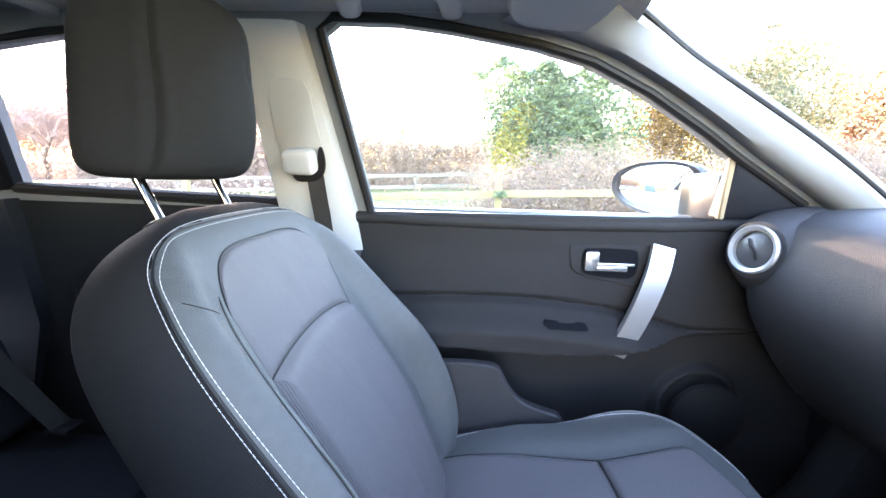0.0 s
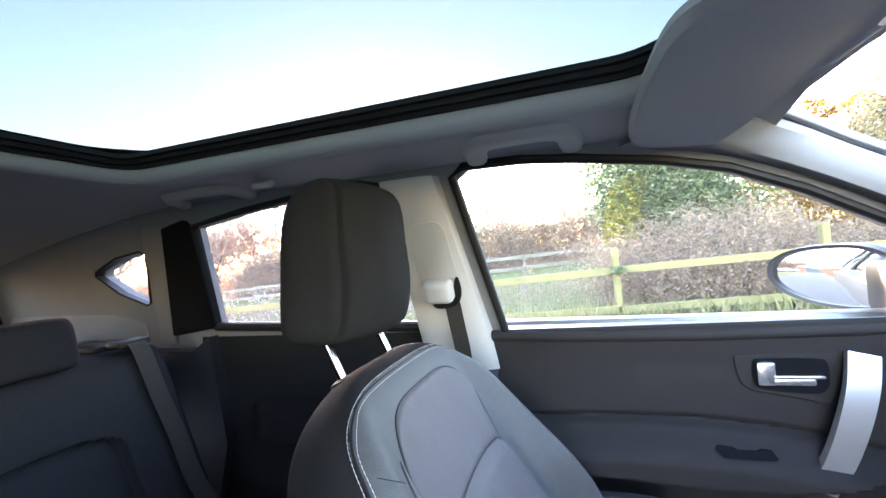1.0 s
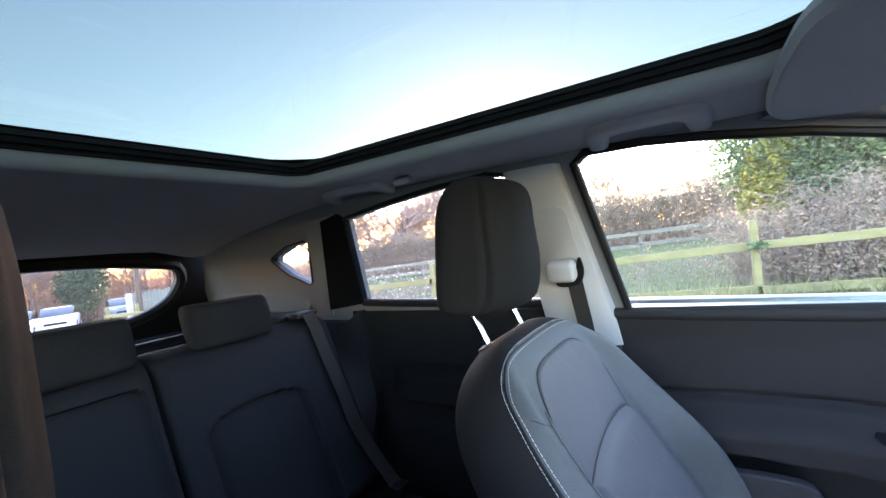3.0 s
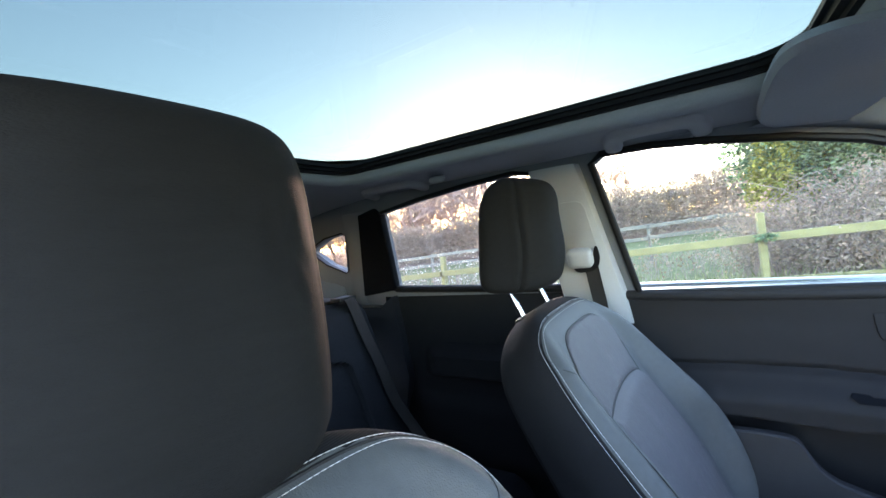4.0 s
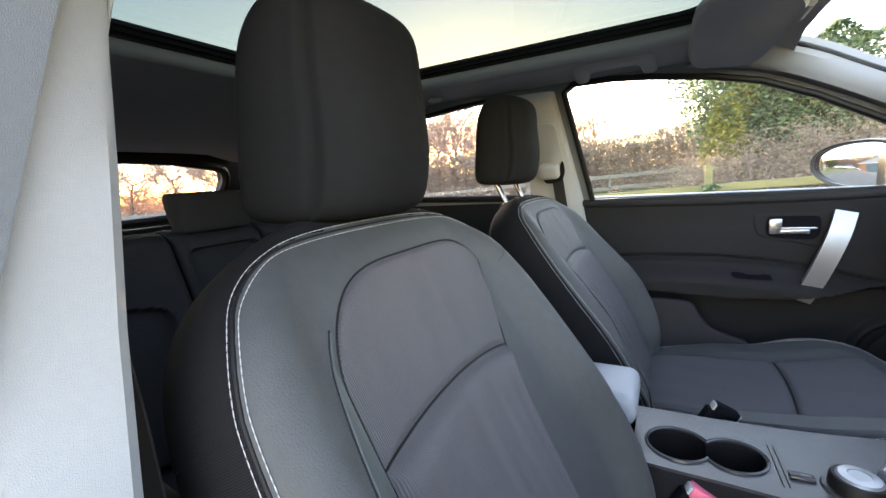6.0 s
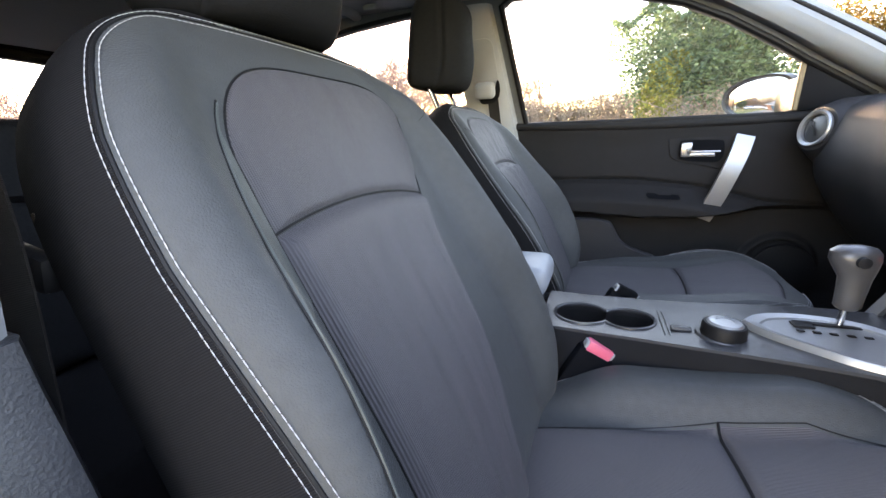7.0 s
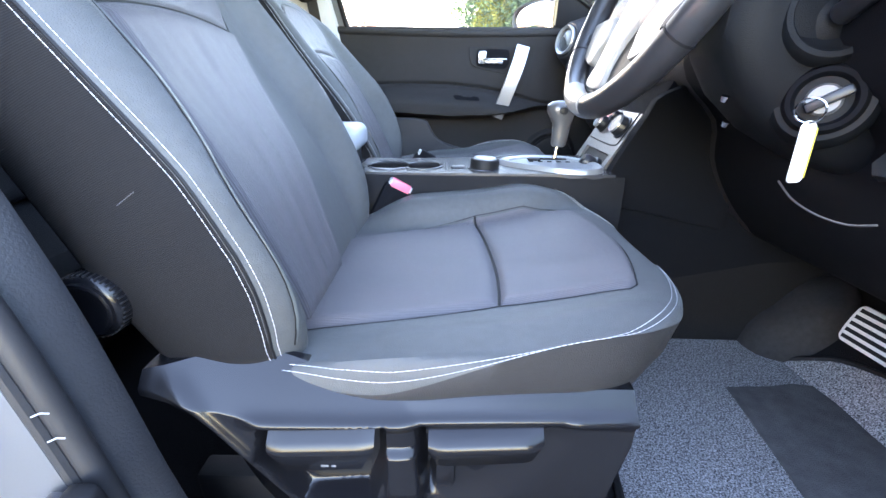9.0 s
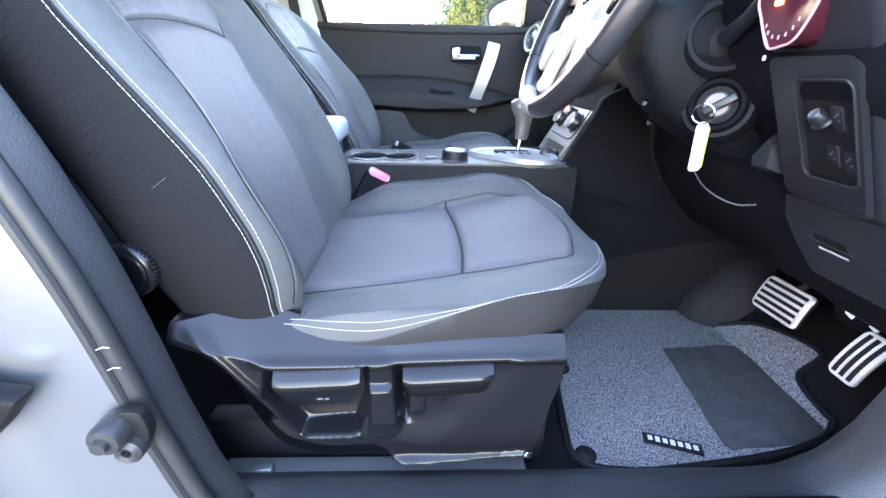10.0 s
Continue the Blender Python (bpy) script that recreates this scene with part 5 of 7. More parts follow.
# the passenger's round side vent on its pod
vm = pose(1.088, 0.625, 1.054, 0, -80, 22)
pod = part("vent_pod", lathe([(0.0, -0.13), (0.110, -0.13), (0.088, -0.05), (0.064, -0.004), (0.056, 0.004), (0.0, 0.004)], 40, vm), M_LOWTRIM, dash)
part("vent_ring", lathe([(0.046, 0.002), (0.0485, 0.012), (0.045, 0.016), (0.038, 0.012), (0.036, 0.0)], 40, vm), M_SILVER, pod, "satin silver vent ring")
core = part("vent_core", lathe([(0.0, 0.010), (0.022, 0.009), (0.034, 0.005), (0.037, 0.0)], 32, vm), M_GREYCON, pod)
part("vent_flap", strap([vm @ Vector(p) for p in ((-0.020, -0.012, 0.012), (-0.006, -0.006, 0.014), (0.0, 0.0, 0.014), (0.006, 0.006, 0.014), (0.020, 0.012, 0.012))], 0.004, 0.003, (0, 0.3, 1)), M_BLACK, core)

# centre stack with the heater knobs and a pocket with a socket
SX, SZ, SXT, SZT = 0.984, 0.702, 1.076, 0.866


def stack_at(a, b, d):
    """a across (from the centre), b up the sloping face, d out of it."""
    n = Vector((-(SZT - SZ), 0, SXT - SX)).normalized()
    return Vector((SX + (SXT - SX) * b, -0.025 + a, SZ + (SZT - SZ) * b)) + n * d


stack = thing("centre_stack", (1.1, YC, 0.5), "grey centre stack with heater knobs and an open pocket", "centre console")
part("stack_body", prism([(0.984, 0.696), (1.078, 0.866), (1.115, 0.94), (1.13, 1.06), (1.35, 1.06), (1.60, 0.90), (1.60, 0.36), (0.984, 0.36)], lambda p, q, d: (p, -0.025 + d, q), -0.105, 0.105, 0.008), M_DARK, stack)
face = [(-0.095, 0.02), (0.095, 0.02), (0.095, 0.97), (-0.095, 0.97)]
pocket_hole = [(-0.074, 0.12), (0.066, 0.12), (0.068, 0.46), (-0.076, 0.46)]
part("fascia", plate(face, [pocket_hole], lambda a, b, d: stack_at(a, b, 0.008 - d), 0.008), M_FASCIA, stack, "grey fascia panel")
part("pocket", prism([(-0.074, 0.12), (0.066, 0.12), (0.068, 0.46), (-0.076, 0.46)], lambda a, b, d: stack_at(a, b, d), -0.001, 0.002), M_BLACK, stack, "open dark pocket")
sm = Matrix.Translation(stack_at(-0.052, 0.27, 0.010)) @ Vector((-(SZT - SZ), 0, SXT - SX)).to_track_quat("Z", "Y").to_matrix().to_4x4()
part("socket_plug", lathe([(0.0, 0.034), (0.012, 0.032), (0.017, 0.024), (0.017, 0.008), (0.020, 0.006), (0.020, -0.004)], 24, sm), M_HARD, stack, "black knurled socket plug")
for a, b, r in ((0.050, 0.76, 0.017), (-0.052, 0.78, 0.022), (0.004, 0.88, 0.012)):
    km = Matrix.Translation(stack_at(a, b, 0.008)) @ Vector((-(SZT - SZ), 0, SXT - SX)).to_track_quat("Z", "Y").to_matrix().to_4x4()
    k = part("heater_knob", lathe([(0.0, 0.020), (r * 0.82, 0.020), (r * 0.92, 0.016), (r, 0.004), (r * 1.15, 0.003), (r * 1.15, -0.002)], 28, km), M_HARD, stack, "grey heater knob with a bright rim")
    part("knob_rim", lathe([(r * 0.80, 0.0195), (r * 0.86, 0.0215), (r * 0.92, 0.0170)], 28, km), M_SILVER, k)
part("warning_light", rbox(stack_at(0.004, 0.89, 0.030), (0.004, 0.010, 0.006), 0.001, 1), emitter("red_lamp", (0.9, 0.08, 0.05), 1.0), stack, "small lit red lamp")
part("joint", tube(spline([stack_at(-0.083, 0.98, 0.0085), stack_at(-0.083, 0.66, 0.0085), stack_at(-0.070, 0.57, 0.0085), stack_at(0.0, 0.56, 0.0085), stack_at(0.083, 0.57, 0.0085)], 5), 0.0016, 6), M_BLACK, stack)

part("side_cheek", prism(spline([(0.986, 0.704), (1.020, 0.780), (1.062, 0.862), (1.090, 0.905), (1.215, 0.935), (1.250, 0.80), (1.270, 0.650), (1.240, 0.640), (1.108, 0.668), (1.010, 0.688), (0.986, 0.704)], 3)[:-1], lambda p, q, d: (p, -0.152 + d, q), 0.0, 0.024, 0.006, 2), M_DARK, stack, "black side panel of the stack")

# ---- centre console ----
con = thing("centre_console", (0.75, YC, 0.36), "grey and black centre console with twin cup holders", "centre console")
CY = -0.055


def con_z(x):
    return 0.742 + 0.012 * sstep(0.55, 0.95, x)


def con_w(x):
    return 0.088 + 0.020 * sstep(0.70, 0.95, x)


def con_near(x):
    """The driver's side of the console swings out towards the selector."""
    return soft_line(x, [0.45, 0.62, 0.72, 0.82, 0.95, 1.03], [0.078, 0.086, 0.100, 0.114, 0.136, 0.120])


CUPS = [(0.550, 0.046, CY - 0.014), (0.626, 0.042, CY - 0.017)]
# the two cups run into one another
cup_line = []
(ax, ar, ay), (bx, br, by) = CUPS
for x0, r, y0, other, r2, turn in ((ax, ar, ay, bx, br, 0.0), (bx, br, by, ax, ar, math.pi)):
    d = abs(other - x0)
    gap = math.acos((d * d + r * r - r2 * r2) / (2 * d * r))
    for k in range(30):
        a = turn + gap + (2 * math.pi - 2 * gap) * k / 29
        cup_line.append((x0 + r * math.cos(a), y0 + r * math.sin(a)))
outer = [(x, CY - con_near(x)) for x in np.linspace(0.485, 1.01, 24)] + [(x, CY + con_w(x)) for x in np.linspace(1.01, 0.485, 14)]
top = part("top_plate", plate(outer, [cup_line], lambda p, q, d: (p, q, con_z(p) - d), 0.012), M_GREYCON, con, "satin grey console top")
rings = []
for x in np.linspace(0.40, 1.03, 16):
    w, v, z = con_w(max(x, 0.49)) + 0.002, con_near(max(x, 0.49)) + 0.002, con_z(max(x, 0.49)) - 0.005
    rings.append([(x, CY + a, b) for a, b in ((-v - 0.004, 0.36), (-v - 0.006, z - 0.07), (-v - 0.002, z - 0.012), (-v + 0.002, z), (-v + 0.018, z - 0.006), (-v + 0.020, z - 0.20), (w - 0.020, z - 0.20), (w - 0.018, z - 0.006), (w - 0.002, z), (w + 0.002, z - 0.012), (w + 0.006, z - 0.07), (w + 0.004, 0.36))])
part("console_body", loft(rings), M_CONSIDE, con)
wall = [[(p, q, con_z(p) - d) for p, q in cup_line] for d in (0.004, 0.06, 0.085)]
wall.append([(0.59 + (p - 0.59) * 0.1, CY + (q - CY) * 0.1, con_z(p) - 0.086) for p, q in cup_line])
part("cup_holder", loft(wall, cap=False), M_BLACK, con, "deep black cup holder")
part("cup_rim", tube([(p, q, con_z(p) + 0.0005) for p, q in cup_line + cup_line[:1]], 0.003, 6), M_GREYCON, con)
dm = pose(0.758, CY - 0.046, con_z(0.758), 0, 2, 0)
dial = part("drive_dial", lathe([(0.0, 0.020), (0.020, 0.020), (0.028, 0.019), (0.0305, 0.015), (0.031, -0.002)], 40, dm), M_BLACK, con, "black rotary drive dial")
part("dial_cap", lathe([(0.0, 0.0225), (0.012, 0.0225), (0.0128, 0.0235), (0.022, 0.0225), (0.025, 0.019)], 40, dm), M_SILVER, dial, "satin silver dial cap")
part("dial_base", lathe([(0.031, 0.001), (0.036, 0.001), (0.038, -0.003)], 40, dm), M_GREYCON, con)
sw = part("switch", rbox((0.702, CY - 0.040, con_z(0.702) + 0.002), (0.030, 0.015, 0.006), 0.003, 2), M_HARD, con, "small rocker switch")
part("switch_mark", rbox((0.706, CY - 0.040, con_z(0.702) + 0.0052), (0.012, 0.004, 0.001), 0, 1), M_FASCIA, sw)
for x in (0.674, 0.681):
    part("joint", tube([(x, CY + 0.030, con_z(x) + 0.0002), (x + 0.003, CY - 0.068, con_z(x) + 0.0002)], 0.0009, 5), M_BLACK, con)
# selector: silver gate plate, slot, letters' marks and lever
gate = spline([(0.790, CY), (0.812, CY + 0.028), (0.850, CY + 0.043), (0.900, CY + 0.044), (0.955, CY + 0.028), (0.992, CY - 0.020), (1.000, CY - 0.075), (0.985, CY - 0.115), (0.950, CY - 0.130), (0.900, CY - 0.116), (0.850, CY - 0.078), (0.808, CY - 0.036), (0.790, CY)], 4)[:-1]
GX, GY = 0.905, CY - 0.035
gp = part("gate_plate", loft([[(p, q, con_z(p) + h) for p, q in [(GX + (x - GX) * f, GY + (y - GY) * f) for x, y in gate]] for f, h in ((1.0, -0.004), (0.985, 0.006), (0.95, 0.010), (0.80, 0.008), (0.78, 0.005))]), M_SILVER, con, "satin silver selector plate")
part("gate_slot", rbox((0.905, CY + 0.014, con_z(0.9) + 0.0062), (0.085, 0.010, 0.003), 0.001, 1), M_BLACK, gp)
part("gate_slot", rbox((0.872, CY + 0.004, con_z(0.9) + 0.0062), (0.028, 0.020, 0.003), 0.001, 1), M_BLACK, gp)
for k in range(5):
    part("mark", rbox((0.862 + 0.020 * k, CY - 0.020, con_z(0.9) + 0.0060), (0.009, 0.006, 0.0016), 0.0, 1), M_BLACK, gp)
lever = thing("gear_lever", (0.921, -0.037, 0.755), "grey gear lever with a chrome stem", "gear lever")
part("stem", tube([(0.921, -0.037, 0.752), (0.927, -0.034, 0.800)], 0.0050, 10), M_CHROME, lever)
rings = []
for t, rx, ry, dx in ((0.0, 0.012, 0.012, 0), (0.05, 0.017, 0.015, 0), (0.25, 0.018, 0.016, 0), (0.50, 0.020, 0.018, 0.0), (0.64, 0.026, 0.021, -0.003), (0.78, 0.031, 0.024, -0.006), (0.90, 0.030, 0.023, -0.007), (0.97, 0.023, 0.018, -0.006), (1.0, 0.010, 0.008, -0.005)):
    rings.append([(0.928 + dx + 0.006 * t + rx * math.cos(a), -0.032 + 0.006 * t + ry * math.sin(a), 0.786 + 0.098 * t) for a in (2 * math.pi * i / 24 for i in range(24))])
part("knob", loft(rings), M_KNOB, lever, "grey plastic and leather knob")
part("thumb_button", lathe([(0.0, 0.006), (0.008, 0.005), (0.009, -0.003)], 16, pose(0.927, -0.051, 0.864, 90, 0, 0)), M_HARD, lever)
# arm rest between the seats
arm = thing("arm_rest", (0.42, CY, 0.70), "pale grey closed arm rest between the front seats", "arm rest")
part("lid", rbox((0.395, -0.040, 0.800), (0.19, 0.135, 0.055), 0.020, 4), mat("grey_vinyl", (0.30, 0.32, 0.35), 0.45, var=0.05, bump=0.2), arm)
part("box", rbox((0.395, -0.045, 0.730), (0.16, 0.115, 0.11), 0.012, 2), M_HARD, arm)

# ---- steering wheel, column and ignition ----
WC = Vector((0.942, -0.390, 1.063))
wm = Matrix.Translation(WC) @ pose(0, 0, 0, 0, -66, 0)      # its axis looks up and back at the driver
M_HUB = mat("grey_hub_plastic", (0.25, 0.235, 0.215), 0.42, var=0.06, bump=0.2)
wheel = thing("steering_wheel", WC, "black leather steering wheel with silver spokes", "steering wheel")


def wheel_pt(a, r, h):
    return wm @ Vector((r * math.cos(a), r * math.sin(a), h))


def arc_tube(a0, a1, r, rad, n=14, k=40, h=0.0):
    rings = []
    for i in range(k + 1):
        a = a0 + (a1 - a0) * i / k
        rings.append([wheel_pt(a, r + rad * math.cos(b), h + rad * 1.15 * math.sin(b)) for b in (2 * math.pi * j / n for j in range(n))])
    return loft(rings)


rim = part("rim", arc_tube(0, 2 * math.pi, 0.188, 0.0155, 16, 96), mat("black_leather", (0.018, 0.018, 0.02), 0.34, var=0.15, scale=120, bump=0.10, bscale=900, spec=0.5), wheel)
for a in (radians(60), radians(-60), radians(125), radians(-125)):
    part("rim_seam", arc_tube(a, a + 0.012, 0.188, 0.0162, 16, 1), M_BLACK, rim)
# in the wheel's own plane: x upwards, y across
def on_wheel(p, q, d):
    return wm @ Vector((p, q, d))


for sg in (1, -1):
    pts = [(0.005, 0.045), (0.045, 0.060), (0.050, 0.110), (0.040, 0.178), (-0.002, 0.182), (-0.010, 0.110), (-0.050, 0.062)]
    part("spoke", prism([(p, sg * q) for p, q in pts], on_wheel, -0.022, -0.006, 0.004), M_BLACK, wheel, "black spoke")
# the lower spoke: a black boss, a pale strip down to the rim and pale pads with switches on either side of it
part("lower_spoke", prism(spline([(-0.030, 0.060), (-0.090, 0.062), (-0.170, 0.070), (-0.184, 0.010), (-0.172, -0.075), (-0.118, -0.095), (-0.060, -0.060), (-0.030, 0.060)], 3)[:-1], on_wheel, -0.024, -0.004, 0.004), M_BLACK, wheel, "black lower spoke")
part("spoke_strip", prism(spline([(-0.020, 0.062), (-0.083, 0.052), (-0.130, 0.046), (-0.158, 0.047), (-0.162, -0.014), (-0.130, -0.009), (-0.100, -0.014), (-0.055, -0.026), (-0.020, 0.062)], 3)[:-1], on_wheel, -0.006, 0.003, 0.003), M_HUB, wheel, "pale satin spoke strip")
for sg, sh in ((-1, 0.0), (1, 0.036)):
    pad = part("spoke_pad", prism(spline([(p, sg * q + sh) for p, q in [(-0.055, 0.050), (-0.088, 0.036), (-0.108, 0.046), (-0.126, 0.055), (-0.117, 0.090), (-0.106, 0.122), (-0.094, 0.156), (-0.070, 0.160), (-0.058, 0.120), (-0.055, 0.050)]], 3)[:-1], on_wheel, -0.014, 0.001, 0.003), M_HUB, wheel, "pale satin spoke pad")
    part("switch_pad", prism(spline([(p, sg * q + sh) for p, q in [(-0.098, 0.108), (-0.094, 0.118), (-0.078, 0.134), (-0.071, 0.136), (-0.070, 0.128), (-0.085, 0.111), (-0.098, 0.108)]], 3)[:-1], on_wheel, 0.001, 0.005, 0.0012, 1), M_BLACK, pad, "black switch pad")
    part("switch_pad", prism(rrect(-0.072, -0.060, min(sg * 0.146, sg * 0.156) + sh, max(sg * 0.146, sg * 0.156) + sh, 0.003, 2, 2), on_wheel, 0.001, 0.004, 0.001, 1), M_BLACK, pad, "black switch")
part("rim_inlay", arc_tube(math.pi - 0.42, math.pi + 0.10, 0.187, 0.0160, 16, 16, 0.0012), M_HUB, rim, "pale satin inlay at the foot of the rim")
# paddle pieces behind the near spoke
part("trim_leaf", prism([(-0.055, 0.070), (-0.075, 0.068), (-0.120, 0.062), (-0.118, 0.072), (-0.080, 0.086), (-0.055, 0.090)], on_wheel, -0.030, -0.022, 0.003), M_PILLAR, wheel, "pale trim piece")

hubp = spline([(-0.075, 0.0), (-0.070, 0.055), (-0.030, 0.080), (0.030, 0.076), (0.078, 0.048), (0.092, 0.0), (0.078, -0.048), (0.030, -0.076), (-0.030, -0.080), (-0.070, -0.055), (-0.075, 0.0)], 3)[:-1]
hub = part("hub_pad", loft([[wm @ Vector((-p * f, q * f, h)) for p, q in hubp] for f, h in ((1.0, -0.050), (1.02, -0.020), (0.98, -0.006), (0.88, 0.001), (0.55, 0.006), (0.1, 0.008))]), M_HUB, wheel)
part("emblem", lathe([(0.022, 0.0065), (0.027, 0.0105), (0.031, 0.0065)], 32, wm), M_CHROME, hub, "chrome ring emblem")
col = thing("steering_column", (1.1, -0.42, 0.80), "black steering column shroud with an ignition lock", "steering column")
rings = []
for x, zc, hw, hh in ((0.992, 0.995, 0.040, 0.040), (1.004, 0.992, 0.054, 0.052), (1.03, 0.978, 0.060, 0.074), (1.08, 0.958, 0.066, 0.094), (1.15, 0.935, 0.072, 0.106), (1.24, 0.91, 0.08, 0.11)):
    rings.append([(x, -0.418 + hw * math.copysign(abs(math.cos(a)) ** 0.6, math.cos(a)), zc + hh * math.copysign(abs(math.sin(a)) ** 0.7, math.sin(a))) for a in (2 * math.pi * i / 40 for i in range(40))])
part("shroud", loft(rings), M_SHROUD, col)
for x, y, z in ((1.022, -0.440, 0.906), (1.060, -0.395, 0.872)):
    part("screw", lathe([(0.0, 0.003), (0.004, 0.003), (0.005, -0.004)], 12, pose(x, y, z, 200, 0, 0)), M_CHROME, col, "bright shroud screw")
im = Matrix.Translation((1.096, -0.499, 0.909)) @ Vector((-0.62, -0.72, 0.12)).to_track_quat("Z", "Y").to_matrix().to_4x4()
lock = part("lock_bezel", lathe([(0.039, -0.040), (0.038, 0.000), (0.034, 0.007), (0.029, 0.008), (0.026, 0.003), (0.024, -0.006), (0.0, -0.006)], 36, im), M_DARK, col, "round ignition bezel")
part("lock_boss", lathe([(0.053, -0.050), (0.050, -0.012), (0.044, -0.002), (0.036, -0.001)], 40, im), M_SHROUD, lock)
part("lock_barrel", lathe([(0.0, 0.005), (0.015, 0.005), (0.0175, 0.002), (0.0175, -0.006)], 28, im), M_FASCIA, lock, "bright ignition barrel")
part("turn_grip", rbox((0, 0, 0), (0.044, 0.011, 0.012), 0.003, 2, im @ pose(0.004, 0, 0.010, 0, 0, 35)), M_HARD, lock)
# glossy lens beside the column; red instrument glow and rim highlight are painted colours
lens = [(-0.603, 0.976), (-0.588, 0.994), (-0.578, 1.009), (-0.568, 1.027), (-0.575, 1.055), (-0.618, 1.062), (-0.656, 1.045), (-0.652, 1.016), (-0.643, 0.993), (-0.634, 0.981), (-0.620, 0.977)]
lp = part("dial_lens", prism(spline(lens + lens[:1], 3)[:-1], lambda a, b, d: Vector((1.066 - d, a, b)), -0.05, 0.0), mat("red_lit_lens", (0.060, 0.012, 0.020), 0.10, var=0.3, scale=30, bump=0), dash, "glossy dial lens coloured by the red instrument glow")
part("lens_rim", tube([(1.0655, a, b) for a, b in spline(lens + lens[:2], 4)], 0.0014, 6), mat("red_lit_trim", (0.55, 0.30, 0.32), 0.2, var=0.05, bump=0), lp, "lens rim with its pale highlight in the colour")
part("warning_light", rbox((1.065, -0.600, 1.020), (0.003, 0.009, 0.005), 0.001, 1), emitter("orange_lamp", (1.0, 0.25, 0.05), 1.2), lp, "small lit orange lamp")
for k in range(7):
    a = radians(200 + 22 * k)
    part("dial_tick", rbox((1.0655, -0.612 + 0.024 * math.cos(a), 1.010 + 0.024 * math.sin(a)), (0.001, 0.0012, 0.004), 0, 1), bpy.data.materials["red_lit_trim"], lp)
# stalks
for y0, y1 in ((-0.495, -0.620), (-0.34, -0.205)):
    sg = 1 if y0 > y1 else -1
    st = part("stalk", tube([(1.088, y0, 0.994), (1.082, (2 * y0 + y1) / 3, 1.012), (1.064, y1, 1.058)], [0.012, 0.0095, 0.012], 14), M_HARD, col, "black control stalk")
    part("stalk_boot", lathe([(0.052, -0.040), (0.050, 0.004), (0.046, 0.010), (0.040, 0.010), (0.034, 0.0), (0.024, -0.004), (0.014, 0.002)], 32, Matrix.Translation((1.088, y0 + 0.010 * sg, 0.994)) @ Vector((-0.30, -0.92 * sg, 0.24)).to_track_quat("Z", "Y").to_matrix().to_4x4()), M_SHROUD, st)
# key ring with a white tag
kt = thing("key_tag", (1.060, -0.530, 0.90), "white plastic key tag on a steel ring", "key tag")
rc = Vector((1.0595, -0.530, 0.899))
part("ring", tube([rc + Vector((0.013 * math.cos(a) * 0.75, -0.013 * math.cos(a) * 0.66, 0.0125 * math.sin(a))) for a in (2 * math.pi * i / 28 for i in range(29))], 0.0012, 6), M_CHROME, kt, "thin steel ring")
TAG = [(-0.009, -0.031), (-0.006, -0.034), (0.006, -0.034), (0.009, -0.031), (0.009, 0.027), (0.006, 0.031), (0.003, 0.033), (-0.003, 0.033), (-0.006, 0.031), (-0.009, 0.027)]
tm = Matrix.Translation(rc + Vector((0.0055, 0.0, -0.043))) @ pose(0, 0, 0, 0, -3, 8)
part("tag", prism(TAG, lambda p, q, d: tm @ Vector((p, d, q)), -0.0015, 0.0015, 0.0006, 1), M_WHITE, kt)
part("tag_edge", prism([(0.0090, -0.029), (0.0104, -0.029), (0.0104, 0.025), (0.0090, 0.025)], lambda p, q, d: tm @ Vector((p, d, q)), -0.0018, 0.0018), mat("yellow_edge", (0.75, 0.62, 0.08), 0.5, var=0.05, bump=0), kt, "yellow edge")

# driver's end of the dashboard: instrument bowl, switch panel, knee panels
M_PANEL = mat("satin_dash_plastic", (0.0130, 0.0145, 0.0175), 0.36, var=0.1, scale=40, bump=0.2, bscale=1000, spec=0.55)


def panel_at(a, b, d):
    """Sloping face of the end panel: a across, b up, d out of it."""
    return Vector((1.10 + 0.5 * (0.945 - b) - 0.894 * d, a, b + 0.447 * d))


END = spline([(1.181, 0.806), (1.146, 0.875), (1.112, 0.945), (1.080, 1.008), (1.076, 1.024), (1.084, 1.046), (1.110, 1.068), (1.17, 1.082), (1.32, 1.085), (1.33, 0.95), (1.32, 0.795), (1.21, 0.795), (1.181, 0.806)], 3)[:-1]
rings = [[(p, y, q) for p, q in END] for y in (-0.574, -0.600, -0.684)]
for k in range(1, 8):
    a = math.pi / 2 * k / 7
    rings.append([(p + 0.034 * (1 - math.cos(a)) * sstep(1.32, 1.24, p), -0.684 - 0.030 * math.sin(a), q - 0.012 * (1 - math.cos(a)) * sstep(0.95, 1.07, q)) for p, q in END])
end = part("side_panel", loft(rings), M_PANEL, dash)
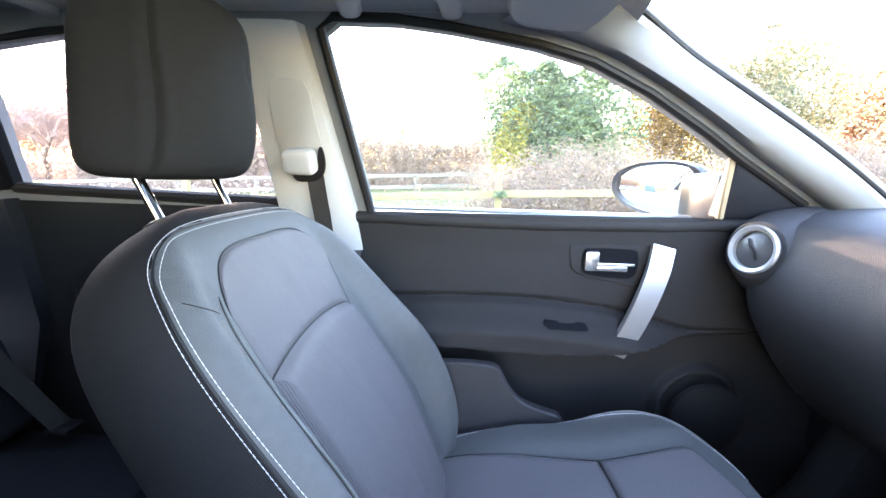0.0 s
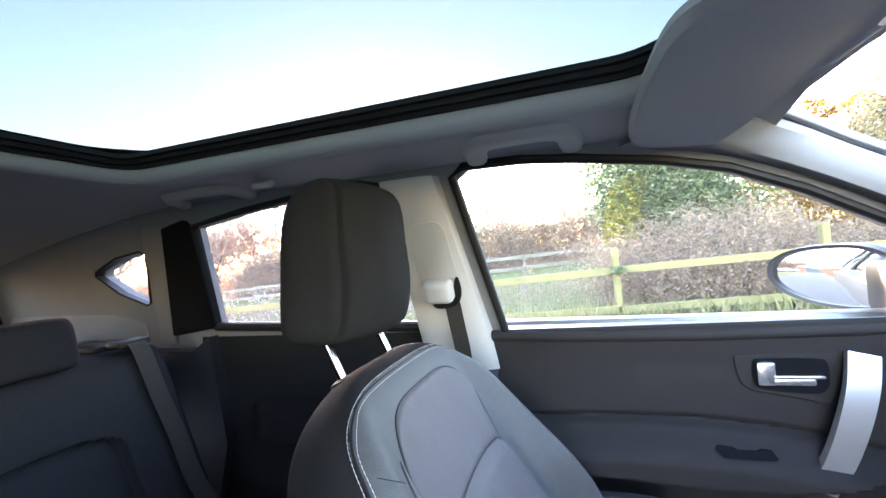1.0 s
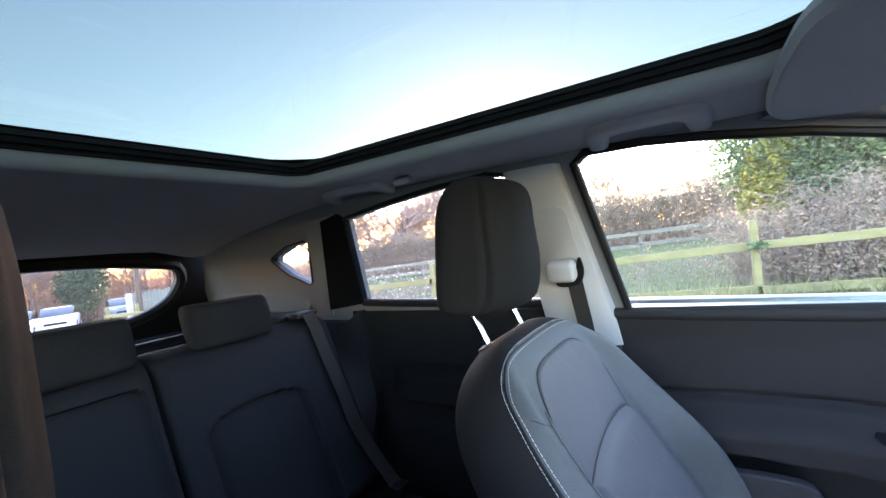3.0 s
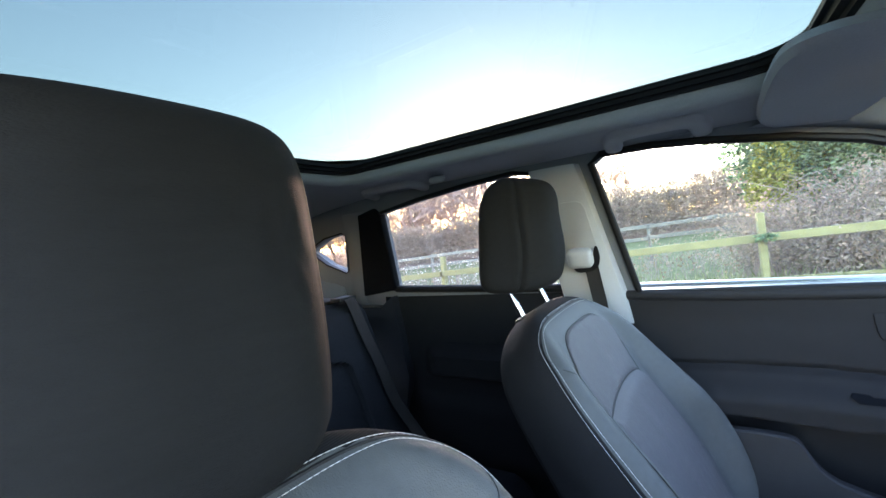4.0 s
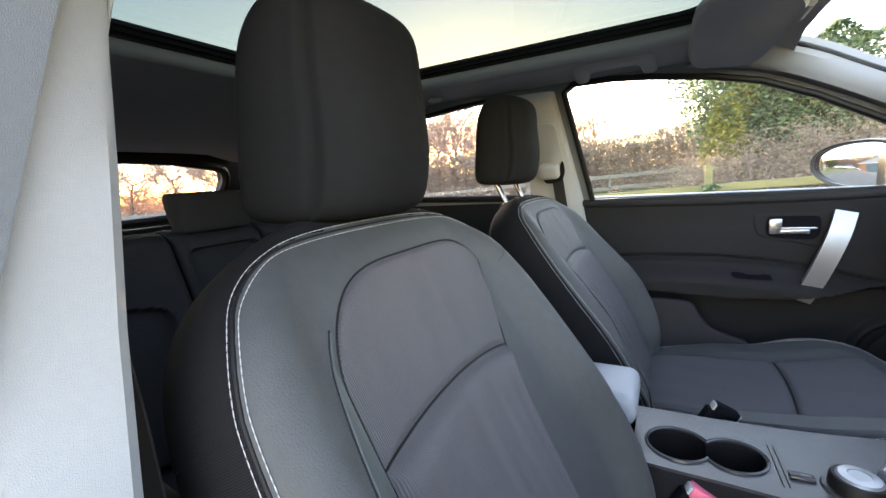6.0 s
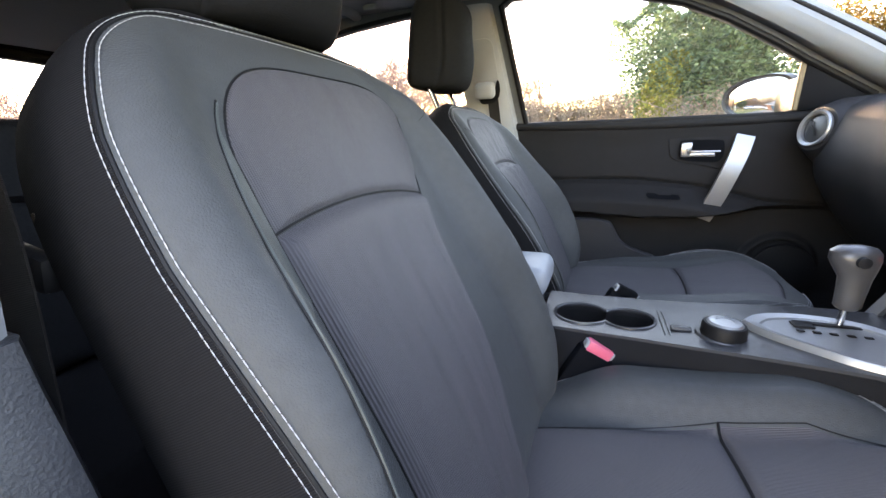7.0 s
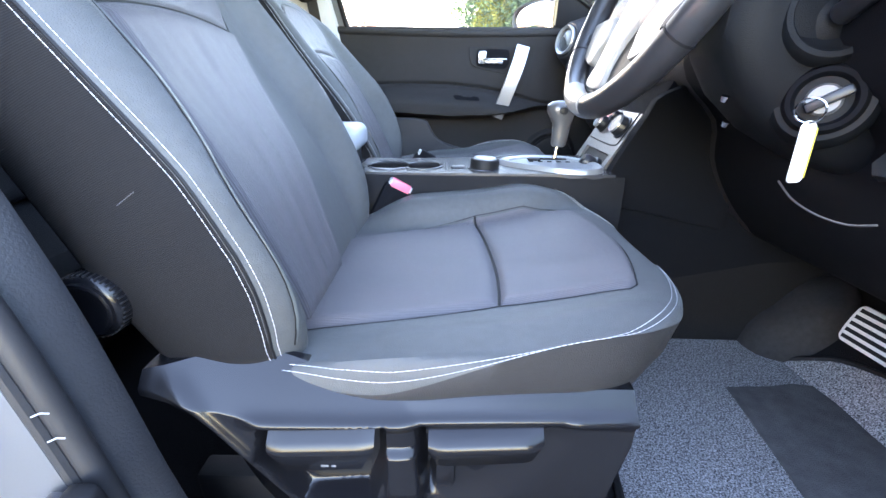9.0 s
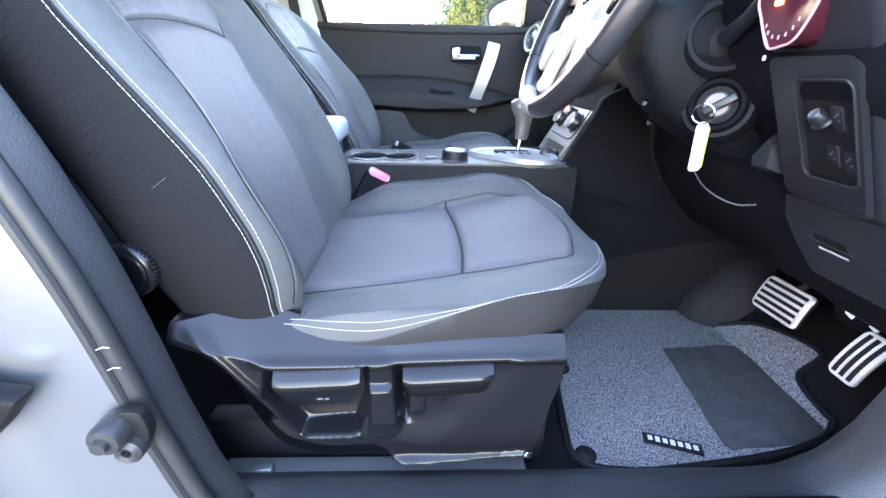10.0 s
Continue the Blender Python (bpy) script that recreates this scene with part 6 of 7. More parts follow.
# its face is a plate with a recess for the switches
RECESS = rrect(-0.684, -0.612, 0.838, 0.946, 0.010, 3, 3)
part("face_plate", plate(rrect(-0.690, -0.578, 0.808, 0.968, 0.010, 3, 3), [RECESS], lambda a, b, d: panel_at(a, b, -d), 0.013), M_PANEL, end)
part("switch_recess", prism(RECESS, lambda a, b, d: panel_at(a, b, d), -0.0125, -0.0105), M_BLACK, end, "dark switch recess")
part("recess_rim", tube([panel_at(a, b, 0.0005) for a, b in RECESS + RECESS[:2]], 0.0018, 8), M_PANEL, end)
for a, b, w, h in ((-0.6605, 0.910, 0.015, 0.026), (-0.6515, 0.870, 0.016, 0.024), (-0.6715, 0.866, 0.016, 0.024)):
    sw = part("switch", prism(rrect(a - w / 2, a + w / 2, b - h / 2, b + h / 2, 0.003, 2, 2), lambda p, q, d: panel_at(p, q, d), -0.011, -0.003, 0.0015, 1), M_HARD, end, "black dashboard switch")
    for k, (da, db) in enumerate(((-0.002, -0.003), (0.002, 0.001), (-0.001, 0.004))):
        part("switch_mark", prism([(a + da - 0.0016, b + db - 0.0011), (a + da + 0.0016, b + db - 0.0011), (a + da + 0.0016, b + db + 0.0011), (a + da - 0.0016, b + db + 0.0011)], lambda p, q, d: panel_at(p, q, d), -0.0030, -0.0024), M_FASCIA, sw)
sm = Matrix.Translation(panel_at(-0.638, 0.909, -0.010)) @ Vector((-0.894, 0, 0.447)).to_track_quat("Z", "Y").to_matrix().to_4x4()
sw = part("switch", lathe([(0.0, 0.015), (0.006, 0.015), (0.0080, 0.013), (0.0095, 0.002), (0.012, 0.0)], 20, sm), M_HARD, end, "round mirror switch")
part("switch_mark", lathe([(0.004, 0.0152), (0.0052, 0.0158), (0.006, 0.0150)], 16, sm), M_FASCIA, sw)
# the end of the dashboard and the fuse cover below the switches
cover_lid = part("fuse_cover", loft([[(x, y, z) for x, z in ((1.186, 0.800), (1.196, 0.770), (1.222, 0.735), (1.262, 0.690), (1.286, 0.670), (1.300, 0.674), (1.300, 0.800))] for y in (-0.704, -0.700, -0.565, -0.561)]), M_PANEL, dash, "black fuse cover")
part("cover_joint", tube([(1.2115, -0.700, 0.748), (1.2115, -0.565, 0.748)], 0.0007, 5), M_BLACK, cover_lid)
latch = part("fuse_latch", prism(rrect(-0.650, -0.602, 0.738, 0.760, 0.004, 3, 2), lambda a, b, d: Vector((1.2155 + 0.75 * (0.745 - b) - d, a, b)), -0.004, 0.001), M_BLACK, cover_lid, "small latch of the fuse cover")
part("latch_lip", tube([(1.2195, -0.605, 0.7395), (1.2195, -0.648, 0.7395)], 0.0022, 8), M_SILVER, latch)
part("knee_vent", loft([[(1.158 - d, y, z) for y, z in ((-0.552, 0.884), (-0.526, 0.846), (-0.534, 0.826), (-0.572, 0.830), (-0.566, 0.872))] for d in (-0.03, 0.0)] + [[(1.140, y, z) for y, z in ((-0.556, 0.872), (-0.536, 0.846), (-0.541, 0.834), (-0.567, 0.836), (-0.564, 0.866))]]), M_PANEL, dash, "black knee trim piece")
part("knee_arc", tube(spline([(1.146, -0.410, 0.798), (1.148, -0.440, 0.780), (1.150, -0.480, 0.771), (1.150, -0.525, 0.772), (1.149, -0.560, 0.783)], 6), 0.0013, 6), M_FASCIA, dash)
part("trim_clip", rbox((1.086, -0.575, 0.967), (0.004, 0.003, 0.006), 0.001, 1), M_WHITE, dash, "pale trim clip")

# ---- footwell ----
mat_blue = speckle("grey_mat_carpet", (0.045, 0.045, 0.048), (0.33, 0.335, 0.35), 400, 0.36, 0.74)
MAT = spline([(0.957, -0.46), (0.940, -0.571), (0.939, -0.608), (0.965, -0.634), (1.035, -0.643), (1.102, -0.638), (1.205, -0.626), (1.318, -0.607), (1.400, -0.580), (1.434, -0.558), (1.437, -0.536), (1.444, -0.482), (1.458, -0.446), (1.500, -0.438), (1.506, -0.402), (1.494, -0.337), (1.473, -0.282), (1.424, -0.230), (1.411, -0.200), (1.40, -0.153), (1.271, -0.146), (1.152, -0.140), (0.99, -0.160), (0.985, -0.30), (0.996, -0.395), (0.972, -0.415), (0.957, -0.46)], 3)[:-1]


def on_mat(p, q, d):
    return (p, q, toe_z(p) + d)


fm = thing("floor_mat", (1.2, -0.40, 0.356), "speckled grey carpet floor mat with a dark heel pad", "floor mat")
bm = plate(MAT, [], lambda p, q, d: (p, q, d), 0.008)
bmesh.ops.bisect_plane(bm, geom=bm.verts[:] + bm.edges[:] + bm.faces[:], plane_co=(TOE_X, 0, 0), plane_no=(1, 0, 0))
for v in bm.verts:
    v.co.z += toe_z(v.co.x)
part("carpet", bm, mat_blue, fm)
part("edging", tube([on_mat(p, q, 0.006) for p, q in MAT + MAT[:2]], 0.0065, 8), M_BLACK, fm, "black bound edge")
part("heel_pad", prism(spline([(1.242, -0.327), (1.330, -0.323), (1.419, -0.320), (1.419, -0.440), (1.415, -0.555), (1.395, -0.580), (1.328, -0.597), (1.240, -0.603), (1.207, -0.598), (1.222, -0.480), (1.242, -0.327)], 2)[:-1], lambda p, q, d: (p, q, d), 0.3645, 0.3672), mat("dark_heel_pad", (0.055, 0.055, 0.057), 0.95, var=0.5, scale=35, bump=0.6, bscale=500, spec=0.1), fm, "dark worn heel pad")
lm = Matrix.Translation((1.117, -0.594, 0.3665)) @ pose(0, 0, 0, 0, 0, -18)
lab = part("woven_label", rbox((0, 0, 0), (0.094, 0.024, 0.003), 0.001, 1, lm), M_BLACK, fm, "black woven label with pale bars")
M_PALE = mat("pale_thread", (0.6, 0.6, 0.6), 0.8, var=0.1, bump=0)
for k in range(7):
    part("label_bar", rbox((0, 0, 0), (0.0072, 0.011 if k % 2 else 0.0095, 0.0012), 0, 1, lm @ pose(-0.036 + 0.012 * k, 0.001, 0.002)), M_PALE, lab)
part("clip", lathe([(0.0, 0.006), (0.010, 0.006), (0.017, 0.002), (0.018, -0.002)], 20, pose(0.960, -0.612, 0.3645)), M_BLACK, fm, "round black mat clip")
grip = mat("brushed_pedal_steel", (0.80, 0.76, 0.72), 0.3, 0.45, var=0.08, scale=200, bump=0.1)


def pedal(name, c, m, w, h, grooves, along, bow, label):
    """A steel pedal plate, gently bowed, with dark rubber grooves along or across it."""
    p = thing(name, c, label, "pedal", "pedals")
    mm = Matrix.Translation(c) @ m

    def bowed(x, y, d):
        return mm @ Vector((x, y, d - bow * (2 * y / h) ** 2))

    out = rrect(-w / 2, w / 2, -h / 2, h / 2, 0.010, 4, 5)
    base = part("pad", loft([[bowed(x * f, y * f, d) for x, y in out] for f, d in ((0.9, -0.014), (0.98, -0.012), (1.0, -0.004))]), M_BLACK, p)
    part("plate", loft([[bowed(x * f, y * f, d) for x, y in out] for f, d in ((1.0, -0.004), (1.0, 0.001), (0.97, 0.003), (0.6, 0.003), (0.1, 0.003))]), grip, base, "brushed steel tread plate")
    for k in range(grooves):
        t = (k + 1) / (grooves + 1) - 0.5
        u0, u1 = (-0.43 * h, 0.43 * h) if along else (-0.43 * w, 0.43 * w)
        line = [(t * w * 1.08, u0 + (u1 - u0) * i / 8) if along else (u0 + (u1 - u0) * i / 8, t * h * 1.08) for i in range(9)]
        part("groove", strap([bowed(x, y, 0.0036) for x, y in line], 0.0068, 0.0024, mm.to_3x3() @ Vector((1, 0, 0) if along else (0, 1, 0))), M_BLACK, base, "dark rubber groove")
    part("arm", tube([c + m @ Vector((0, h * 0.3, -0.012)), c + Vector((0.05, -0.02, 0.07)), c + Vector((0.13, -0.01, 0.30))], 0.008, 8), M_BLACK, p)
    return p


def frame_of(u, v):
    u, v = Vector(u).normalized(), Vector(v)
    n = u.cross(v).normalized()
    v = n.cross(u)
    return Matrix((u, v, n)).transposed().to_4x4()


pedal("brake_pedal", Vector((1.405, -0.398, 0.536)), frame_of((0.02, -1, 0.03), (0.35, -0.10, 0.94)), 0.108, 0.072, 5, False, 0.004, "brake pedal with a grooved steel plate")
pedal("accelerator_pedal", Vector((1.400, -0.572, 0.530)), frame_of((0.10, -1, -0.10), (0.42, -0.30, 0.85)), 0.046, 0.092, 3, True, 0.008, "accelerator pedal with a grooved steel plate")
bar = thing("pedal_bar", (1.42, -0.50, 0.587), "black pedal bar under the dashboard", "pedal bar")
part("bar", tube([(1.425, -0.445, 0.592), (1.42, -0.50, 0.588), (1.42, -0.575, 0.587)], 0.0085, 10), M_SHROUD, bar)
part("bracket", prism([(-0.450, 0.590), (-0.470, 0.545), (-0.560, 0.545), (-0.585, 0.600)], lambda a, b, d: (1.445 + d, a, b), 0.0, 0.02, 0.004), M_DARK, bar)
for a in (-0.502, -0.546):
    part("tag", rbox((1.436, a, 0.570), (0.003, 0.016, 0.010), 0.001, 1, pose(0, 0, 0, 20, 0, 0)), M_WHITE, bar, "pale paper tag")


# ---- roof fittings ----
def visor(sgn):
    v = thing("sun_visor", (0.68, YC + sgn * 0.36, 1.45), "grey sun visor folded up against the roof", "sun visor", "sun visors")
    rows = []
    n = 44
    for k, h in enumerate((0.0, 0.010, 0.022)):
        f = (0.94, 1.0, 0.96)[k]
        ring = []
        for i in range(n):
            a = 2 * math.pi * i / n
            c, s = math.cos(a), math.sin(a)
            x = 0.656 + 0.090 * f * math.copysign(abs(c) ** (0.45 if c > 0 else 0.50), c)
            y = 0.385 + 0.215 * f * math.copysign(abs(s) ** 0.36, s)
            if y > 0.42 and x > 0.700:
                y -= (x - 0.700) * 1.9
            ring.append((x, YC + sgn * y, roof_z(x, YC + sgn * y) - 0.030 + h))
        rows.append(ring)
    part("flap", loft(rows), M_HEADLINE, v)
    part("hinge", tube([(0.748, YC + sgn * 0.33, 1.462), (0.748, YC + sgn * 0.25, 1.464)], 0.009, 10), M_PILLAR, v)
    part("label", rbox((0.70, YC + sgn * 0.40, roof_z(0.70, YC + sgn * 0.40) - 0.0315), (0.06, 0.13, 0.002), 0.0, 1), mat("pale_visor_label", (0.42, 0.42, 0.38), 0.8, var=0.1, bump=0), v, "pale printed label")
    return v


visor(1)
visor(-1)


def grab(x0, x1, sgn, out):
    g = thing("grab_handle", ((x0 + x1) / 2, YC + sgn * out, 1.47), "grey folding grab handle above the window", "grab handle", "grab handles")

    def on_roof(x, a, d=0.0):
        return (x, YC + sgn * a, roof_z(x, YC + sgn * a) - d)

    rim_o = spline([(x0, out + 0.010), (x0 + 0.002, out - 0.040), (x0 + 0.022, out - 0.066), (x0 + 0.060, out - 0.072), (x1 - 0.060, out - 0.072), (x1 - 0.022, out - 0.066), (x1 - 0.002, out - 0.040), (x1, out + 0.010)], 8)
    rim_i = spline([(x0 + 0.044, out + 0.010), (x0 + 0.048, out - 0.018), (x0 + 0.058, out - 0.034), (x0 + 0.080, out - 0.040), (x1 - 0.080, out - 0.040), (x1 - 0.058, out - 0.034), (x1 - 0.048, out - 0.018), (x1 - 0.044, out + 0.010)], 8)

    def loop(u, v):
        (xa, aa), (xb, ab) = rim_o[int(round(u))], rim_i[int(round(u))]
        h = 0.016 * max(0.0, 1 - abs(2 * v - 1) ** 3) ** 0.5 - 0.002
        return on_roof(xa + (xb - xa) * v, aa + (ab - aa) * v, h)

    part("bar", sheet(loop, 0, len(rim_o) - 1, 0, 1, len(rim_o) - 1, 10), M_HEADLINE, g)
    part("recess", prism([(p, q) for p, q in rim_i], lambda p, q, d: on_roof(p, q, d), 0.0005, 0.0015), M_APILLAR, g)
    return g


grab(-0.500, -0.250, 1, 0.602)
grab(0.275, 0.500, 1, 0.584)
hook = thing("coat_hook", (-0.18, 0.53, 1.47), "small grey coat hook in the roof", "coat hook")
part("hook", rbox((-0.18, 0.530, 1.468), (0.05, 0.022, 0.016), 0.006, 2, pose(0, 0, 0, 25, 0, 0)), M_HEADLINE, hook)
# roof console in front of the sunroof
rcon = thing("roof_console", (0.76, YC, 1.46), "grey roof console ahead of the sunroof", "roof console")
part("housing", rbox((0.745, YC, 1.462), (0.15, 0.20, 0.030), 0.012, 3), M_HEADLINE, rcon)
# ledge and trim by the quarter window, with the parcel shelf's support
solid("quarter_ledge", loft([[(x, side_y(1.10) - 0.010 - d * e, z) for d, z in ((0.0, 1.215), (0.035, 1.17), (0.055, 1.13), (0.045, 1.10), (-0.03, 1.10), (-0.03, 1.215))] for x, e in ((-0.80, 0.1), (-0.86, 0.3), (-0.92, 0.5), (-1.00, 0.6), (-1.20, 0.7), (-1.40, 0.7))]), M_CTRIM, "grey ledge under the quarter window", "trim ledge")
solid("pillar_rear", prism([(-0.700, 1.075), (-0.760, 1.075), (-0.715, 1.22), (-0.655, 1.42), (-0.545, 1.42), (-0.601, 1.30), (-0.652, 1.190)], lambda p, q, d: (p, side_y(q) - 0.009 + d, q), 0.0, 0.03, 0.004), M_CTRIM, "grey rear pillar trim", "pillar trim")
spk = thing("shelf_support", (-0.70, 0.50, 1.10), "black plastic parcel shelf support", "shelf support")
part("body", rbox((-0.74, 0.52, 1.112), (0.16, 0.10, 0.018), 0.006, 2), M_BLACK, spk)
part("strip", rbox((-0.90, 0.10, 1.090), (0.05, 0.95, 0.012), 0.004, 2), M_GREYCON, spk, "grey metallic strip")
# luggage cover rolled up behind the rear seats
solid("luggage_cover", tube([(-0.86, -0.60, 1.085), (-0.86, 0.52, 1.085)], 0.028, 14), M_BLACK, "rolled black luggage cover", "luggage cover", kind="thing")

# ---- outside mirror on the passenger's door ----
om = thing("outside_mirror", (1.16, 0.80, 1.10), "silver and black outside mirror with clear glass", "outside mirror")
MC = Vector((1.035, 0.972, 1.158))
MA = Vector((-0.545, 0.838, 0))             # along the glass, outwards
MN = Vector((-0.838, -0.545, 0))            # out of the glass, to the driver


def mirror_pt(a, b, d):
    return MC + MA * a + Vector((0, 0, 1)) * b - MN * d


def mirror_ring(f, d, grow=0.0):
    out = []
    for i in range(40):
        t = 2 * math.pi * i / 40
        c, s = math.cos(t), math.sin(t)
        a = 0.132 * math.copysign(abs(c) ** 0.85, c)
        b = (0.070 + 0.012 * -c) * math.copysign(abs(s) ** 0.8, s)
        out.append(mirror_pt(a * f, b * f + 0.006 * c, d))
    return out


part("housing", loft([mirror_ring(0.955, 0.004), mirror_ring(0.965, -0.004), mirror_ring(1.03, -0.004), mirror_ring(1.07, 0.01), mirror_ring(1.06, 0.04), mirror_ring(0.97, 0.075), mirror_ring(0.74, 0.10), mirror_ring(0.3, 0.112)]), M_PAINT, om, "silver painted mirror housing")
part("rim", loft([mirror_ring(0.93, 0.006), mirror_ring(0.94, -0.008), mirror_ring(1.04, -0.010), mirror_ring(1.085, 0.012)], cap=False), M_HARD, om, "black mirror rim")
part("mirror_glass", loft([mirror_ring(0.945, 0.003)] + [mirror_ring(f, -0.0055 * (1 - (f / 0.945) ** 2)) for f in (0.945, 0.85, 0.7, 0.55, 0.4, 0.25, 0.12, 0.02)]), M_MIRROR, om, "clear mirror glass")
part("foot", prism([(1.06, 1.09), (1.06, 1.20), (1.14, 1.205), (1.21, 1.14), (1.21, 1.09)], lambda p, q, d: (p, d, q), 0.735, 0.90, 0.012), M_HARD, om, "black mirror foot")

# ---- painted body at the open driver's doorway ----
def seal_x(z):
    return float(np.interp(z, DOOR_Z, DOOR_X))


def seal_side(z):
    return side_y(max(z, 1.0), -1) + 0.050 if z > 1.0 else -0.7295


ln = [(seal_x(z) - 0.0125 - 0.049 * sstep(0.92, 1.10, z), seal_side(z) - 0.0205, z) for z in np.linspace(0.385, 1.44, 40)]
ds = thing("door_seal", (0.45, -0.75, 0.38), "black rubber door seal round the driver's doorway", "door seal", kind="structure")
part("seal_bulb", tube(ln, 0.0105, 10), M_SEAL, ds)
part("seal_lip", tube([(x - 0.0075, y - 0.0105, z) for x, y, z in ln], 0.0055, 8), M_SEAL, ds)
for dz, dx in ((0.0, 0.004), (-0.024, 0.008)):
    part("scuff", tube([(0.374 + dx, -0.7665, 0.690 + dz), (0.379 + dx, -0.7640, 0.6915 + dz), (0.3835 + dx, -0.7620, 0.6895 + dz)], 0.0007, 5), M_PILLAR, ds, "pale scuff on the seal")
part("seal_bulb", tube([(x, -0.735, 0.408 + 0.10 * sstep(1.30, 1.62, x)) for x in np.linspace(0.46, 1.60, 24)], 0.012, 8), M_BLACK, ds)
rows = []
for z in np.linspace(0.38, 1.46, 30):
    x, y = seal_x(z) - 0.0215 - 0.0275 * sstep(0.92, 1.10, z), seal_side(z) - 0.0365
    rows.append([(x, y, z), (x - 0.03, y - 0.008, z), (x - 0.075, y - 0.014, z), (x - 0.10, y - 0.024, z), (x - 0.115, y - 0.045, z), (x - 0.26, y - 0.048, z), (x - 0.26, y + 0.02, z), (x, y + 0.02, z)])
bp = thing("pillar_body", (0.30, -0.78, 0.38), "silver painted middle pillar with a door striker", "car pillar", kind="structure")
part("pillar_skin", loft(rows), M_PAINT, bp)
st = part("striker", prism(spline([(0.386, 0.612), (0.388, 0.625), (0.408, 0.626), (0.414, 0.612), (0.413, 0.594), (0.402, 0.578), (0.388, 0.582), (0.386, 0.612)], 3)[:-1], lambda p, q, d: (p, -0.768 - d, q), 0.0, 0.014, 0.003, 2), M_BLACK, bp, "black door striker")
part("striker_barrel", lathe([(0.0, 0.030), (0.007, 0.030), (0.008, 0.024), (0.0145, 0.023), (0.0165, 0.019), (0.0165, -0.004), (0.0, -0.004)], 24, pose(0.384, -0.778, 0.607, 90, 0, 0)), M_SEAL, st)
part("striker_ring", lathe([(0.005, 0.0), (0.005, 0.016), (0.010, 0.018), (0.0145, 0.014), (0.0150, 0.0), (0.005, 0.0)], 24, pose(0.394, -0.776, 0.583, 90, 0, 0)), M_SEAL, st)
hg = part("latch", prism([(0.262, 0.690), (0.296, 0.686), (0.316, 0.676), (0.342, 0.672), (0.334, 0.662), (0.316, 0.640), (0.290, 0.616), (0.262, 0.612)], lambda p, q, d: (p, -0.792 - d, q), 0.0, 0.024, 0.005, 2), M_BLACK, bp, "black rear door latch")
part("latch_jaw", join(rbox((0.302, -0.814, 0.676), (0.052, 0.014, 0.006), 0.002, 1, pose(0, 0, 0, 0, 12, 0)), rbox((0.296, -0.814, 0.663), (0.030, 0.012, 0.005), 0.002, 1, pose(0, 0, 0, 0, -14, 0))), M_CHROME, hg, "bright steel latch jaw")


# ---- outside: ground, fence, hedges, trees, parked cars ----
def ground_z(x, y):
    return 0.045 * max(-60.0, min(40.0, x)) + 0.012 * max(0.0, min(30.0, y - 8.0))


M_GRASS = mat("rough_grass", (0.125, 0.130, 0.055), 0.95, var=0.6, scale=6, bump=0.8, bscale=50, spec=0.1, wear=0.35)
M_TARMAC = mat("worn_tarmac", (0.10, 0.095, 0.09), 0.95, var=0.4, scale=25, bump=0.5, bscale=120, wear=0.2)
M_WOOD = mat("mossy_fence_wood", (0.21, 0.185, 0.080), 0.85, var=0.3, scale=14, bump=0.5, bscale=90, stretch=(0.25, 1, 1), wear=0.3)
M_BARK = mat("bark", (0.10, 0.075, 0.055), 0.9, var=0.4, scale=20, bump=0.6, bscale=80)
M_TWIG = mat("bare_twigs", (0.27, 0.195, 0.165), 0.9, var=0.4, scale=3, bump=0)
M_BRICK = mat("red_brick", (0.38, 0.17, 0.11), 0.9, var=0.3, scale=12, bump=0.4, bscale=60)
M_SLATE = mat("grey_roof", (0.24, 0.24, 0.25), 0.8, var=0.2, scale=8, bump=0.3, bscale=40)


def leaf_mat(name, c1, c2, rough=0.5, gloss=0.4, thin=0.45):
    m = bpy.data.materials.new(name)
    m.use_nodes = True
    n, l = m.node_tree.nodes, m.node_tree.links
    b = n["Principled BSDF"]
    geo, ramp = n.new("ShaderNodeNewGeometry"), n.new("ShaderNodeValToRGB")
    l.new(geo.outputs["Random Per Island"], ramp.inputs[0])
    ramp.color_ramp.elements[0].color = (*c1, 1)
    ramp.color_ramp.elements[1].color = (*c2, 1)
    l.new(ramp.outputs[0], b.inputs["Base Color"])
    b.inputs["Roughness"].default_value = rough
    b.inputs["Specular IOR Level"].default_value = gloss
    tr, ad = n.new("ShaderNodeBsdfTranslucent"), n.new("ShaderNodeMixShader")
    l.new(ramp.outputs[0], tr.inputs[0])
    ad.inputs[0].default_value = thin
    l.new(b.outputs[0], ad.inputs[1])
    l.new(tr.outputs[0], ad.inputs[2])
    l.new(ad.outputs[0], n["Material Output"].inputs[0])
    return m


L_HOLLY = leaf_mat("holly_leaves", (0.05, 0.105, 0.06), (0.24, 0.33, 0.15), 0.35, 0.5, 0.45)
# holly leaves with the sunlight put into their colour
L_HOLLY_LIT = leaf_mat("sunlit_holly_leaves", (0.16, 0.18, 0.03), (0.38, 0.35, 0.07), 0.5, 0.4, 0.40)
L_BROWN = leaf_mat("brown_leaves", (0.22, 0.12, 0.07), (0.40, 0.25, 0.16), 0.7, 0.2)
L_BRAMBLE = leaf_mat("bramble_leaves", (0.22, 0.19, 0.12), (0.44, 0.31, 0.24), 0.7, 0.15, 0.45)
L_GRASS = leaf_mat("grass_blades", (0.13, 0.17, 0.06), (0.36, 0.31, 0.17), 0.7, 0.2)
L_GOLD = leaf_mat("golden_leaves", (0.20, 0.12, 0.025), (0.40, 0.25, 0.05), 0.6, 0.2, 0.30)
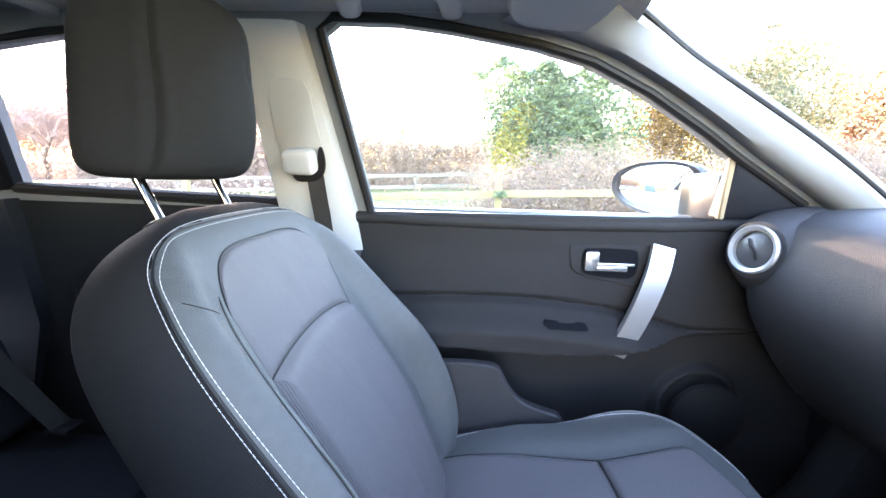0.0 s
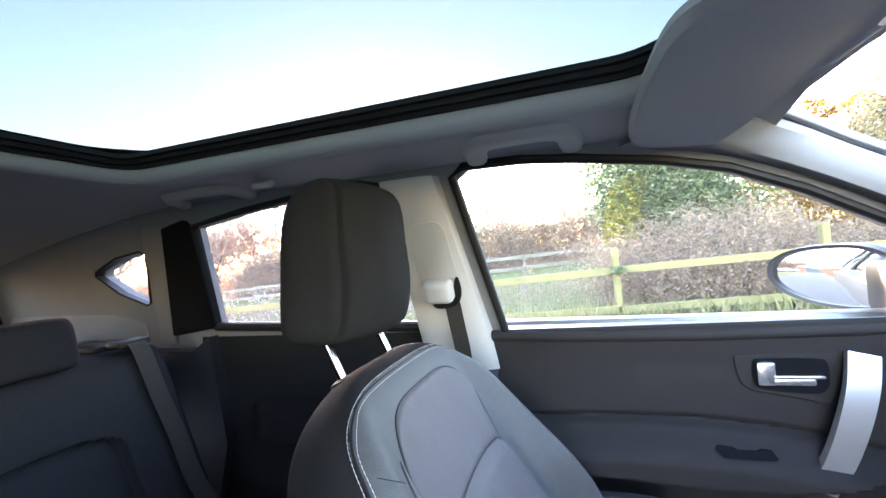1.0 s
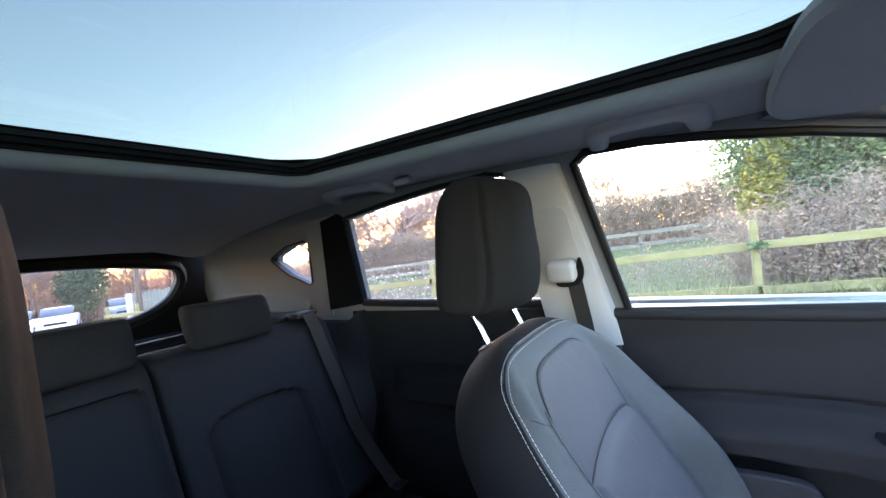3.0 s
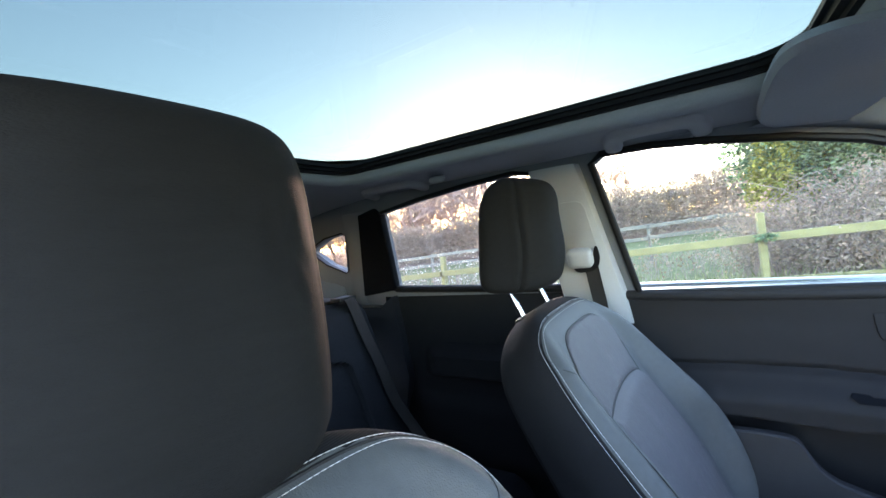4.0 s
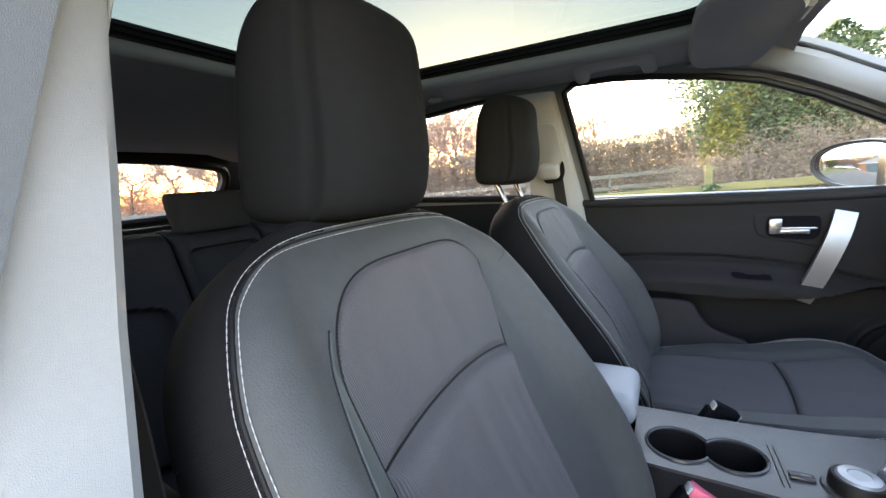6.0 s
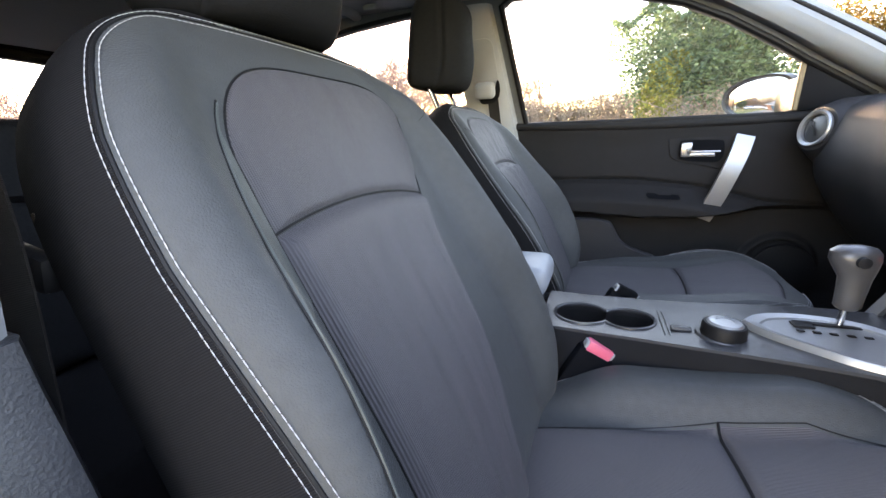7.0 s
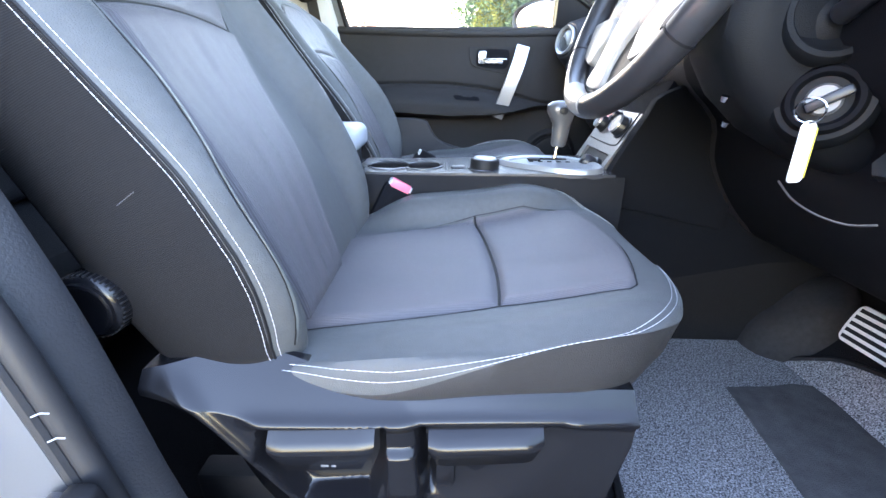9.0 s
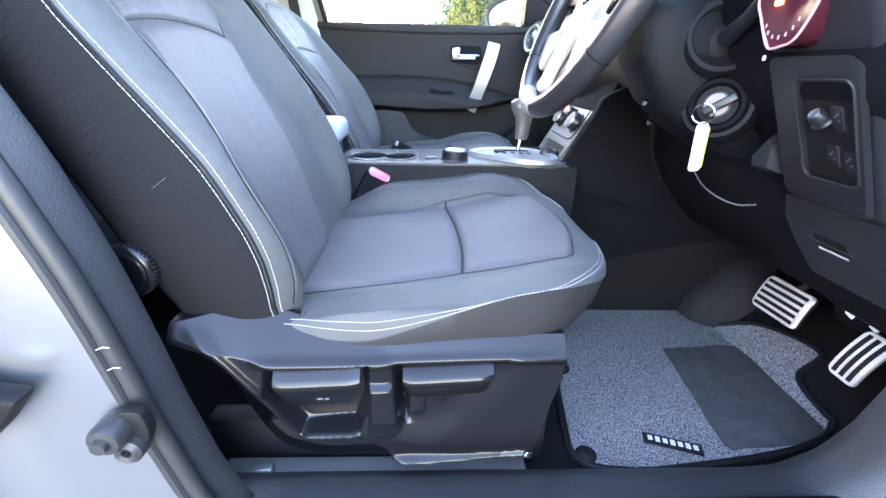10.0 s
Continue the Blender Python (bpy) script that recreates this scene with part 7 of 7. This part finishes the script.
L_HEDGE = leaf_mat("dry_hedge_leaves", (0.20, 0.165, 0.125), (0.42, 0.33, 0.26), 0.8, 0.2, 0.40)
L_HEDGEROW = leaf_mat("grey_green_leaves", (0.12, 0.15, 0.085), (0.40, 0.34, 0.20), 0.6, 0.3, 0.45)
L_SEED = leaf_mat("pale_seed_heads", (0.45, 0.38, 0.30), (0.70, 0.62, 0.52), 0.9, 0.1)
L_IVY = leaf_mat("dark_evergreen", (0.045, 0.075, 0.045), (0.12, 0.17, 0.09), 0.45)
rng = np.random.default_rng(7)


def raw(name, verts, faces, material):
    me = bpy.data.meshes.new(name)
    me.from_pydata([tuple(v) for v in verts], [], [tuple(f) for f in faces])
    me.materials.append(material)
    return me


def leaf_mesh(name, pts, size, material, aspect=0.5, droop=0.0):
    """Small folded leaves at points, turned at random."""
    n = len(pts)
    d = rng.normal(size=(n, 3))
    d[:, 2] = d[:, 2] * 0.6 - droop
    d /= np.linalg.norm(d, axis=1)[:, None]
    u = np.cross(d, rng.normal(size=(n, 3)))
    u /= np.linalg.norm(u, axis=1)[:, None]
    w = np.cross(d, u)
    s = size * rng.uniform(0.6, 1.3, (n, 1))
    v = np.stack([pts - d * s * 0.5, pts + u * s * aspect * 0.5 + w * s * 0.08, pts + d * s * 0.5, pts - u * s * aspect * 0.5 + w * s * 0.08], 1).reshape(-1, 3)
    i = np.arange(n)[:, None] * 4
    f = np.concatenate([i + [0, 1, 2], i + [0, 2, 3]])
    return raw(name, v.tolist(), f.tolist(), material)


def stem_mesh(name, lines, radius, material, sides=3):
    """Thin tapering stems along lines of points."""
    verts, faces = [], []
    for k, line in enumerate(lines):
        line = np.asarray(line, float)
        r0 = radius[k] if hasattr(radius, "__len__") else radius
        d = np.gradient(line, axis=0)
        d /= np.linalg.norm(d, axis=1)[:, None] + 1e-9
        a = np.cross(d, (0.31, 0.57, 0.76))
        a /= np.linalg.norm(a, axis=1)[:, None] + 1e-9
        b = np.cross(d, a)
        base, m = len(verts), len(line)
        for i in range(m):
            r = r0 * (1 - 0.75 * i / (m - 1))
            for j in range(sides):
                t = 2 * math.pi * j / sides
                verts.append(line[i] + r * (math.cos(t) * a[i] + math.sin(t) * b[i]))
        for i in range(m - 1):
            for j in range(sides):
                j2 = (j + 1) % sides
                faces.append((base + i * sides + j, base + i * sides + j2, base + (i + 1) * sides + j2, base + (i + 1) * sides + j))
    return raw(name, [v.tolist() for v in verts], faces, material)


def under(name, me, parent, label="", kind=""):
    ob = new(name, me)
    ob.parent = parent
    return tagged(ob, label, "", "", kind)


# ground and the lane behind the car
solid("ground", sheet(lambda u, v: (math.copysign(abs(u) ** 1.6, u), math.copysign(abs(v) ** 1.6, v), ground_z(math.copysign(abs(u) ** 1.6, u), math.copysign(abs(v) ** 1.6, v))), -55, 55, -55, 55, 110, 110), M_GRASS, "rough winter grass sloping gently", "ground")
solid("lane", sheet(lambda u, v: (u, v, ground_z(u, v) + 0.02), -40, 12, -9, 4.2, 26, 8), M_TARMAC, "worn grey tarmac lane where the car stands", "lane")


# post and rail fence beside the lane
def fence(name, x0, x1, step, y, rails, height, label, slope=0.0, wood=None):
    f = thing(name, (x0, y, ground_z(x0, y)), label, "fence")
    x = x0
    while x <= x1:
        g = ground_z(x, y)
        part("post", rbox((x, y + slope * (x - x0), g + height / 2 - 0.1), (0.085, 0.11, height + 0.2), 0.012, 1, pose(0, 0, 0, 0, random.uniform(-1.5, 2.5), random.uniform(-6, 6))), wood or M_WOOD, f)
        if x + step <= x1 + 0.01:
            for h in rails:
                a = Vector((x - 0.03, y + slope * (x - x0) - 0.075, ground_z(x, y) + h + random.uniform(-0.015, 0.015)))
                b = Vector((x + step + 0.03, y + slope * (x + step - x0) - 0.075, ground_z(x + step, y) + h + random.uniform(-0.015, 0.015)))
                m = (b - a).to_track_quat("X", "Z").to_matrix().to_4x4()
                part("rail", rbox((a + b) / 2, ((b - a).length, 0.038, 0.105), 0.006, 1, m), wood or M_WOOD, f)
        x += step
    return f


fence("post_and_rail_fence", 1.02 - 2.45 * 8, 1.02 + 2.45 * 4, 2.45, 6.2, (0.80, 0.26), 1.13, "mossy greenish wooden post and rail fence")
fence("field_fence", -16.0, 4.0, 2.5, 12.6, (1.0, 0.66), 1.05, "weathered grey post and rail fence in the field", 0.0, mat("weathered_fence_wood", (0.19, 0.18, 0.15), 0.9, var=0.3, scale=14, bump=0.4, bscale=90))


def bush(name, c, size, n, leaf, material, label, category="bush", lumps=9, stems=14):
    """A bush: a few stems and a crown of many leaves in uneven lumps."""
    t = thing(name, c, label, category)
    cs = rng.normal(size=(lumps, 3)) * 0.30
    cs[:, 2] = np.abs(cs[:, 2]) * 0.9
    k = rng.integers(0, lumps, n)
    d = rng.normal(size=(n, 3))
    d /= np.linalg.norm(d, axis=1)[:, None]
    rad = rng.uniform(0.55, 1.05, (n, 1)) * rng.uniform(0.30, 0.50, lumps)[k][:, None]
    p = (cs[k] + d * rad) * np.array(size) * 0.95
    p[:, 2] = np.abs(p[:, 2] + size[2] * 0.55)
    p[:, 2] = np.minimum(p[:, 2], size[2] * (1.12 + 0.05 * np.sin(p[:, 0] * 7)))
    lines = []
    for i in range(stems):
        e = p[rng.integers(0, n)] * 0.85
        m = e * 0.5 + rng.normal(size=3) * 0.12 * size[0]
        lines.append([rng.normal(size=3) * (0.08, 0.08, 0.0) * size[0], m, e])
    under("trunk", stem_mesh("trunk", lines, 0.04 * size[0] / 2, M_BARK, 5), t)
    under("crown", leaf_mesh("crown", p, leaf, material), t)
    return t


bush("holly_tree", (2.75, 9.4, ground_z(2.8, 9.4)), (2.35, 1.5, 2.75), 56000, 0.090, L_HOLLY, "dense dark green holly tree behind the fence", "tree", 12)
# the holly's sunlit side, added as a yellower clump of its own
bush("holly_sunlit_edge", (1.45, 8.8, ground_z(1.4, 8.8)), (0.85, 0.7, 2.1), 8000, 0.080, L_HOLLY_LIT, "sunlit edge of the holly, sunlight in its yellow-green leaf colour", "bush", 8)
bush("golden_bush", (4.9, 10.2, ground_z(4.9, 10.2)), (1.8, 1.1, 3.0), 20000, 0.085, L_GOLD, "golden autumn bush behind the fence", "bush", 8)
bush("hedgerow_tree", (7.0, 9.6, ground_z(7, 9.6)), (2.7, 1.6, 3.3), 32000, 0.085, L_HEDGEROW, "tall grey-green hedgerow tree", "tree", 10)
bush("hedgerow_tree", (10.2, 10.5, ground_z(10, 10)), (2.2, 1.5, 2.9), 9000, 0.12, L_BROWN, "tall reddish-brown hedgerow tree", "tree", 10)
bush("hedgerow_tree", (11.5, 6.8, ground_z(11, 6)), (2.0, 1.6, 2.6), 8000, 0.11, L_HOLLY, "dark green roadside tree", "tree", 10)


def thicket(name, x0, x1, y0, y1, height, n_stem, n_leaf, label, leafm, arch=0.7, twig=0.006, size=0.05):
    t = thing(name, ((x0 + x1) / 2, (y0 + y1) / 2, ground_z((x0 + x1) / 2, (y0 + y1) / 2)), label, "thicket", kind="stuff")
    o = np.array(t.location)
    lines, tips = [], []
    for i in range(n_stem):
        x, y = rng.uniform(x0, x1), rng.uniform(y0, y1)
        h = height * (rng.uniform(0.45, 1.1) * (0.75 + 0.25 * math.sin(x * 1.7) * math.cos(x * 0.6 + 1)) if arch > 0.3 else rng.uniform(0.62, 0.86) * (0.95 + 0.05 * math.sin(x * 0.9)))
        d = rng.normal(size=2) * arch * h * 0.6
        g = ground_z(x, y)
        line = [np.array((x + d[0] * s + 0.03 * rng.normal(), y + d[1] * s + 0.03 * rng.normal(), g + h * (1 - (1.55 * s - 0.85) ** 2 / 0.72 * (0.75 if arch > 0.3 else 0.1) - (0.25 * (1 - s) if arch <= 0.3 else 0)) + 0.0)) for s in np.linspace(0, 1, 7)]
        line[0][2] = g
        if arch <= 0.3:
            line = [np.array((x + d[0] * s, y + d[1] * s, g + h * s)) + rng.normal(size=3) * 0.02 for s in np.linspace(0, 1, 6)]
        lines.append(np.array(line) - o)
    under("stems", stem_mesh("stems", lines, twig * rng.uniform(0.5, 1.4, n_stem), M_TWIG), t, kind="stuff")
    if n_leaf:
        k = rng.integers(0, n_stem, n_leaf)
        j = rng.integers(1, len(lines[0]), n_leaf)
        p = np.array([lines[a][b] for a, b in zip(k, j)]) + rng.normal(size=(n_leaf, 3)) * 0.09
        under("leaves", leaf_mesh("leaves", p, size, leafm, 0.6), t, kind="stuff")
    return t


thicket("bramble_thicket", 0.9, 12.0, 6.9, 8.6, 1.62, 2800, 125000, "tangled brown brambles behind the fence", L_BRAMBLE, 0.95, 0.006, 0.046)
bush("ivy_clump", (1.05, 6.08, ground_z(1.0, 6.1) + 0.72), (0.16, 0.10, 0.12), 160, 0.05, L_HOLLY, "dark ivy clinging to the fence post", "ivy", 5, 4)
thicket("bramble_thicket", 1.5, 12.0, 6.45, 7.1, 1.10, 1100, 34000, "low tangled brambles along the fence", L_BRAMBLE, 0.8, 0.006, 0.05)
thicket("dry_weeds", -16.0, 1.0, 7.0, 12.0, 0.75, 1300, 5000, "dry brown weeds in the rough field", L_BROWN, 0.25, 0.006, 0.05)
thicket("seed_head_weeds", -14.0, -2.5, 7.4, 11.0, 1.35, 160, 2600, "pale seed heads of tall weeds in the field", L_SEED, 0.2, 0.008, 0.06)
thicket("field_hedge", -22.0, 9.0, 23.0, 25.5, 3.6, 5200, 150000, "long bare brown hedge across the field", L_HEDGE, 0.2, 0.016, 0.13)
thicket("field_hedge", -60.0, -16.0, 25.0, 30.0, 3.0, 3000, 40000, "long bare brown hedge across the field", L_HEDGE, 0.2, 0.02, 0.18)

# long grass along the fence
gx = rng.uniform(-10, 11, 9000)
gy = rng.uniform(5.2, 6.9, 9000)
lines = []
verts, faces = [], []
for x, y in zip(gx, gy):
    h = rng.uniform(0.12, 0.42)
    d = rng.normal(size=2) * 0.12
    g = ground_z(x, y)
    w = rng.normal(size=2) * 0.006
    b = len(verts)
    verts += [(x - w[0], y - w[1], g), (x + w[0], y + w[1], g), (x + d[0] * 0.5 + w[0], y + d[1] * 0.5 + w[1], g + h * 0.65), (x + d[0] * 0.5 - w[0], y + d[1] * 0.5 - w[1], g + h * 0.65), (x + d[0], y + d[1], g + h)]
    faces += [(b, b + 1, b + 2, b + 3), (b + 3, b + 2, b + 4)]
tagged(new("long_grass", raw("long_grass", verts, faces, L_GRASS)), "long green and straw grass along the fence", "grass", kind="stuff")


def bare_tree(name, seed, height, label):
    r = np.random.default_rng(seed)
    t = thing(name, (0, 0, 0), label, "tree", "bare trees")
    thick, thin, rad = [], [], []

    def grow(p, d, length, radius, level):
        n = 5
        line = [p]
        for i in range(n):
            d = d + r.normal(size=3) * 0.16 + np.array((0, 0, 0.05))
            d = d / np.linalg.norm(d)
            line.append(line[-1] + d * length / n)
        (thick if level == 0 else thin).append(line)
        if level > 0:
            rad.append(radius)
        if level >= 4:
            return
        for i in range((9, 6, 5, 4)[level]):
            s = r.uniform(0.35, 1.0)
            k = min(n, max(1, int(round(s * n))))
            nd = d * 0.7 + r.normal(size=3) * 0.75
            nd[2] = abs(nd[2]) * 0.6 + 0.25 if level < 2 else nd[2] * 0.8 + 0.15
            nd /= np.linalg.norm(nd)
            grow(line[k], nd, length * r.uniform(0.5, 0.75), radius * 0.52, level + 1)

    grow(np.zeros(3), np.array((0.0, 0.0, 1.0)), height * 0.48, height * 0.022, 0)
    under("trunk", stem_mesh("trunk", thick, height * 0.024, M_BARK, 7), t)
    under("crown", stem_mesh("crown", thin, rad, M_TWIG, 3), t)
    return t


far = [bare_tree("bare_tree", s, h, "tall bare winter tree with fine twigs") for s, h in ((3, 9.0), (11, 8.0), (29, 10.0))]
spots = [(-13, 27), (-17, 30), (-18, 33), (-20.5, 31), (-23, 30), (-25, 28.5), (-27, 26), (-29, 27), (-22, 34), (-30, 32), (-15.5, 35), (-12, 36), (-33, 27), (-26, 36), (-21, 28), (-26, 33), (-32, 30), (-38, 26), (-9, 31), (-5, 34), (-44, 20), (-46, 15), (-44, 10), (-47, 6), (-45, 2), (-48, -3), (-40, 22), (-34, 24), (-50, 12), (-52, 8), (-43, 7), (-42, 16), (-46, 19), (-43.5, -1), (-41, 4.5), (-49, 1), (-41.5, 9)]
for i, (x, y) in enumerate(spots):
    src = far[i % 3]
    m = pose(x, y, ground_z(x, y) - 0.1, 0, 0, 67 * i)
    if i < 3:
        src.matrix_basis = m
    else:
        copy_thing(src, m)
bush("evergreen_tree", (-41.0, 12.5, ground_z(-41, 12.5)), (2.4, 2.7, 4.0), 9000, 0.24, L_IVY, "dark evergreen tree behind the parked cars", "tree", 9)
bush("evergreen_tree", (-43.0, 3.0, ground_z(-43, 3)), (3.2, 3.0, 3.2), 6000, 0.26, L_IVY, "dark evergreen shrub behind the parked cars", "tree", 9)
thicket("woodland_edge", -54.0, -42.0, -16.0, 28.0, 5.2, 5200, 26000, "brown woodland edge behind the parked cars", L_BROWN, 0.25, 0.024, 0.22)


# parked cars
M_CARWHITE = mat("white_car_paint", (0.78, 0.79, 0.80), 0.25, var=0.03, bump=0)
M_CARGLASS = mat("dark_car_glass", (0.02, 0.025, 0.03), 0.08, var=0.02, bump=0)


def parked_car(c, turn, paint, label):
    car = thing("parked_car", c, label, "car", "parked cars")
    prof = [(-2.0, 0.35), (-2.05, 0.75), (-1.9, 0.95), (-1.45, 1.0), (-1.0, 1.02), (0.0, 1.02), (1.2, 0.98), (1.9, 0.85), (2.05, 0.6), (2.0, 0.35)]
    rings = []
    for y, f in ((-0.86, 0.93), (-0.80, 1.0), (0.80, 1.0), (0.86, 0.93)):
        rings.append([Vector(c) + Vector((x * f, y, z)) for x, z in prof])
    part("body", loft(rings), paint, car)
    cab = [(-1.95, 0.97), (-1.55, 1.40), (-1.2, 1.47), (0.0, 1.49), (0.35, 1.44), (1.15, 0.99)]
    part("cabin", loft([[Vector(c) + Vector((x * f, y, z)) for x, z in cab] for y, f in ((-0.74, 0.97), (-0.62, 1.0), (0.62, 1.0), (0.74, 0.97))]), M_CARGLASS, car, "dark glazed cabin")
    part("roof", loft([[Vector(c) + Vector((x, y * f, z)) for x, z in ((-1.5, 1.42), (-1.2, 1.485), (0.0, 1.505), (0.3, 1.455))] for y, f in ((-0.62, 1.0), (-0.4, 1.0), (0.4, 1.0), (0.62, 1.0))], closed=False, cap=False), paint, car)
    for x in (-1.25, 1.3):
        for y in (-0.80, 0.80):
            w = part("wheel", lathe([(0.0, -0.1), (0.31, -0.1), (0.32, 0.0), (0.31, 0.1), (0.0, 0.1)], 20, Matrix.Translation(Vector(c) + Vector((x, y, 0.32))) @ pose(0, 0, 0, 90, 0, 0)), M_BLACK, car)
            part("rim", lathe([(0.0, 0.02), (0.19, 0.02), (0.2, 0.0)], 16, Matrix.Translation(Vector(c) + Vector((x, y + math.copysign(0.10, y), 0.32))) @ pose(0, 0, 0, -90 if y > 0 else 90, 0, 0)), M_SILVER, w)
    for y in (-0.6, 0.6):
        part("headlight", rbox(Vector(c) + Vector((1.88, y, 0.76)), (0.12, 0.30, 0.14), 0.03, 2), M_CHROME, car)
    part("grille", rbox(Vector(c) + Vector((2.03, 0, 0.55)), (0.05, 1.0, 0.16), 0.02, 1), M_BLACK, car)
    part("bumper", rbox(Vector(c) + Vector((1.98, 0, 0.42)), (0.16, 1.62, 0.18), 0.04, 2), paint, car)
    car.rotation_euler = (0, radians(-2.5), turn)
    return car


for x, y, a, paint, lab in ((-31.5, 6.5, -20, M_CARWHITE, "white parked car on the far gravel"), (-32.5, 8.6, -20, M_CARWHITE, "white parked estate car on the far gravel"), (-33.5, 12.2, -15, M_PAINT, "pale silver parked car under the trees"), (-30.5, 4.2, -22, M_CARWHITE, "white parked car at the end of the row")):
    parked_car((x, y, ground_z(x, y)), radians(a), paint, lab)

# board fence, gate post and the brick garage
bf = thing("board_fence", (-24.0, 11.5, ground_z(-24, 11.5)), "grey-green weathered board fence", "fence")
M_BOARD = mat("grey_green_boards", (0.19, 0.21, 0.19), 0.9, var=0.3, scale=5, bump=0.4, bscale=40)
for k in range(26):
    x, y = -25.5 + 0.02 * k, 9.7 + 0.16 * k
    part("board", rbox((x, y, ground_z(x, y) + 0.80), (0.03, 0.15, 1.5 + 0.1 * (k % 3)), 0.004, 1), M_BOARD, bf)
gp = thing("gate_post", (-24.5, 9.2, ground_z(-24, 9)), "thick pale wooden gate post", "gate post")
part("post", rbox((-24.5, 9.2, ground_z(-24, 9) + 0.75), (0.24, 0.24, 1.7), 0.03, 2), mat("pale_post_wood", (0.42, 0.38, 0.32), 0.85, var=0.3, scale=6), gp)
gp2 = thing("tree_stump_post", (-24.8, 9.75, ground_z(-24, 9.7)), "dark trunk beside the gate post", "tree trunk")
part("trunk", tube([(-24.8, 9.75, ground_z(-24, 9.7) - 0.2), (-24.8, 9.8, 1.2), (-24.9, 9.9, 3.0)], [0.16, 0.12, 0.09], 8), M_BARK, gp2)
gar = thing("brick_garage", (-27.0, 1.5, ground_z(-27, 1.5)), "red brick garage with a grey hipped roof and a blue door", "garage")
gz = ground_z(-27, 1.5)
part("wall", rbox((-29.0, 1.2, gz + 1.15), (5.0, 5.4, 2.5), 0.0), M_BRICK, gar)
part("roof", loft([[(-31.8, -1.8, gz + 2.4), (-26.2, -1.8, gz + 2.4), (-26.2, 4.2, gz + 2.4), (-31.8, 4.2, gz + 2.4)], [(-29.6, 0.6, gz + 4.0), (-28.4, 0.6, gz + 4.0), (-28.4, 1.8, gz + 4.0), (-29.6, 1.8, gz + 4.0)]]), M_SLATE, gar, "grey hipped roof", smooth=False)
part("door", rbox((-26.48, 2.0, gz + 1.05), (0.06, 1.9, 2.1), 0.01, 1), mat("blue_door", (0.06, 0.12, 0.16), 0.5), gar, "blue-grey garage door")
part("fascia", rbox((-26.30, 1.2, gz + 2.38), (0.10, 5.8, 0.16), 0.01, 1), M_CARWHITE, gar, "white fascia board")
hs = thing("brick_house", (-20, -14, ground_z(-20, -14)), "red brick house across the lane", "house")
hz = ground_z(-20, -14)
part("wall", rbox((-20, -16, hz + 2.4), (10, 7, 5.2), 0.0), M_BRICK, hs)
part("roof", loft([[(-25.4, -20, hz + 5), (-14.6, -20, hz + 5), (-14.6, -12.1, hz + 5), (-25.4, -12.1, hz + 5)], [(-23, -16.2, hz + 8), (-17, -16.2, hz + 8), (-17, -15.8, hz + 8), (-23, -15.8, hz + 8)]]), M_SLATE, hs, smooth=False)
for x in (-23.5, -20, -16.5):
    for z in (1.4, 3.9):
        w = part("window", rbox((x, -12.49, hz + z), (1.3, 0.06, 1.2), 0.01, 1), M_CARGLASS, hs)
        part("frame", rbox((x, -12.47, hz + z - 0.63), (1.5, 0.10, 0.08), 0.01, 1), M_CARWHITE, w)
# a thin mast seen over the roof
ms = thing("radio_aerial", (-0.95, 0.02, 1.49), "thin black aerial on the car roof", "aerial")
part("rod", tube([(-0.985, 0.003, roof_z(-0.985, 0.0) + 0.045), (-1.00, 0.005, 1.535), (-1.30, 0.029, 1.929)], 0.0024, 6), M_BLACK, ms)
part("foot", rbox((-0.985, 0.003, roof_z(-0.985, 0.0) + 0.057), (0.07, 0.04, 0.030), 0.010, 3), M_BLACK, ms)
